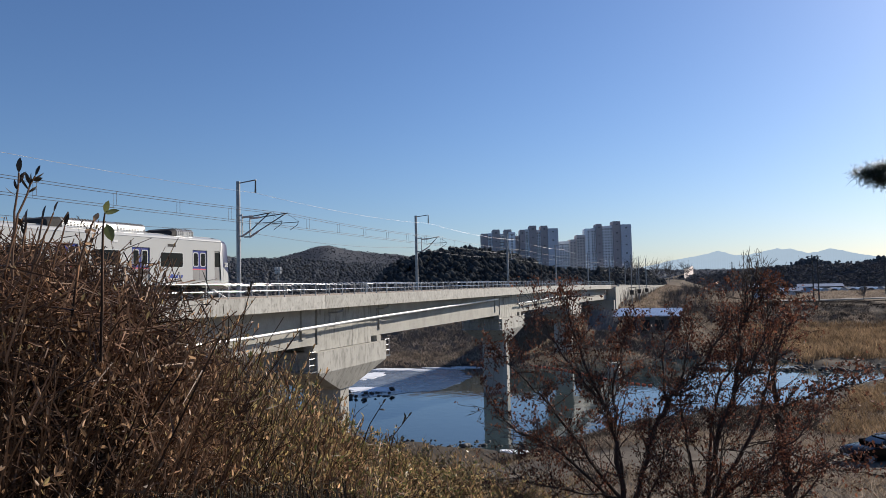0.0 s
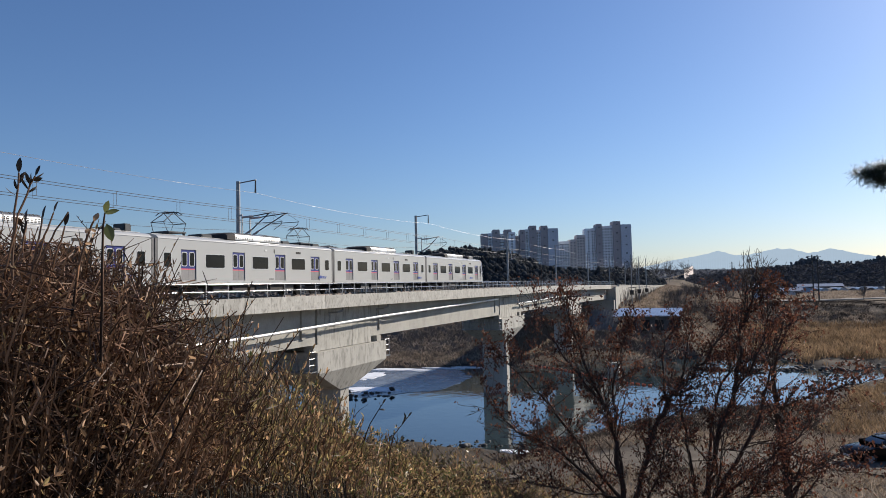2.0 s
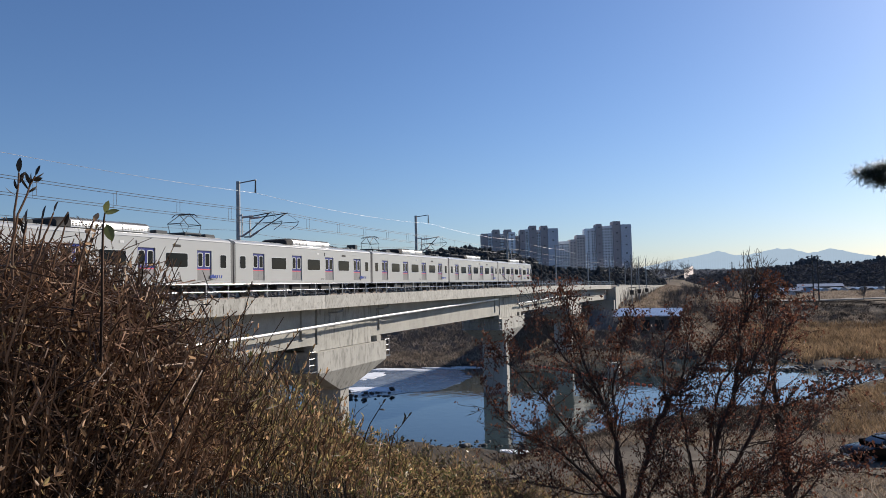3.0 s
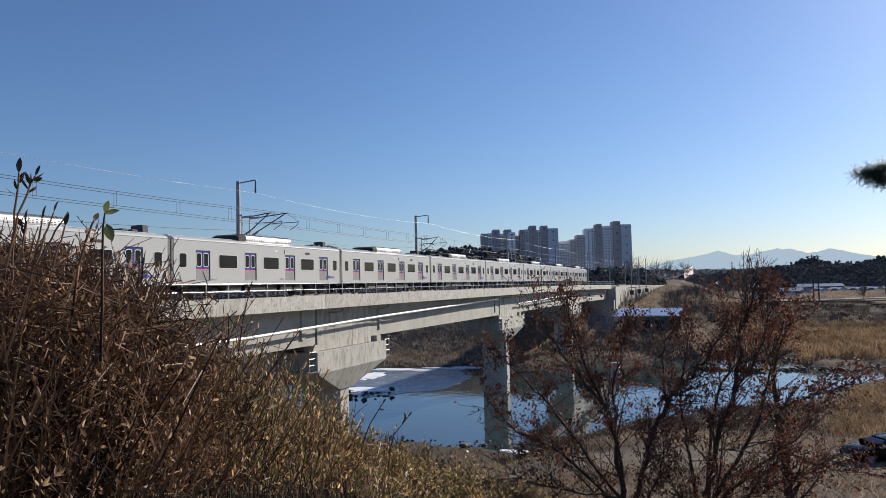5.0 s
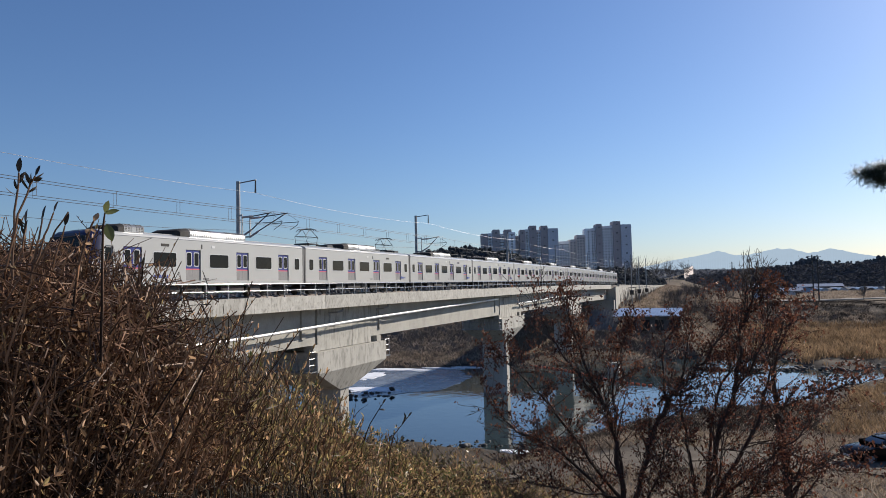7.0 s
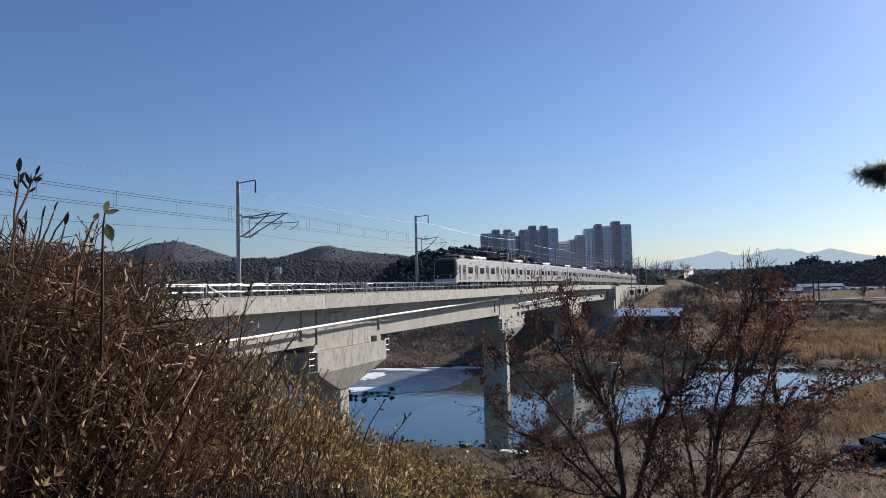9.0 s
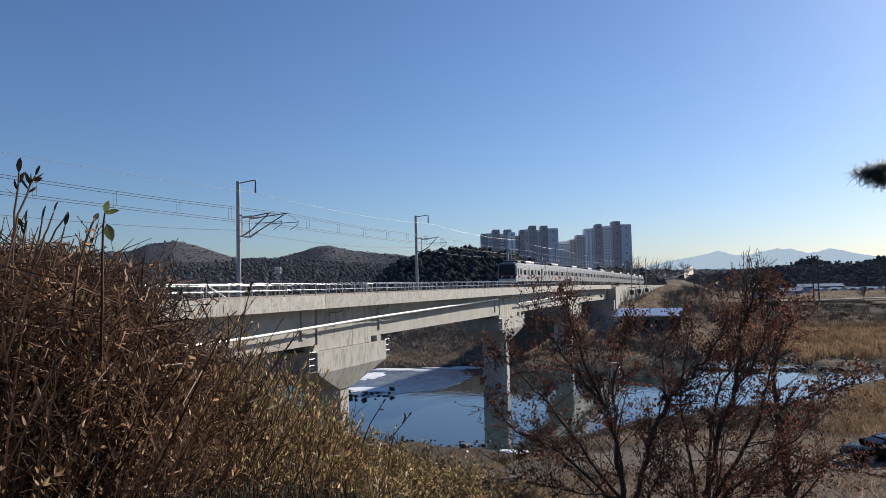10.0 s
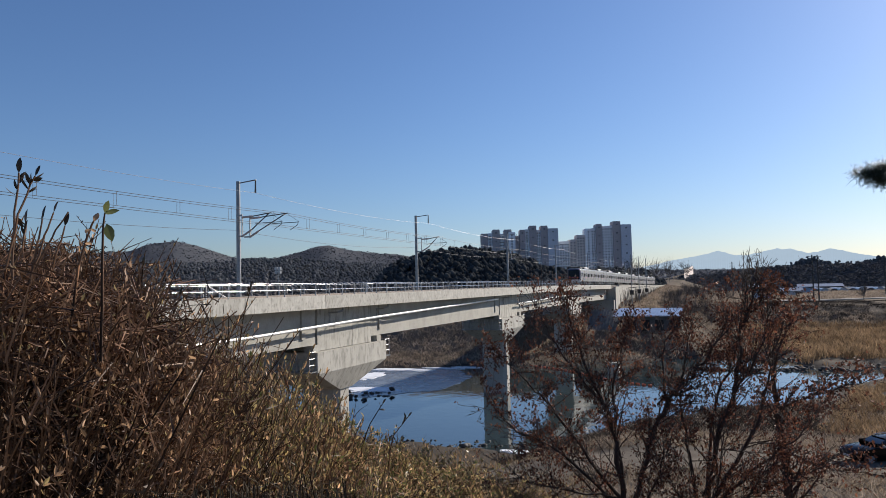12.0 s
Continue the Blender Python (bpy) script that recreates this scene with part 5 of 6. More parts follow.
def leaves(pos, way, size, ratio, rng, fold=0.35):
    """Folded leaves, two quads each. pos, way (n,3); size (n)."""
    n = len(pos)
    way = unit(way)
    side = unit(np.cross(way, unit(rng.normal(0, 1, (n, 3)))))
    up = np.cross(side, way)
    s = size[:, None]
    curl = rng.uniform(-0.25, 0.35, (n, 1))
    w = s * ratio * rng.uniform(0.75, 1.2, (n, 1))
    f = fold * w * rng.uniform(0.2, 1.6, (n, 1))
    tip = pos + way * s + up * curl * s
    l1, l2 = pos + way * 0.28 * s + side * w * 0.8 + up * f, pos + way * 0.66 * s + side * w * 0.75 + up * (f + curl * s * 0.4)
    r1, r2 = pos + way * 0.28 * s - side * w * 0.8 + up * f, pos + way * 0.66 * s - side * w * 0.75 + up * (f + curl * s * 0.4)
    v = np.stack([pos, l1, l2, tip, r2, r1], 1).reshape(-1, 3)
    i = np.arange(n)[:, None] * 6
    return v, np.concatenate([i + np.array([0, 1, 2, 3]), i + np.array([0, 3, 4, 5])])


def shrub(x, y, h, rad, stems, seed, leaf, n_leaf, leaf_size, lean=(0.0, 0.0), thick=0.0045, spread=0.09, tangle=1300, wood=None, wander=0.05):
    """An unclipped hedge plant: a sheaf of upright shoots with twigs and small leaves."""
    rng = np.random.default_rng(seed)
    wood = wood or TWIG
    sh = thing("shrub", "hedge shrub of thin upright straw-coloured shoots with olive leaves" if wood is STRAWTWIG else "tangled hedge shrub of thin red-brown shoots with withered leaves", "shrub", "hedge shrubs")
    g = ground_at(x, y)
    k = 7
    base = np.stack([x + rng.normal(0, rad * 0.55, stems), y + rng.normal(0, rad * 0.55, stems), np.full(stems, g - 0.05)], -1)
    ln = 0.94 * h * (rng.beta(22.0, 2.2, stems) if tangle > 1500 else 1.1 * rng.beta(8.0, 2.2, stems))
    way = np.stack([rng.normal(lean[0], spread, stems), rng.normal(lean[1], spread, stems), np.ones(stems)], -1)
    t = np.linspace(0, 1, k)
    # the hedge falls away towards the river: shoots on that side are shorter
    aside = 0.93 * (base[:, 0] - x + (way[:, 0] - lean[0]) * ln) + 0.36 * (base[:, 1] - y + (way[:, 1] - lean[1]) * ln)
    ln = np.maximum(ln - 0.62 * np.clip(aside, 0.0, 0.6), 0.2)
    ln = ln * np.clip(1.08 - 0.9 * np.hypot(way[:, 0] - lean[0], way[:, 1] - lean[1]), 0.45, 1.0)
    bend = rng.normal(0, wander, (stems, 1, 3)) * np.array([1, 1, 0])
    p = base[:, None] + way[:, None] * (t[None, :, None] * ln[:, None, None]) + bend * (t ** 2)[None, :, None] * h + rng.normal(0, 0.16 * wander, (stems, k, 3))
    v, f = tubes(p, rng.uniform(0.7, 1.5, stems) * thick, np.full(stems, thick * 0.38))
    tagged(array_mesh("shoot", v, f, wood, sh), kind="stuff")
    # side twigs
    m = stems * 6
    s = rng.integers(0, stems, m)
    u = rng.uniform(0.12, 0.97, m)
    i0 = np.minimum((u * (k - 1)).astype(int), k - 2)
    fr = (u * (k - 1) - i0)[:, None]
    at = p[s, i0] * (1 - fr) + p[s, i0 + 1] * fr
    tw = unit(way[s] * 0.75 + rng.normal(0, 0.62 if tangle > 1500 else 0.3, (m, 3)))
    tl = rng.uniform(0.04, 0.22, m) * (1.15 - u * 0.75)
    q = at[:, None] + tw[:, None] * (np.linspace(0, 1, 3)[None, :, None] * tl[:, None, None]) + rng.normal(0, 0.011, (m, 3, 3)) * np.array([0, 1, 1])[None, :, None]
    v, f = tubes(q, np.full(m, thick * 0.55), np.full(m, thick * 0.25))
    tagged(array_mesh("side_growth", v, f, wood, sh), kind="stuff")
    # the tangle inside, in twig colour whose near-black patches deepen the shade
    nt = tangle
    u = rng.uniform(0.0, 1.08 if tangle > 1500 else 0.78, nt)
    c = np.stack([x + rng.normal(0, rad * 0.9, nt), y + rng.normal(0, rad * 0.9, nt), g + h * 0.8 * u], -1)
    c[:, :2] += np.array(lean) * (h * u)[:, None]
    dw = unit(rng.normal(0, 1, (nt, 3)) + np.array([0.25, 0, 0.5]))
    dl = rng.uniform(0.03, 0.13, nt)
    tq = c[:, None] + dw[:, None] * (np.linspace(-0.5, 0.5, 2)[None, :, None] * dl[:, None, None]) + rng.normal(0, 0.012, (nt, 2, 3))
    v, f = tubes(tq, np.full(nt, thick * 0.55), np.full(nt, thick * 0.25))
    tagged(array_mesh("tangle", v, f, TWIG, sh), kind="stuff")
    # leaves on twigs and shoots
    j = rng.integers(0, m, n_leaf)
    w = rng.uniform(0.1, 1.0, (n_leaf, 1))
    lp = q[j, 0] * (1 - w) + q[j, 2] * w
    lw = unit(tw[j] * 0.8 + rng.normal(0, 0.7, (n_leaf, 3)) + np.array([0, 0, 0.1]))
    ls = leaf_size * rng.uniform(0.5, 1.25, n_leaf)
    # bunches of leaves at the tips of the shoots
    ntp = stems * 5
    sj = rng.integers(0, stems, ntp)
    b = rng.uniform(0.35, 1.0, (ntp, 1))
    lp = np.concatenate([lp, p[sj, -2] * (1 - b) + p[sj, -1] * b])
    lw = np.concatenate([lw, unit(way[sj] + rng.normal(0, 0.3, (ntp, 3)))])
    ls = np.concatenate([ls, leaf_size * rng.uniform(0.6, 1.3, ntp)])
    n_leaf += ntp
    # dead leaves caught in the tangle
    nd = n_leaf // 2
    dj = rng.integers(0, nt, nd)
    lp = np.concatenate([lp, tq[dj, -1]])
    lw = np.concatenate([lw, unit(rng.normal(0, 1, (nd, 3)))])
    ls = np.concatenate([ls, leaf_size * rng.uniform(0.5, 1.0, nd)])
    n_leaf += nd
    mats = leaf if isinstance(leaf, (list, tuple)) else [leaf]
    pick = rng.integers(0, 10, n_leaf)
    for c, (mat_, lo, hi) in enumerate(mats):
        o = (pick >= lo) & (pick < hi)
        if o.any():
            v, f = leaves(lp[o], lw[o], ls[o], 0.18, rng)
            tagged(array_mesh("foliage", v, f, mat_, sh), kind="stuff")
    return sh


_dead = [(LEAFBROWN, 0, 9), (LEAFOLIVE, 9, 10)]
_mixed = [(LEAFBROWN, 0, 4), (LEAFOLIVE, 4, 9), (LEAFGREEN, 9, 10)]
_green = [(LEAFBROWN, 0, 3), (LEAFOLIVE, 3, 8), (LEAFGREEN, 8, 10)]
SHRUBS = [
    (-1.27, 0.88, 1.79, 0), (-1.29, 0.97, 1.78, 0), (-1.32, 1.07, 1.76, 0), (-1.37, 1.2, 1.72, 0), (-1.41, 1.34, 1.65, 0), (-1.48, 1.49, 1.49, 0),
    (-1.56, 1.69, 1.43, 1), (-1.66, 2.01, 1.3, 1), (-1.77, 2.3, 1.27, 1), (-1.82, 2.63, 1.11, 2), (-1.87, 3.08, 0.8, 2), (-1.95, 3.49, 0.61, 2),
    (-1.9, 3.97, 0.4, 2), (-1.91, 4.51, 0.28, 2), (-1.77, 4.99, 0.32, 1), (-1.66, 5.45, 0.44, 1), (-1.45, 5.92, 0.55, 1), (-1.1, 6.2, 0.68, 1),
    (-1.62, 1.17, 1.86, 0), (-1.63, 1.27, 1.85, 0), (-1.65, 1.38, 1.82, 0), (-1.69, 1.51, 1.76, 0), (-1.71, 1.69, 1.55, 0), (-1.75, 1.86, 1.49, 0),
    (-1.82, 2.06, 1.41, 1), (-1.93, 2.36, 1.4, 1), (-1.97, 2.71, 1.24, 1), (-2.01, 3.05, 1.08, 2), (-2.05, 3.49, 0.77, 2), (-2.04, 3.9, 0.57, 2),
    (-2.0, 4.37, 0.39, 2), (-1.93, 4.94, 0.48, 2), (-1.83, 5.4, 0.6, 1), (-1.6, 5.89, 0.72, 1), (-1.45, 6.34, 0.87, 1), (-1.04, 6.62, 1.04, 1),
    (-2.09, 1.46, 1.96, 0), (-2.11, 1.55, 1.95, 0), (-2.12, 1.68, 1.93, 0), (-2.14, 1.83, 1.88, 0), (-2.14, 2.03, 1.76, 0), (-2.18, 2.2, 1.58, 0),
    (-2.23, 2.43, 1.49, 1), (-2.34, 2.74, 1.46, 1), (-2.39, 3.08, 1.32, 1), (-2.41, 3.44, 1.15, 2), (-2.46, 3.88, 0.88, 2), (-2.41, 4.26, 0.64, 2),
    (-2.36, 4.75, 0.52, 2), (-2.26, 5.34, 0.7, 2), (-2.12, 5.83, 0.86, 1), (-1.88, 6.33, 0.99, 1), (-1.7, 6.79, 1.13, 1), (-1.3, 7.08, 1.27, 1),
]
for _k, (_x, _y, _h, _c) in enumerate(SHRUBS):
    _d = math.hypot(_x, _y)
    shrub(_x - (0.10, 0.10, 0.06)[_c], _y, _h, (0.05 if _c == 0 else 0.09) + 0.045 * _d, int((85, 140, 170)[_c] + 9 * _d), 100 + _k, (_dead, _mixed, _green)[_c], int((2000, 1800, 1400)[_c] + (110, 300, 340)[_c] * _d), (0.0125, 0.018, 0.021)[_c] + 0.0024 * _d, thick=0.0030 + 0.0003 * _d, lean=((0.03, 0.0), (0.12, 0.02), (0.16, 0.02))[_c], spread=(0.06, 0.075, 0.11)[_c] + 0.008 * _d, tangle=(5200, 1200, 300)[_c], wood=(TWIG, STRAWTWIG, STRAWTWIG)[_c] if _k % 3 else TWIG, wander=(0.1, 0.06, 0.05)[_c])


TUSSOCKS = [(-0.85, 0.92, 1.21), (-0.84, 1.05, 1.19), (-0.85, 1.24, 1.14), (-0.88, 1.46, 1.06)]


def tussock(x, y, h, n, reach, seed):
    """A dense clump of long arching grass."""
    rng = np.random.default_rng(seed)
    g = ground_at(x, y)
    t = np.linspace(0, 1, 6)
    a = rng.uniform(0, 2 * math.pi, n)
    out = reach * rng.uniform(0.3, 1.0, n)
    top = h * rng.uniform(0.9, 1.07, n) * (1 - 0.1 * (out / reach) ** 2)
    fall = rng.uniform(0.0, 0.3, n) * top
    b = rng.normal(0, 0.06, (n, 2))
    u = out[:, None] * t[None] ** 1.6
    p = np.stack([x + b[:, :1] + np.cos(a)[:, None] * u, y + b[:, 1:] + 0.6 * np.sin(a)[:, None] * u,
                  g - 0.05 + top[:, None] * np.sin(t * 2.2)[None] - fall[:, None] * (t ** 4)[None]], -1)
    v, f = tubes(p, np.full(n, 0.0021), np.full(n, 0.0009))
    ob = array_mesh("grass_tussock", v, f, SHADETHATCH)
    tagged(ob, "matted clump of long dead grass below the hedge, darkened as in shade", "grass", kind="stuff")


def broad_leaf(name, base, tip, ratio, material, parent, face):
    """One leaf blade folded along its rib, its face turned towards a direction."""
    a, t = Vector(base), Vector(tip)
    way = t - a
    side = way.cross(Vector(face)).normalized() * way.length * ratio
    up = side.cross(way).normalized() * way.length * 0.07
    rows = [(0.0, 0.05, 0.0), (0.22, 0.75, 0.6), (0.5, 1.0, 1.0), (0.78, 0.7, 0.5), (1.0, 0.03, -0.6)]
    b = Build()
    for s in (-1, 1):
        b.loft([[a + way * k + up * c, a + way * k + side * (s * w) - up * (0.4 * w) + up * c] for k, w, c in rows], caps=False, closed=False)
    return part(name, b, material, parent, smooth=True)


def sapling():
    """Two tall shoots standing above the hedge, with a few broad leaves."""
    s = thing("sapling", "tall shoots with a few broad green leaves above the hedge", "sapling")
    part("stem", Build().tube(STEM, [0.0027, 0.0026, 0.0024, 0.002, 0.0014], 7), TWIG, s, smooth=True)
    part("stem", Build().tube(STEM_SIDE, [0.0026, 0.0025, 0.0022, 0.0018, 0.0014], 7), TWIG, s, smooth=True)
    for base, tip, ratio, c in BLADES:
        broad_leaf("leaf", base, tip, ratio, LEAFGREEN if c == "g" else LEAFBROWN, s, (0.5, -0.75, 0.3))


def leader(points, n, seed):
    """A thick shoot that stands out of the hedge, bare below and leafy at its tip."""
    rng = np.random.default_rng(seed)
    s = thing("hedge_shoot", "thick dark shoot with leathery leaves standing out of the hedge", "shoot", "hedge shoots")
    p = [Vector(q) for q in points]
    path = [p[0].lerp(p[1], k / 4) for k in range(4)] + [p[1].lerp(p[2], k / 4) for k in range(5)]
    path = [q + Vector(rng.normal(0, 0.001, 3)) * (0 < k < 8) for k, q in enumerate(path)]
    path.insert(0, Vector((path[0].x - 0.05, path[0].y, ground_at(path[0].x - 0.05, path[0].y) - 0.05)))
    d = math.hypot(p[2].x, p[2].y)
    part("stem", Build().tube(path, [0.0024 + 0.0003 * d - 0.00013 * k for k in range(10)], 6), TWIG, s, smooth=True)
    for k in range(n):
        f = 1.0 - 0.55 * k / max(n, 4)
        a = path[5].lerp(path[9], f) if f < 1 else path[9]
        way = Vector(rng.normal(0, 0.6, 3)) * (0.0 if k == 0 else 1.0) + (p[2] - p[1]).normalized()
        way = way.normalized() * (0.018 + 0.004 * d) * rng.uniform(0.8, 1.3)
        broad_leaf("leaf", a, a + way, rng.uniform(0.13, 0.19), LEAFDARK, s, (rng.normal(0, 0.6), -1, rng.normal(0, 0.6)))


STEM = [(-1.045, 0.961, 15.894), (-1.044, 0.963, 15.996), (-1.044, 0.963, 16.067), (-1.043, 0.964, 16.139), (-1.041, 0.966, 16.163)]
STEM_SIDE = [(-1.106, 0.953, 15.976), (-1.099, 0.961, 16.069), (-1.091, 0.97, 16.116), (-1.085, 0.977, 16.145), (-1.078, 0.985, 16.167)]
BLADES = [((-1.041, 0.966, 16.163), (-1.029, 0.963, 16.185), 0.24, 'g'), ((-1.041, 0.966, 16.162), (-1.017, 0.976, 16.168), 0.2, 'g'), ((-1.039, 0.968, 16.143), (-1.025, 0.968, 16.111), 0.26, 'g'), ((-1.078, 0.985, 16.167), (-1.075, 0.973, 16.15), 0.25, 'b'), ((-1.086, 0.975, 16.137), (-1.085, 0.962, 16.129), 0.3, 'b'), ((-1.086, 0.975, 16.137), (-1.073, 0.975, 16.131), 0.2, 'b'), ((-1.093, 0.968, 16.111), (-1.077, 0.971, 16.108), 0.2, 'b')]
LEADERS = [
    ([(-1.295, 0.974, 16.02), (-1.291, 0.979, 16.154), (-1.287, 0.984, 16.26)], 5),
    ([(-1.286, 0.952, 16.042), (-1.271, 0.971, 16.174), (-1.254, 0.994, 16.252)], 9),
    ([(-1.339, 1.047, 15.996), (-1.332, 1.056, 16.102), (-1.324, 1.067, 16.176)], 2),
    ([(-1.342, 1.043, 16.02), (-1.324, 1.067, 16.126), (-1.311, 1.083, 16.191)], 1),
    ([(-1.385, 1.07, 16.008), (-1.359, 1.102, 16.117), (-1.331, 1.136, 16.198)], 0),
    ([(-1.355, 1.107, 16.019), (-1.345, 1.119, 16.105), (-1.335, 1.131, 16.167)], 1),
    ([(-1.379, 1.027, 16.044), (-1.362, 1.051, 16.115), (-1.359, 1.055, 16.169)], 6),
    ([(-1.487, 1.483, 15.906), (-1.483, 1.487, 16.014), (-1.48, 1.49, 16.1)], 0),
    ([(-1.491, 1.479, 15.907), (-1.481, 1.489, 15.998), (-1.473, 1.496, 16.088)], 1),
    ([(-1.534, 1.577, 15.9), (-1.523, 1.587, 15.972), (-1.506, 1.604, 16.05)], 3),
    ([(-1.778, 2.291, 15.738), (-1.758, 2.306, 15.914), (-1.737, 2.322, 16.02)], 3),
    ([(-1.493, 1.616, 15.881), (-1.486, 1.623, 15.946), (-1.472, 1.635, 16.004)], 1),
    ([(-1.601, 1.788, 15.867), (-1.591, 1.797, 15.92), (-1.593, 1.795, 15.959)], 3),
    ([(-1.922, 2.805, 15.523), (-1.895, 2.823, 15.626), (-1.878, 2.834, 15.677)], 3),
    ([(-1.897, 3.522, 15.133), (-1.853, 3.545, 15.256), (-1.79, 3.577, 15.362)], 3),
    ([(-1.846, 3.773, 15.049), (-1.823, 3.784, 15.146), (-1.746, 3.82, 15.249)], 4),
]
# dead grass coloured almost black for the shade under the hedge
SHADETHATCH = surface("shaded_thatch", (0.085, 0.066, 0.04), (0.014, 0.011, 0.008), 0.8, scale=4, fine=40, bump=0, island=0.5, spec=0.2)
for _k, (_x, _y, _h) in enumerate(TUSSOCKS):
    tussock(_x, _y, _h, 1700, 0.34, 70 + _k)
sapling()
for _k, (_p, _n) in enumerate(LEADERS):
    leader(_p, _n, 500 + _k)


def grow(start, way, length, radius, level, rng, out, tips, up=0.15, wild=0.32):
    """A limb with side branches; out collects (points, r0, r1)."""
    n = max(4, int(length / 0.12))
    p, d = Vector(start), Vector(way).normalized()
    pts = [p.copy()]
    for k in range(n):
        d = (d + Vector(rng.normal(0, wild * 0.35, 3)) + Vector((0, 0, up * 0.12))).normalized()
        p = p + d * (length / n)
        pts.append(p.copy())
    out.append((pts, radius, radius * 0.25))
    if level == 0:
        tips.extend(pts[1:])
        return
    for k in range(int(3 + length * 4.2)):
        t = rng.uniform(0.22, 1.0)
        i = min(int(t * n), n - 1)
        a = pts[i].lerp(pts[i + 1], t * n - i)
        dd = (pts[i + 1] - pts[i]).normalized()
        sd = (dd * 0.75 + Vector(rng.normal(0, 0.62, 3))).normalized()
        grow(a, sd, length * rng.uniform(0.24, 0.42) * (1.05 - 0.5 * t), radius * (0.5 - 0.2 * t), level - 1, rng, out, tips, up, wild)
    tips.extend(pts[n // 2:])


def limb_tree(name, label, root, limbs, seed, leaf_mat, n_leaf, leaf_size, low=13.9, high=15.2):
    """A small leafy tree: each limb follows a few points, with side branches and twigs along it."""
    rng = np.random.default_rng(seed)
    tr = thing(name, label, "tree", "maple trees")
    out, tips = [], []
    fork = Vector(limbs[0][0][0])
    out.append(([Vector(root), Vector(root).lerp(fork, 0.5) + Vector((0.03, 0.02, 0)), fork], 0.06, 0.045))
    for pts, r in limbs:
        ps = [Vector(q) for q in pts]
        path = []
        for k in range(len(ps) - 1):
            p0, p1, p2, p3 = ps[max(k - 1, 0)], ps[k], ps[k + 1], ps[min(k + 2, len(ps) - 1)]
            for q in range(6):
                t = q / 6
                c = 0.5 * (2 * p1 + (p2 - p0) * t + (2 * p0 - 5 * p1 + 4 * p2 - p3) * t * t + (3 * p1 - p0 - 3 * p2 + p3) * t ** 3)
                path.append(c + Vector(rng.normal(0, 0.011, 3)))
        path.append(ps[-1])
        out.append((path, r, r * 0.16))
        n = len(path) - 1
        length = sum((path[k + 1] - path[k]).length for k in range(n))
        for k in range(int(8 + length * 24)):
            t = rng.uniform(0.12, 1.0)
            i = min(int(t * n), n - 1)
            a = path[i].lerp(path[i + 1], t * n - i)
            dd = (path[i + 1] - path[i]).normalized()
            sd = (dd * 0.8 + Vector(rng.normal(0, 0.55, 3)) + Vector((0, 0, 0.2))).normalized()
            grow(a, sd, rng.uniform(0.22, 0.62) * (1.1 - 0.45 * t), r * (0.34 - 0.2 * t), 1, rng, out, tips, up=0.25, wild=0.2)
    thick = Build()
    for pts, r0, r1 in out:
        if r0 > 0.009:
            thick.tube(pts, [r0 + (r1 - r0) * k / (len(pts) - 1) for k in range(len(pts))], 7)
    part("trunk", thick, BARK, tr, smooth=True)
    vs, fs, o = [], [], 0
    for pts, r0, r1 in out:
        if r0 <= 0.009:
            v, f = tubes(np.array([[q[:] for q in pts]]), np.array([max(r0, 0.0028)]), np.array([max(r1, 0.0016)]))
            vs.append(v)
            fs.append(f + o)
            o += len(v)
    tagged(array_mesh("brushwood", np.concatenate(vs), np.concatenate(fs), BARK, tr), kind="stuff")
    tp = np.array([q[:] for q in tips])
    j = rng.integers(0, len(tp), n_leaf)
    # leaves hang in bunches and are fewer low down
    chance = 0.8 + 0.2 * np.clip((tp[j][:, 2] - low) / (high - low), 0, 1)
    keep = np.array([noise.noise((q[0] * 3, q[1] * 3, q[2] * 3)) > -0.22 for q in tp[j]]) & (rng.uniform(0, 1, n_leaf) < chance) & (tp[j][:, 2] < 16.08)
    pos = tp[j][keep] + rng.normal(0, 0.022, (int(keep.sum()), 3))
    way = rng.normal(0, 0.6, (len(pos), 3)) + np.array([0, 0, -0.85])
    v, f = leaves(pos, way, leaf_size * rng.uniform(0.55, 1.35, len(pos)), 0.34, rng, 0.7)
    tagged(array_mesh("foliage", v, f, leaf_mat, tr), kind="stuff")
    return tr


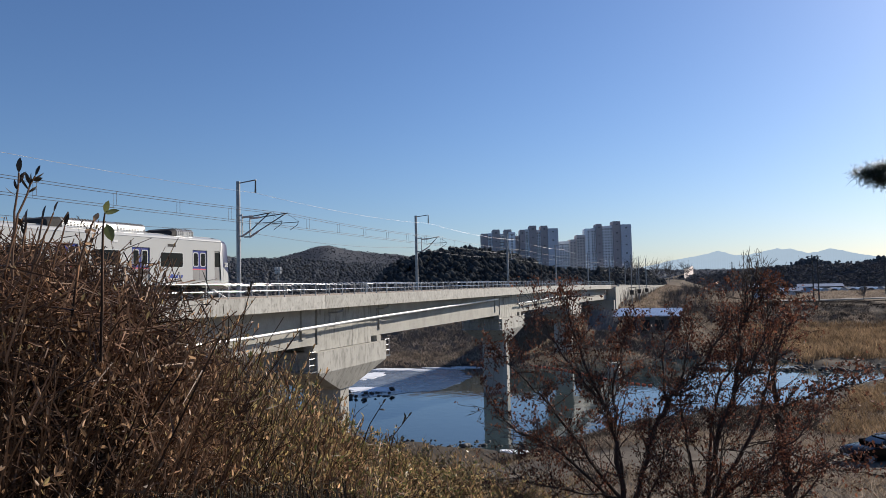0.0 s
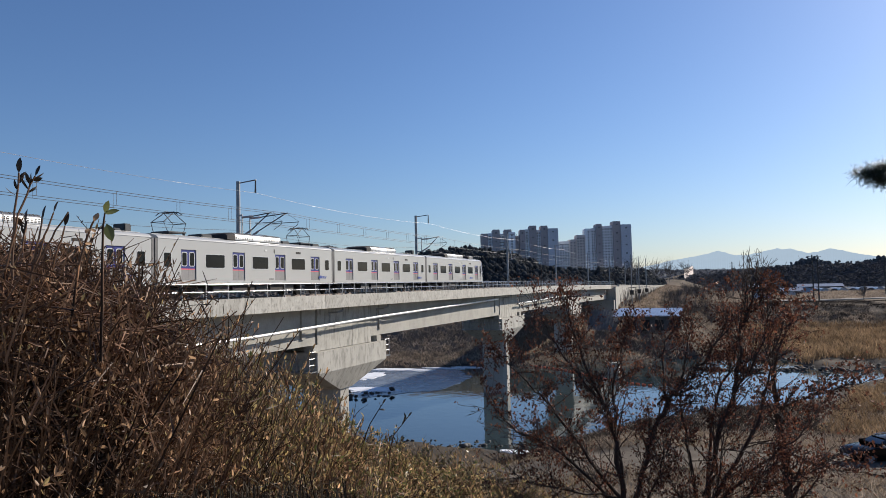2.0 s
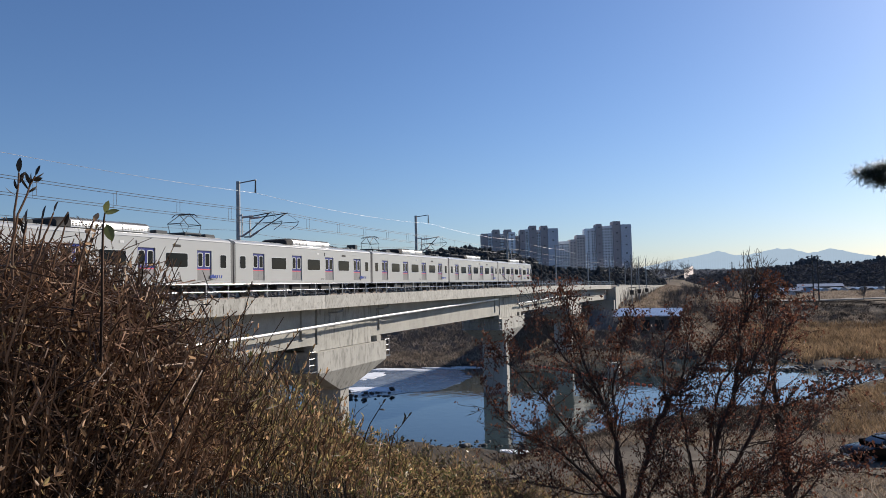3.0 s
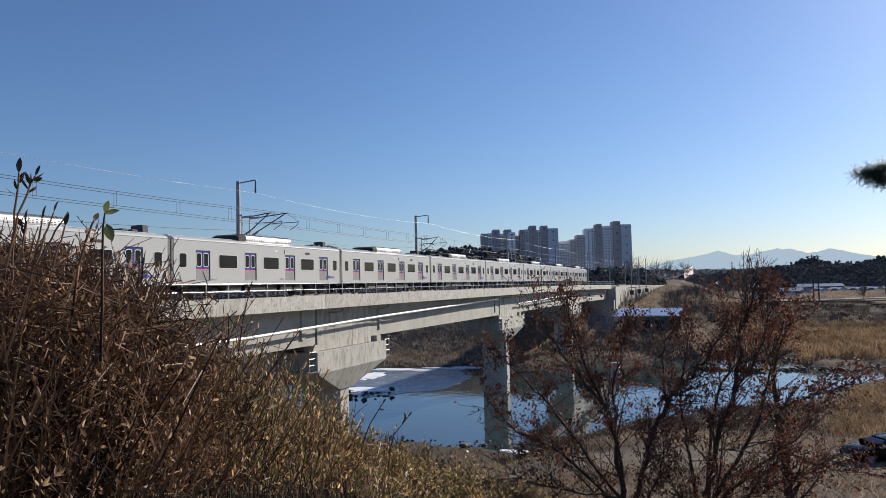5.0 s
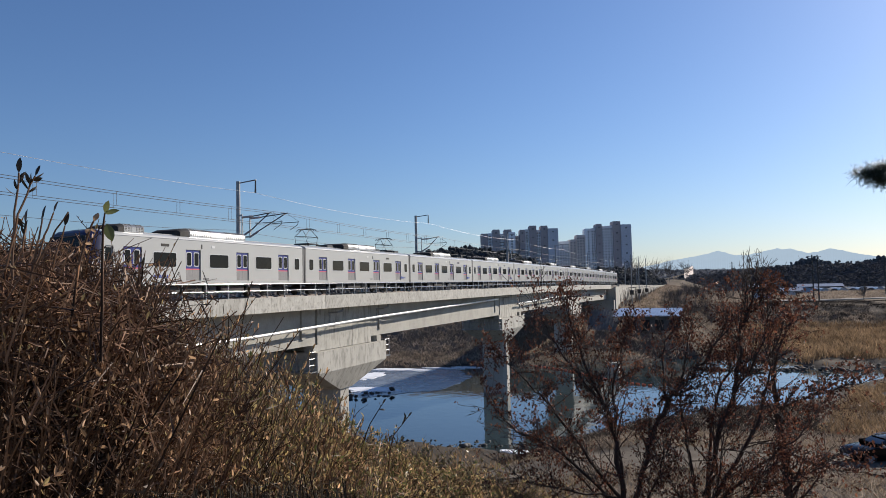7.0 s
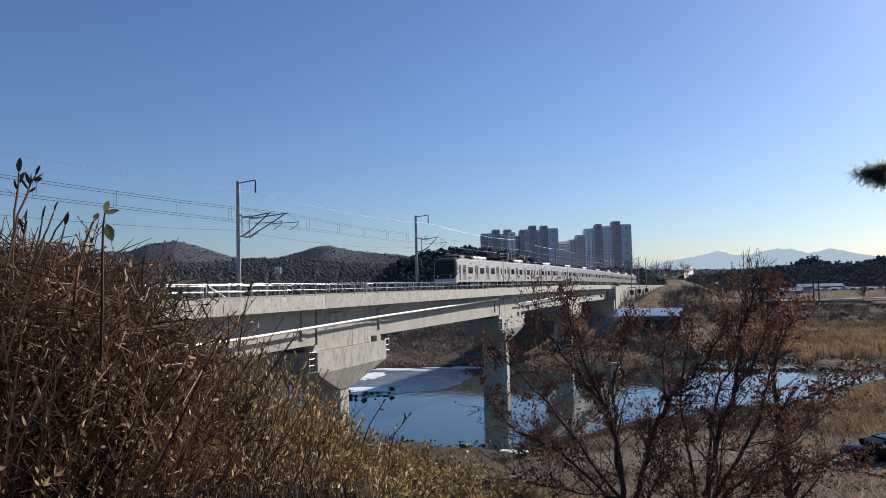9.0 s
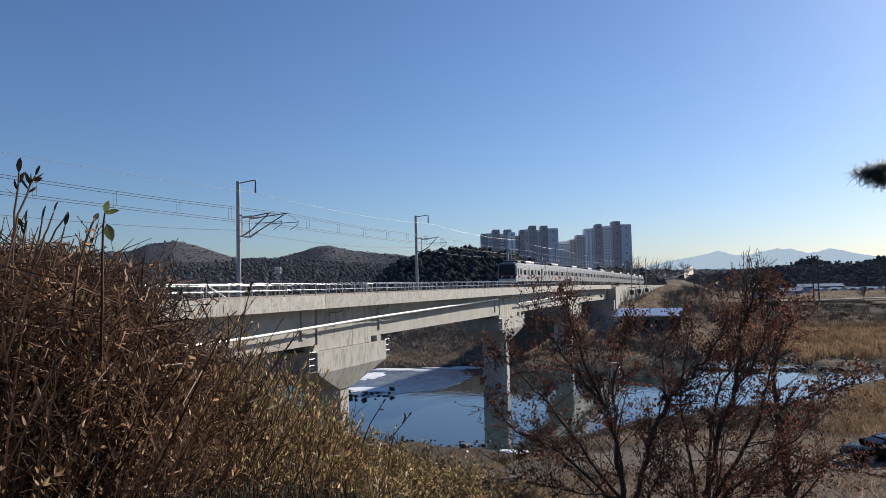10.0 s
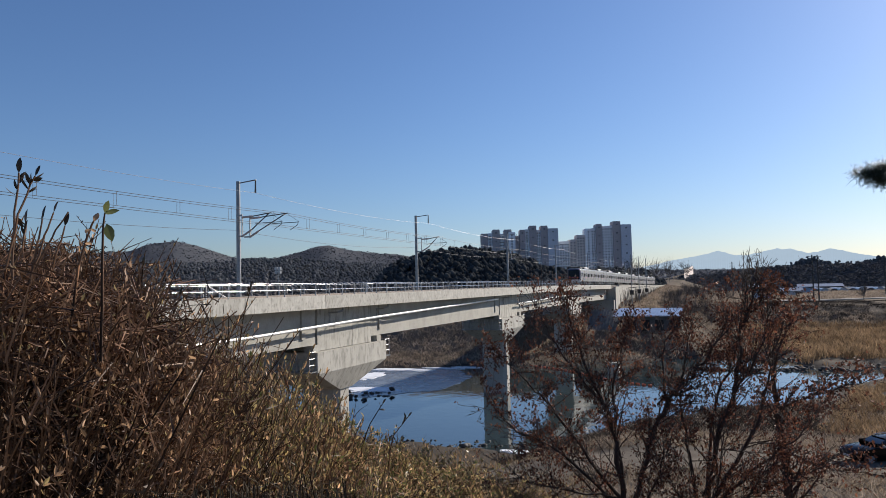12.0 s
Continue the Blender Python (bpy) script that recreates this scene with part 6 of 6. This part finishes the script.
limb_tree("maple_tree", "small multi-stemmed maple with withered red-brown leaves", (-0.86, 6.95, ground_at(-0.86, 6.95) - 0.1), [
    ([(-0.9, 6.94, 13.6), (-1.01, 6.88, 14.62), (-1.14, 6.81, 14.99), (-1.32, 6.77, 15.5), (-1.38, 6.76, 15.9)], 0.028),
    ([(-0.9, 6.94, 13.85), (-1.37, 6.66, 14.61), (-1.64, 6.39, 15.04), (-1.9, 6.22, 15.36)], 0.02),
    ([(-0.9, 6.95, 13.7), (-0.69, 7.07, 14.43), (-0.47, 7.13, 14.91), (-0.13, 7.2, 15.29), (0.04, 7.2, 15.62)], 0.028),
    ([(-0.93, 6.93, 13.8), (-1.45, 6.54, 14.45), (-1.82, 6.24, 14.72), (-2.0, 6.08, 15.0)], 0.017),
    ([(-0.95, 6.94, 14.15), (-1.0, 7.03, 15.02), (-0.84, 7.15, 15.56)], 0.017),
    ([(-1.11, 6.81, 14.89), (-1.45, 6.54, 15.45), (-1.64, 6.5, 15.84)], 0.014),
    ([(-0.52, 7.08, 14.81), (-0.56, 7.28, 15.36), (-0.32, 7.39, 15.62)], 0.013),
    ([(-0.95, 6.93, 13.95), (-1.54, 6.21, 14.22), (-1.77, 5.94, 14.42)], 0.013),
    ([(-0.93, 6.93, 13.65), (-1.3, 6.9, 14.1), (-1.6, 6.9, 14.35)], 0.013), ([(-0.88, 6.95, 13.7), (-0.62, 6.7, 14.2), (-0.5, 6.6, 14.65)], 0.013)], 21, LEAFRED, 18000, 0.025)
limb_tree("maple_tree", "taller maple sapling with withered dark red leaves", (-0.25, 7.45, ground_at(-0.25, 7.45) - 0.1), [
    ([(-0.26, 7.4, 13.6), (-0.08, 7.3, 14.47), (0.08, 7.2, 14.98), (0.16, 7.2, 15.45), (0.27, 7.19, 15.84), (0.3, 7.19, 16.04)], 0.03),
    ([(-0.25, 7.4, 13.75), (0.22, 7.5, 14.5), (0.41, 7.59, 15.09), (0.55, 7.58, 15.6)], 0.024),
    ([(-0.24, 7.4, 13.7), (0.2, 7.3, 14.2), (0.55, 7.18, 14.52), (0.8, 7.15, 14.85)], 0.018),
    ([(-0.27, 7.4, 13.7), (-0.37, 7.29, 14.46), (-0.39, 7.19, 15.02), (-0.27, 7.2, 15.6)], 0.02),
    ([(-0.25, 7.4, 13.65), (0.28, 7.09, 14.09), (0.6, 6.9, 14.3), (0.85, 6.8, 14.5)], 0.015),
    ([(0.06, 7.2, 14.92), (0.37, 7.09, 15.51), (0.37, 7.09, 15.95)], 0.014),
    ([(-0.23, 7.4, 13.9), (-0.07, 7.6, 14.86), (0.1, 7.7, 15.19), (0.02, 7.7, 15.7)], 0.018),
    ([(0.21, 7.2, 15.6), (0.2, 7.17, 15.8), (0.2, 7.1, 15.98)], 0.011),
    ([(0.25, 7.2, 15.7), (0.34, 7.2, 15.8), (0.34, 7.22, 15.95)], 0.011),
    ([(-0.25, 7.4, 13.6), (0.1, 7.0, 14.0), (0.38, 6.8, 14.5)], 0.013), ([(-0.26, 7.4, 13.6), (-0.5, 7.1, 14.1), (-0.66, 7.0, 14.6)], 0.013), ([(-0.25, 7.4, 13.6), (-0.1, 7.2, 14.1), (-0.02, 7.1, 14.7)], 0.013)], 22, LEAFRED, 14500, 0.025)
limb_tree("maple_tree", "slender dark-barked tree with few withered leaves", (0.66, 9.4, ground_at(0.66, 9.4) - 0.1), [
    ([(0.66, 9.4, 13.0), (0.6, 9.25, 14.2), (0.46, 9.0, 15.5)], 0.062), ([(0.55, 9.15, 14.9), (0.62, 8.9, 15.3), (0.75, 8.7, 15.6)], 0.02),
    ([(0.56, 9.15, 14.5), (1.0, 9.0, 14.7), (1.5, 8.8, 14.9)], 0.016), ([(0.58, 9.2, 14.0), (0.9, 8.8, 13.95), (1.3, 8.4, 14.0)], 0.014)], 23, LEAFRED, 3000, 0.036, 13.0, 14.5)


def pine_branch():
    """Tip of a pine bough reaching in from a pine beside the camera."""
    rng = np.random.default_rng(9)
    t = thing("pine_tree", "pine with tufts of long dark green needles", "tree")
    x, y = 2.9, 5.2
    g = ground_at(x, y)
    part("trunk", Build().tube([(x, y, g - 0.1), (x + 0.05, y, 15.5), (x - 0.02, y, 18.4)], [0.09, 0.075, 0.03], 9), BARK, t, smooth=True)
    tufts = []
    b = Build()
    for tip in ((1.04, 5.9, 16.76), (1.15, 5.95, 16.8), (1.17, 5.8, 16.68), (1.12, 5.9, 16.72), (1.35, 5.9, 16.74), (1.5, 5.85, 16.66)):
        b.tube([(x, y, 16.95), (2.0, 5.6, 16.86), (1.45, 5.85, 16.78), tip], [0.022, 0.016, 0.012, 0.006], 6)
        tufts.append(tip)
    part("bough", b, BARK, t, smooth=True)
    n = 2700
    c = np.array(tufts)[rng.integers(0, len(tufts), n)] + rng.normal(0, 0.02, (n, 3)) * np.array([2.2, 1, 0.8])
    d = unit(rng.normal(0, 1, (n, 3)) + np.array([-0.45, 0, 0.1]))
    ln = rng.uniform(0.05, 0.095, n)
    p = np.stack([c, c + d * ln[:, None] * 0.5, c + d * ln[:, None] + np.array([0, 0, -0.006])], 1)
    v, f = tubes(p, np.full(n, 0.0013), np.full(n, 0.0007))
    tagged(array_mesh("foliage", v, f, NEEDLE, t), kind="stuff")


pine_branch()


def tufts(name, label, category, xs, ys, blades, height, width, material, seed, spread=0.35, lean=0.25, lift=0.0, where=None):
    """Stuff: tufts of pointed blades over a stretch of ground."""
    rng = np.random.default_rng(seed)
    z = land_height(xs, ys)
    ok = z > 0.12
    if where is not None:
        ok &= where(xs, ys, z)
    xs, ys, z = xs[ok], ys[ok], z[ok]
    n = len(xs)
    a = np.stack([np.repeat(xs, blades) + rng.normal(0, spread, n * blades), np.repeat(ys, blades) + rng.normal(0, spread, n * blades), np.repeat(z, blades) - 0.08 + lift], -1)
    h = height * rng.uniform(0.5, 1.2, n * blades)
    d = rng.normal(0, lean, (n * blades, 3))
    d[:, 2] = 1
    side = rng.normal(0, 1, (n * blades, 3)) * np.array([1, 1, 0.15])
    side = unit(side)
    w = width * rng.uniform(0.6, 1.3, (n * blades, 1))
    mid = a + d * (h * 0.55)[:, None]
    tip = a + d * h[:, None] + d * np.array([1, 1, 0]) * (h * 0.4)[:, None]
    v = np.stack([a - side * w * 0.5, a + side * w * 0.5, mid + side * w * 0.7, tip, mid - side * w * 0.7], 1).reshape(-1, 3)
    f = np.arange(len(a))[:, None] * 5 + np.arange(5)[None]
    ob = array_mesh(name, v, f, material)
    return tagged(ob, label, category, kind="stuff")


def scatter(n, x0, x1, y0, y1, seed):
    rng = np.random.default_rng(seed)
    return rng.uniform(x0, x1, n), rng.uniform(y0, y1, n)


tufts("reed_bed", "tall dry golden reeds beside the river", "reeds", *scatter(9000, 8, 60, 78, 150, 31), 8, 1.0, 0.045, REED, 31,
      where=lambda x, y, z: (z < 2.6) & (np.sin(x * 0.5 + y * 0.3) + np.sin(y * 0.44 - x * 0.2) > -1.1) & (y < np.interp(x, SHORE_X, SHORE_NEAR) - 7.0) & (y > 80 + 6 * np.sin(x * 0.35)) & (x > 12.5 + 0.25 * (y - 95)))
tufts("reed_bed", "broad flats of dry golden reeds beyond the river", "reeds", *scatter(17000, 6, 120, 138, 232, 32), 6, 1.9, 0.07, REED, 32,
      where=lambda x, y, z: (z < 2.2) & (np.sin(x * 0.11 + y * 0.23) + np.sin(y * 0.31 - x * 0.05) > -0.35))
tufts("bank_scrub", "brown dead scrub on the far river bank", "scrub", *scatter(15000, -95, 10, 112, 205, 33), 6, 0.75, 0.07, SCRUB, 33, spread=0.5, lean=0.5)
tufts("bank_scrub", "dark brushwood on the bank below the farm road", "scrub", *scatter(7000, -18, 130, 215, 264, 34), 6, 1.1, 0.08, SCRUB, 34, where=lambda x, y, z: (z > 1.0) & (y < 243))
tufts("bank_scrub", "low dark weeds on the steep bank under the farm road", "scrub", *scatter(9000, -18, 130, 234, 262, 41), 6, 0.42, 0.12, DARKSCRUB, 41, spread=0.6, lean=0.5, where=lambda x, y, z: (z > 1.0) & (np.sin(x * 0.9 + y * 0.4) + np.sin(y * 0.8 - x * 0.35) + np.sin(x * 0.23) > -0.9))
tufts("embankment_grass", "dry straw grass on the railway embankment", "grass", *scatter(7000, -27, 12, 203, 420, 35), 6, 1.1, 0.07, SCRUB, 35)
tufts("bank_grass", "dry trampled grass and litter on the near bank", "grass", *scatter(6500, -30, 30, 9, 66, 36), 8, 0.42, 0.02, GRASS, 36, where=lambda x, y, z: np.abs(y - 49.0 - 0.2 * x) > 2.6)
tufts("terrace_scrub", "brown dead weeds on the river terrace", "scrub", *scatter(15000, -14, 34, 9, 99, 39), 7, 0.6, 0.022, SCRUB, 39, spread=0.3, lean=0.45, where=lambda x, y, z: np.abs(y - 49.0 - 0.2 * x) > 3.0)
tufts("shore_weeds", "low dark dead weeds between the track and the water", "weeds", *scatter(11000, -16, 9, 53, 98, 42), 7, 0.5, 0.05, DARKSCRUB, 42, spread=0.5, lean=0.6, where=lambda x, y, z: (z < 3.5) & (np.sin(x * 0.8 + y * 0.3) + np.sin(y * 0.5 - x * 0.4) > -1.2))
tufts("field_scrub", "brown stubble and weeds on the fields beyond the bank", "scrub", *scatter(9000, -20, 150, 262, 470, 40), 6, 0.9, 0.10, SCRUB, 40, spread=0.6, where=lambda x, y, z: y > np.interp(x, [14, 30, 48, 75, 120], [262, 268, 280, 298, 330]) + 7)
tufts("hillside_grass", "matted dry grass on the hillside by the hedge", "grass", *scatter(5500, -5, 5, 2.6, 13, 37), 9, 0.24, 0.007, GRASS, 37, spread=0.09, lean=0.5)
tufts("hillside_scrub", "brown twiggy undergrowth on the slope below the trees", "scrub", *scatter(4200, -6, 12, 6.5, 30, 38), 8, 0.5, 0.012, SCRUB, 38, spread=0.2, lean=0.5)


def rocks():
    rng = np.random.default_rng(44)
    pos, size = [], []
    for n, fx, fy, s in ((220, lambda u: -60 + 78 * u, SHORE_NEAR, 0.45), (160, lambda u: 4 + 26 * u, SHORE_FAR, 0.6), (60, lambda u: -58 + 12 * u, None, 0.5)):
        for k in range(n):
            x = fx(rng.uniform())
            y = (np.interp(x, SHORE_X, fy) + rng.normal(0, 1.6)) if fy else 92 + 3 * rng.normal() + 0.25 * (x + 52)
            pos.append((x, y, 0.0))
            size.append(s * rng.uniform(0.3, 1.3))
    for k in range(130):
        x = rng.uniform(3, 20)
        y = np.interp(x, SHORE_X, SHORE_NEAR) + rng.uniform(0, 14)
        pos.append((x, y, -0.05))
        size.append(rng.uniform(0.15, 0.5))
    for k in range(150):
        x = rng.uniform(-4, 13)
        pos.append((x, 134.5 + 0.12 * x + rng.normal(0, 0.9), -0.02))
        size.append(rng.uniform(0.25, 0.7))
    for k in range(900):
        x = rng.uniform(-14, 14)
        y = np.interp(x, SHORE_X, SHORE_NEAR) - abs(rng.normal(0, 7.0))
        pos.append((x, y, ground_at(x, y) - 0.02))
        size.append(rng.uniform(0.08, 0.3))
    ob = blobs("river_rocks", np.array(pos), np.array(size), 0.6, ROCK, None, 2, 45)
    tagged(ob, "dark wet rocks and cobbles along the river's edge", "rocks", kind="stuff")


rocks()


def bare_tree(x, y, h, seed, r=0.12):
    rng = np.random.default_rng(seed)
    t = thing("bare_tree", "leafless grey-brown tree with fine spreading twigs", "tree", "bare trees")
    out, tips = [], []
    g = ground_at(x, y)
    grow((x, y, g - 0.2), (0.05, 0, 1), h * 0.55, r, 0, rng, out, [], wild=0.08)
    top = out[0][0]
    for k in range(9):
        a = top[int(len(top) * rng.uniform(0.4, 0.98))]
        w = Vector((rng.normal(0, 0.6), rng.normal(0, 0.6), 1.0))
        n = 5
        pts = [a]
        for q in range(n):
            w = (w + Vector(rng.normal(0, 0.2, 3))).normalized()
            pts.append(pts[-1] + w * h * 0.5 / n)
        out.append((pts, r * 0.5, r * 0.15))
        for c in range(9):
            s = pts[rng.integers(1, n)]
            w2 = (w + Vector(rng.normal(0, 0.7, 3))).normalized()
            out.append(([s, s + w2 * h * 0.1, s + (w2 + Vector((0, 0, 0.4))) * h * 0.2], r * 0.28, r * 0.12))
    b = Build()
    for pts, r0, r1 in out:
        b.tube(pts, [r0 + (r1 - r0) * k / (len(pts) - 1) for k in range(len(pts))], 4)
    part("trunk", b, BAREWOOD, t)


for _k, (_x, _y, _h) in enumerate(((-36, 330, 15), (-40, 350, 17), (-46, 320, 14), (-33, 420, 15), (-14, 240, 8), (-11, 222, 9), (-8, 250, 9), (-12, 262, 8), (-5, 236, 7), (-16, 228, 7), (-24, 560, 16), (45, 275, 6), (52, 252, 7), (74, 290, 6), (95, 300, 7), (-70, 78, 7), (-75, 85, 8), (-80, 76, 8), (-66, 90, 6), (-30, 470, 15), (-38, 440, 17), (-45, 462, 15), (-22, 520, 14), (-34, 505, 16), (-41, 400, 14), (-13, 216, 6), (-9, 230, 6), (-6, 246, 7), (-3, 258, 6), (-14, 252, 6), (-10, 272, 7), (-5, 284, 7), (-15, 290, 6), (-1, 240, 5), (-8, 300, 7), (-17, 262, 5), (-12, 310, 7), (2, 262, 6), (-3, 222, 5))):
    bare_tree(_x, _y, _h, 300 + _k, 0.2)

# a pale wheel-worn track over the terrace, draped on the ground
_tx = np.linspace(-16, 24, 81)
_ty = np.linspace(-3.4, 3.4, 12)
_A, _B = np.meshgrid(_tx, _ty)
_B = _B * (1 + 0.18 * np.sin(_A * 0.9) + 0.1 * np.sin(_A * 2.3)) + 49.0 + 0.2 * _A
_Z = land_height(_A, _B) + np.array([0.28 * float(smooth_step(4, 30, np.hypot(a, b))) * (noise.noise((a * 0.22, b * 0.22, 3.1)) + 0.5 * noise.noise((a * 0.7, b * 0.7, 8.0))) for a, b in zip(_A.ravel(), _B.ravel())]).reshape(_A.shape) + 0.05
_i = np.arange(_A.size).reshape(_A.shape)
DIRT = surface("packed_dirt", (0.17, 0.146, 0.118), (0.105, 0.09, 0.073), 0.95, scale=0.5, fine=5, bump=0.7, dist=0.05, stretch=(0.4, 1.5, 1), c=(0.1, 0.084, 0.066), c_amount=0.7, spec=0.05)
tagged(array_mesh("road", np.stack([_A, _B, _Z], -1).reshape(-1, 3), np.stack([_i[:-1, :-1], _i[:-1, 1:], _i[1:, 1:], _i[1:, :-1]], -1).reshape(-1, 4), DIRT, smooth=True), "pale wheel-worn dirt track over the river terrace", "dirt track", kind="structure")

# ---- the parked car ----
def suv(at):
    car = thing("parked_car", "black estate car parked on the river terrace", "car", at=at)
    L, W, H = 4.75, 1.86, 1.5

    def ring(x, half, zs):
        z0, z1, zt, ht = zs
        prof = [(-half * 0.92, z0), (half * 0.92, z0), (half, z0 + 0.22), (half * 0.985, z1), (ht, zt), (-ht, zt), (-half * 0.985, z1), (-half, z0 + 0.22)]
        return [(x, a, z) for a, z in prof]
    h = W / 2
    low = [(-2.37, 0.72, (0.36, 0.62, 0.66, 0.6)), (-2.2, 0.86, (0.26, 0.78, 0.84, 0.72)), (-1.5, h, (0.22, 0.92, 0.97, 0.80)), (-0.9, h, (0.22, 0.97, 1.02, 0.82)), (0.4, h, (0.22, 0.98, 1.03, 0.82)), (1.6, h, (0.22, 1.0, 1.06, 0.80)), (2.2, 0.88, (0.28, 0.98, 1.04, 0.74)), (2.38, 0.78, (0.42, 0.85, 0.9, 0.66))]
    part("body", Build().loft([ring(*r) for r in low]), CARPAINT, car, smooth=True)
    top = [(-0.95, 0.80, (1.0, 1.01, 1.02, 0.78)), (-0.2, 0.80, (1.0, 1.2, 1.44, 0.60)), (0.4, 0.80, (1.0, 1.22, 1.50, 0.60)), (1.2, 0.79, (1.0, 1.2, 1.47, 0.58)), (1.75, 0.78, (1.0, 1.15, 1.36, 0.56)), (2.25, 0.74, (1.0, 1.01, 1.03, 0.70))]
    part("greenhouse", Build().loft([ring(*r) for r in top]), CARGLASS, car, "tinted windows", smooth=True)
    part("roof", Build().loft([[(x, -w, z), (x, w, z), (x, w * 0.85, z + 0.035), (x, -w * 0.85, z + 0.035)] for x, w, z in ((-0.25, 0.58, 1.435), (0.4, 0.6, 1.5), (1.2, 0.58, 1.47), (1.75, 0.56, 1.36))]), CARPAINT, car, smooth=True)
    for s in (-1, 1):
        part("pillar", Build().tube([(0.35, s * 0.80, 1.0), (0.42, s * 0.61, 1.5)], 0.035, 5), CARPAINT, car)
        part("roof_rail", Build().tube([(-0.1, s * 0.56, 1.5), (0.4, s * 0.58, 1.56), (1.2, s * 0.56, 1.53), (1.6, s * 0.54, 1.44)], 0.02, 6), STAINLESS, car)
        part("mirror", Build().soft_box(-0.75, -0.55, min(s * 0.92, s * 1.08), max(s * 0.92, s * 1.08), 1.0, 1.15, 0.04), GALV, car)
        part("headlight", Build().soft_box(-2.3, -2.05, min(s * 0.5, s * 0.8), max(s * 0.5, s * 0.8), 0.68, 0.80, 0.04), LAMPGLASS, car)
        part("window_trim", Build().tube([(-0.8, s * 0.86, 1.02), (1.5, s * 0.86, 1.05), (1.85, s * 0.78, 1.2)], 0.015, 5), STAINLESS, car)
        for x in (-1.45, 1.4):
            w = part("wheel", Build().disc((x, s * 0.8, 0.34), (0, 1, 0), 0.34, 0.24, 24), TYRE, car, smooth=True)
            part("rim", Build().disc((x, s * 0.86, 0.34), (0, 1, 0), 0.22, 0.14, 16), GALV, w)
    part("grille", Build().soft_box(-2.42, -2.25, -0.5, 0.5, 0.48, 0.68, 0.03), UNDER, car)
    part("number_plate", Build().box(-2.44, -2.41, -0.26, 0.26, 0.42, 0.53), LAMPGLASS, car)


_cx, _cy = 8.95, 51.2
suv(pose(_cx, _cy, ground_at(_cx, _cy) - 0.02, 0, 0, 28))


def motions():
    for k, car in enumerate(TRAIN):
        rows = []
        for i in range(25):
            t = i * 0.5
            y = NOSE + SPEED * t - 20.12 + 10 - 20 * k + float(np.interp(t, [0, 1, 2, 3, 6, 7, 9.5, 12], [0.15, -0.3, -0.5, -0.53, -0.2, -0.05, 0.0, 1.6]))
            a, b = rail_height(y - 7), rail_height(y + 7)
            pitch = math.degrees(math.atan2(b - a, 14))
            turn = 180 if k == len(TRAIN) - 1 else 0
            rows.append((t, pose(TRACK_X, y, (a + b) / 2, -pitch if turn else pitch, 0, turn)))
        walk(car, rows)


motions()
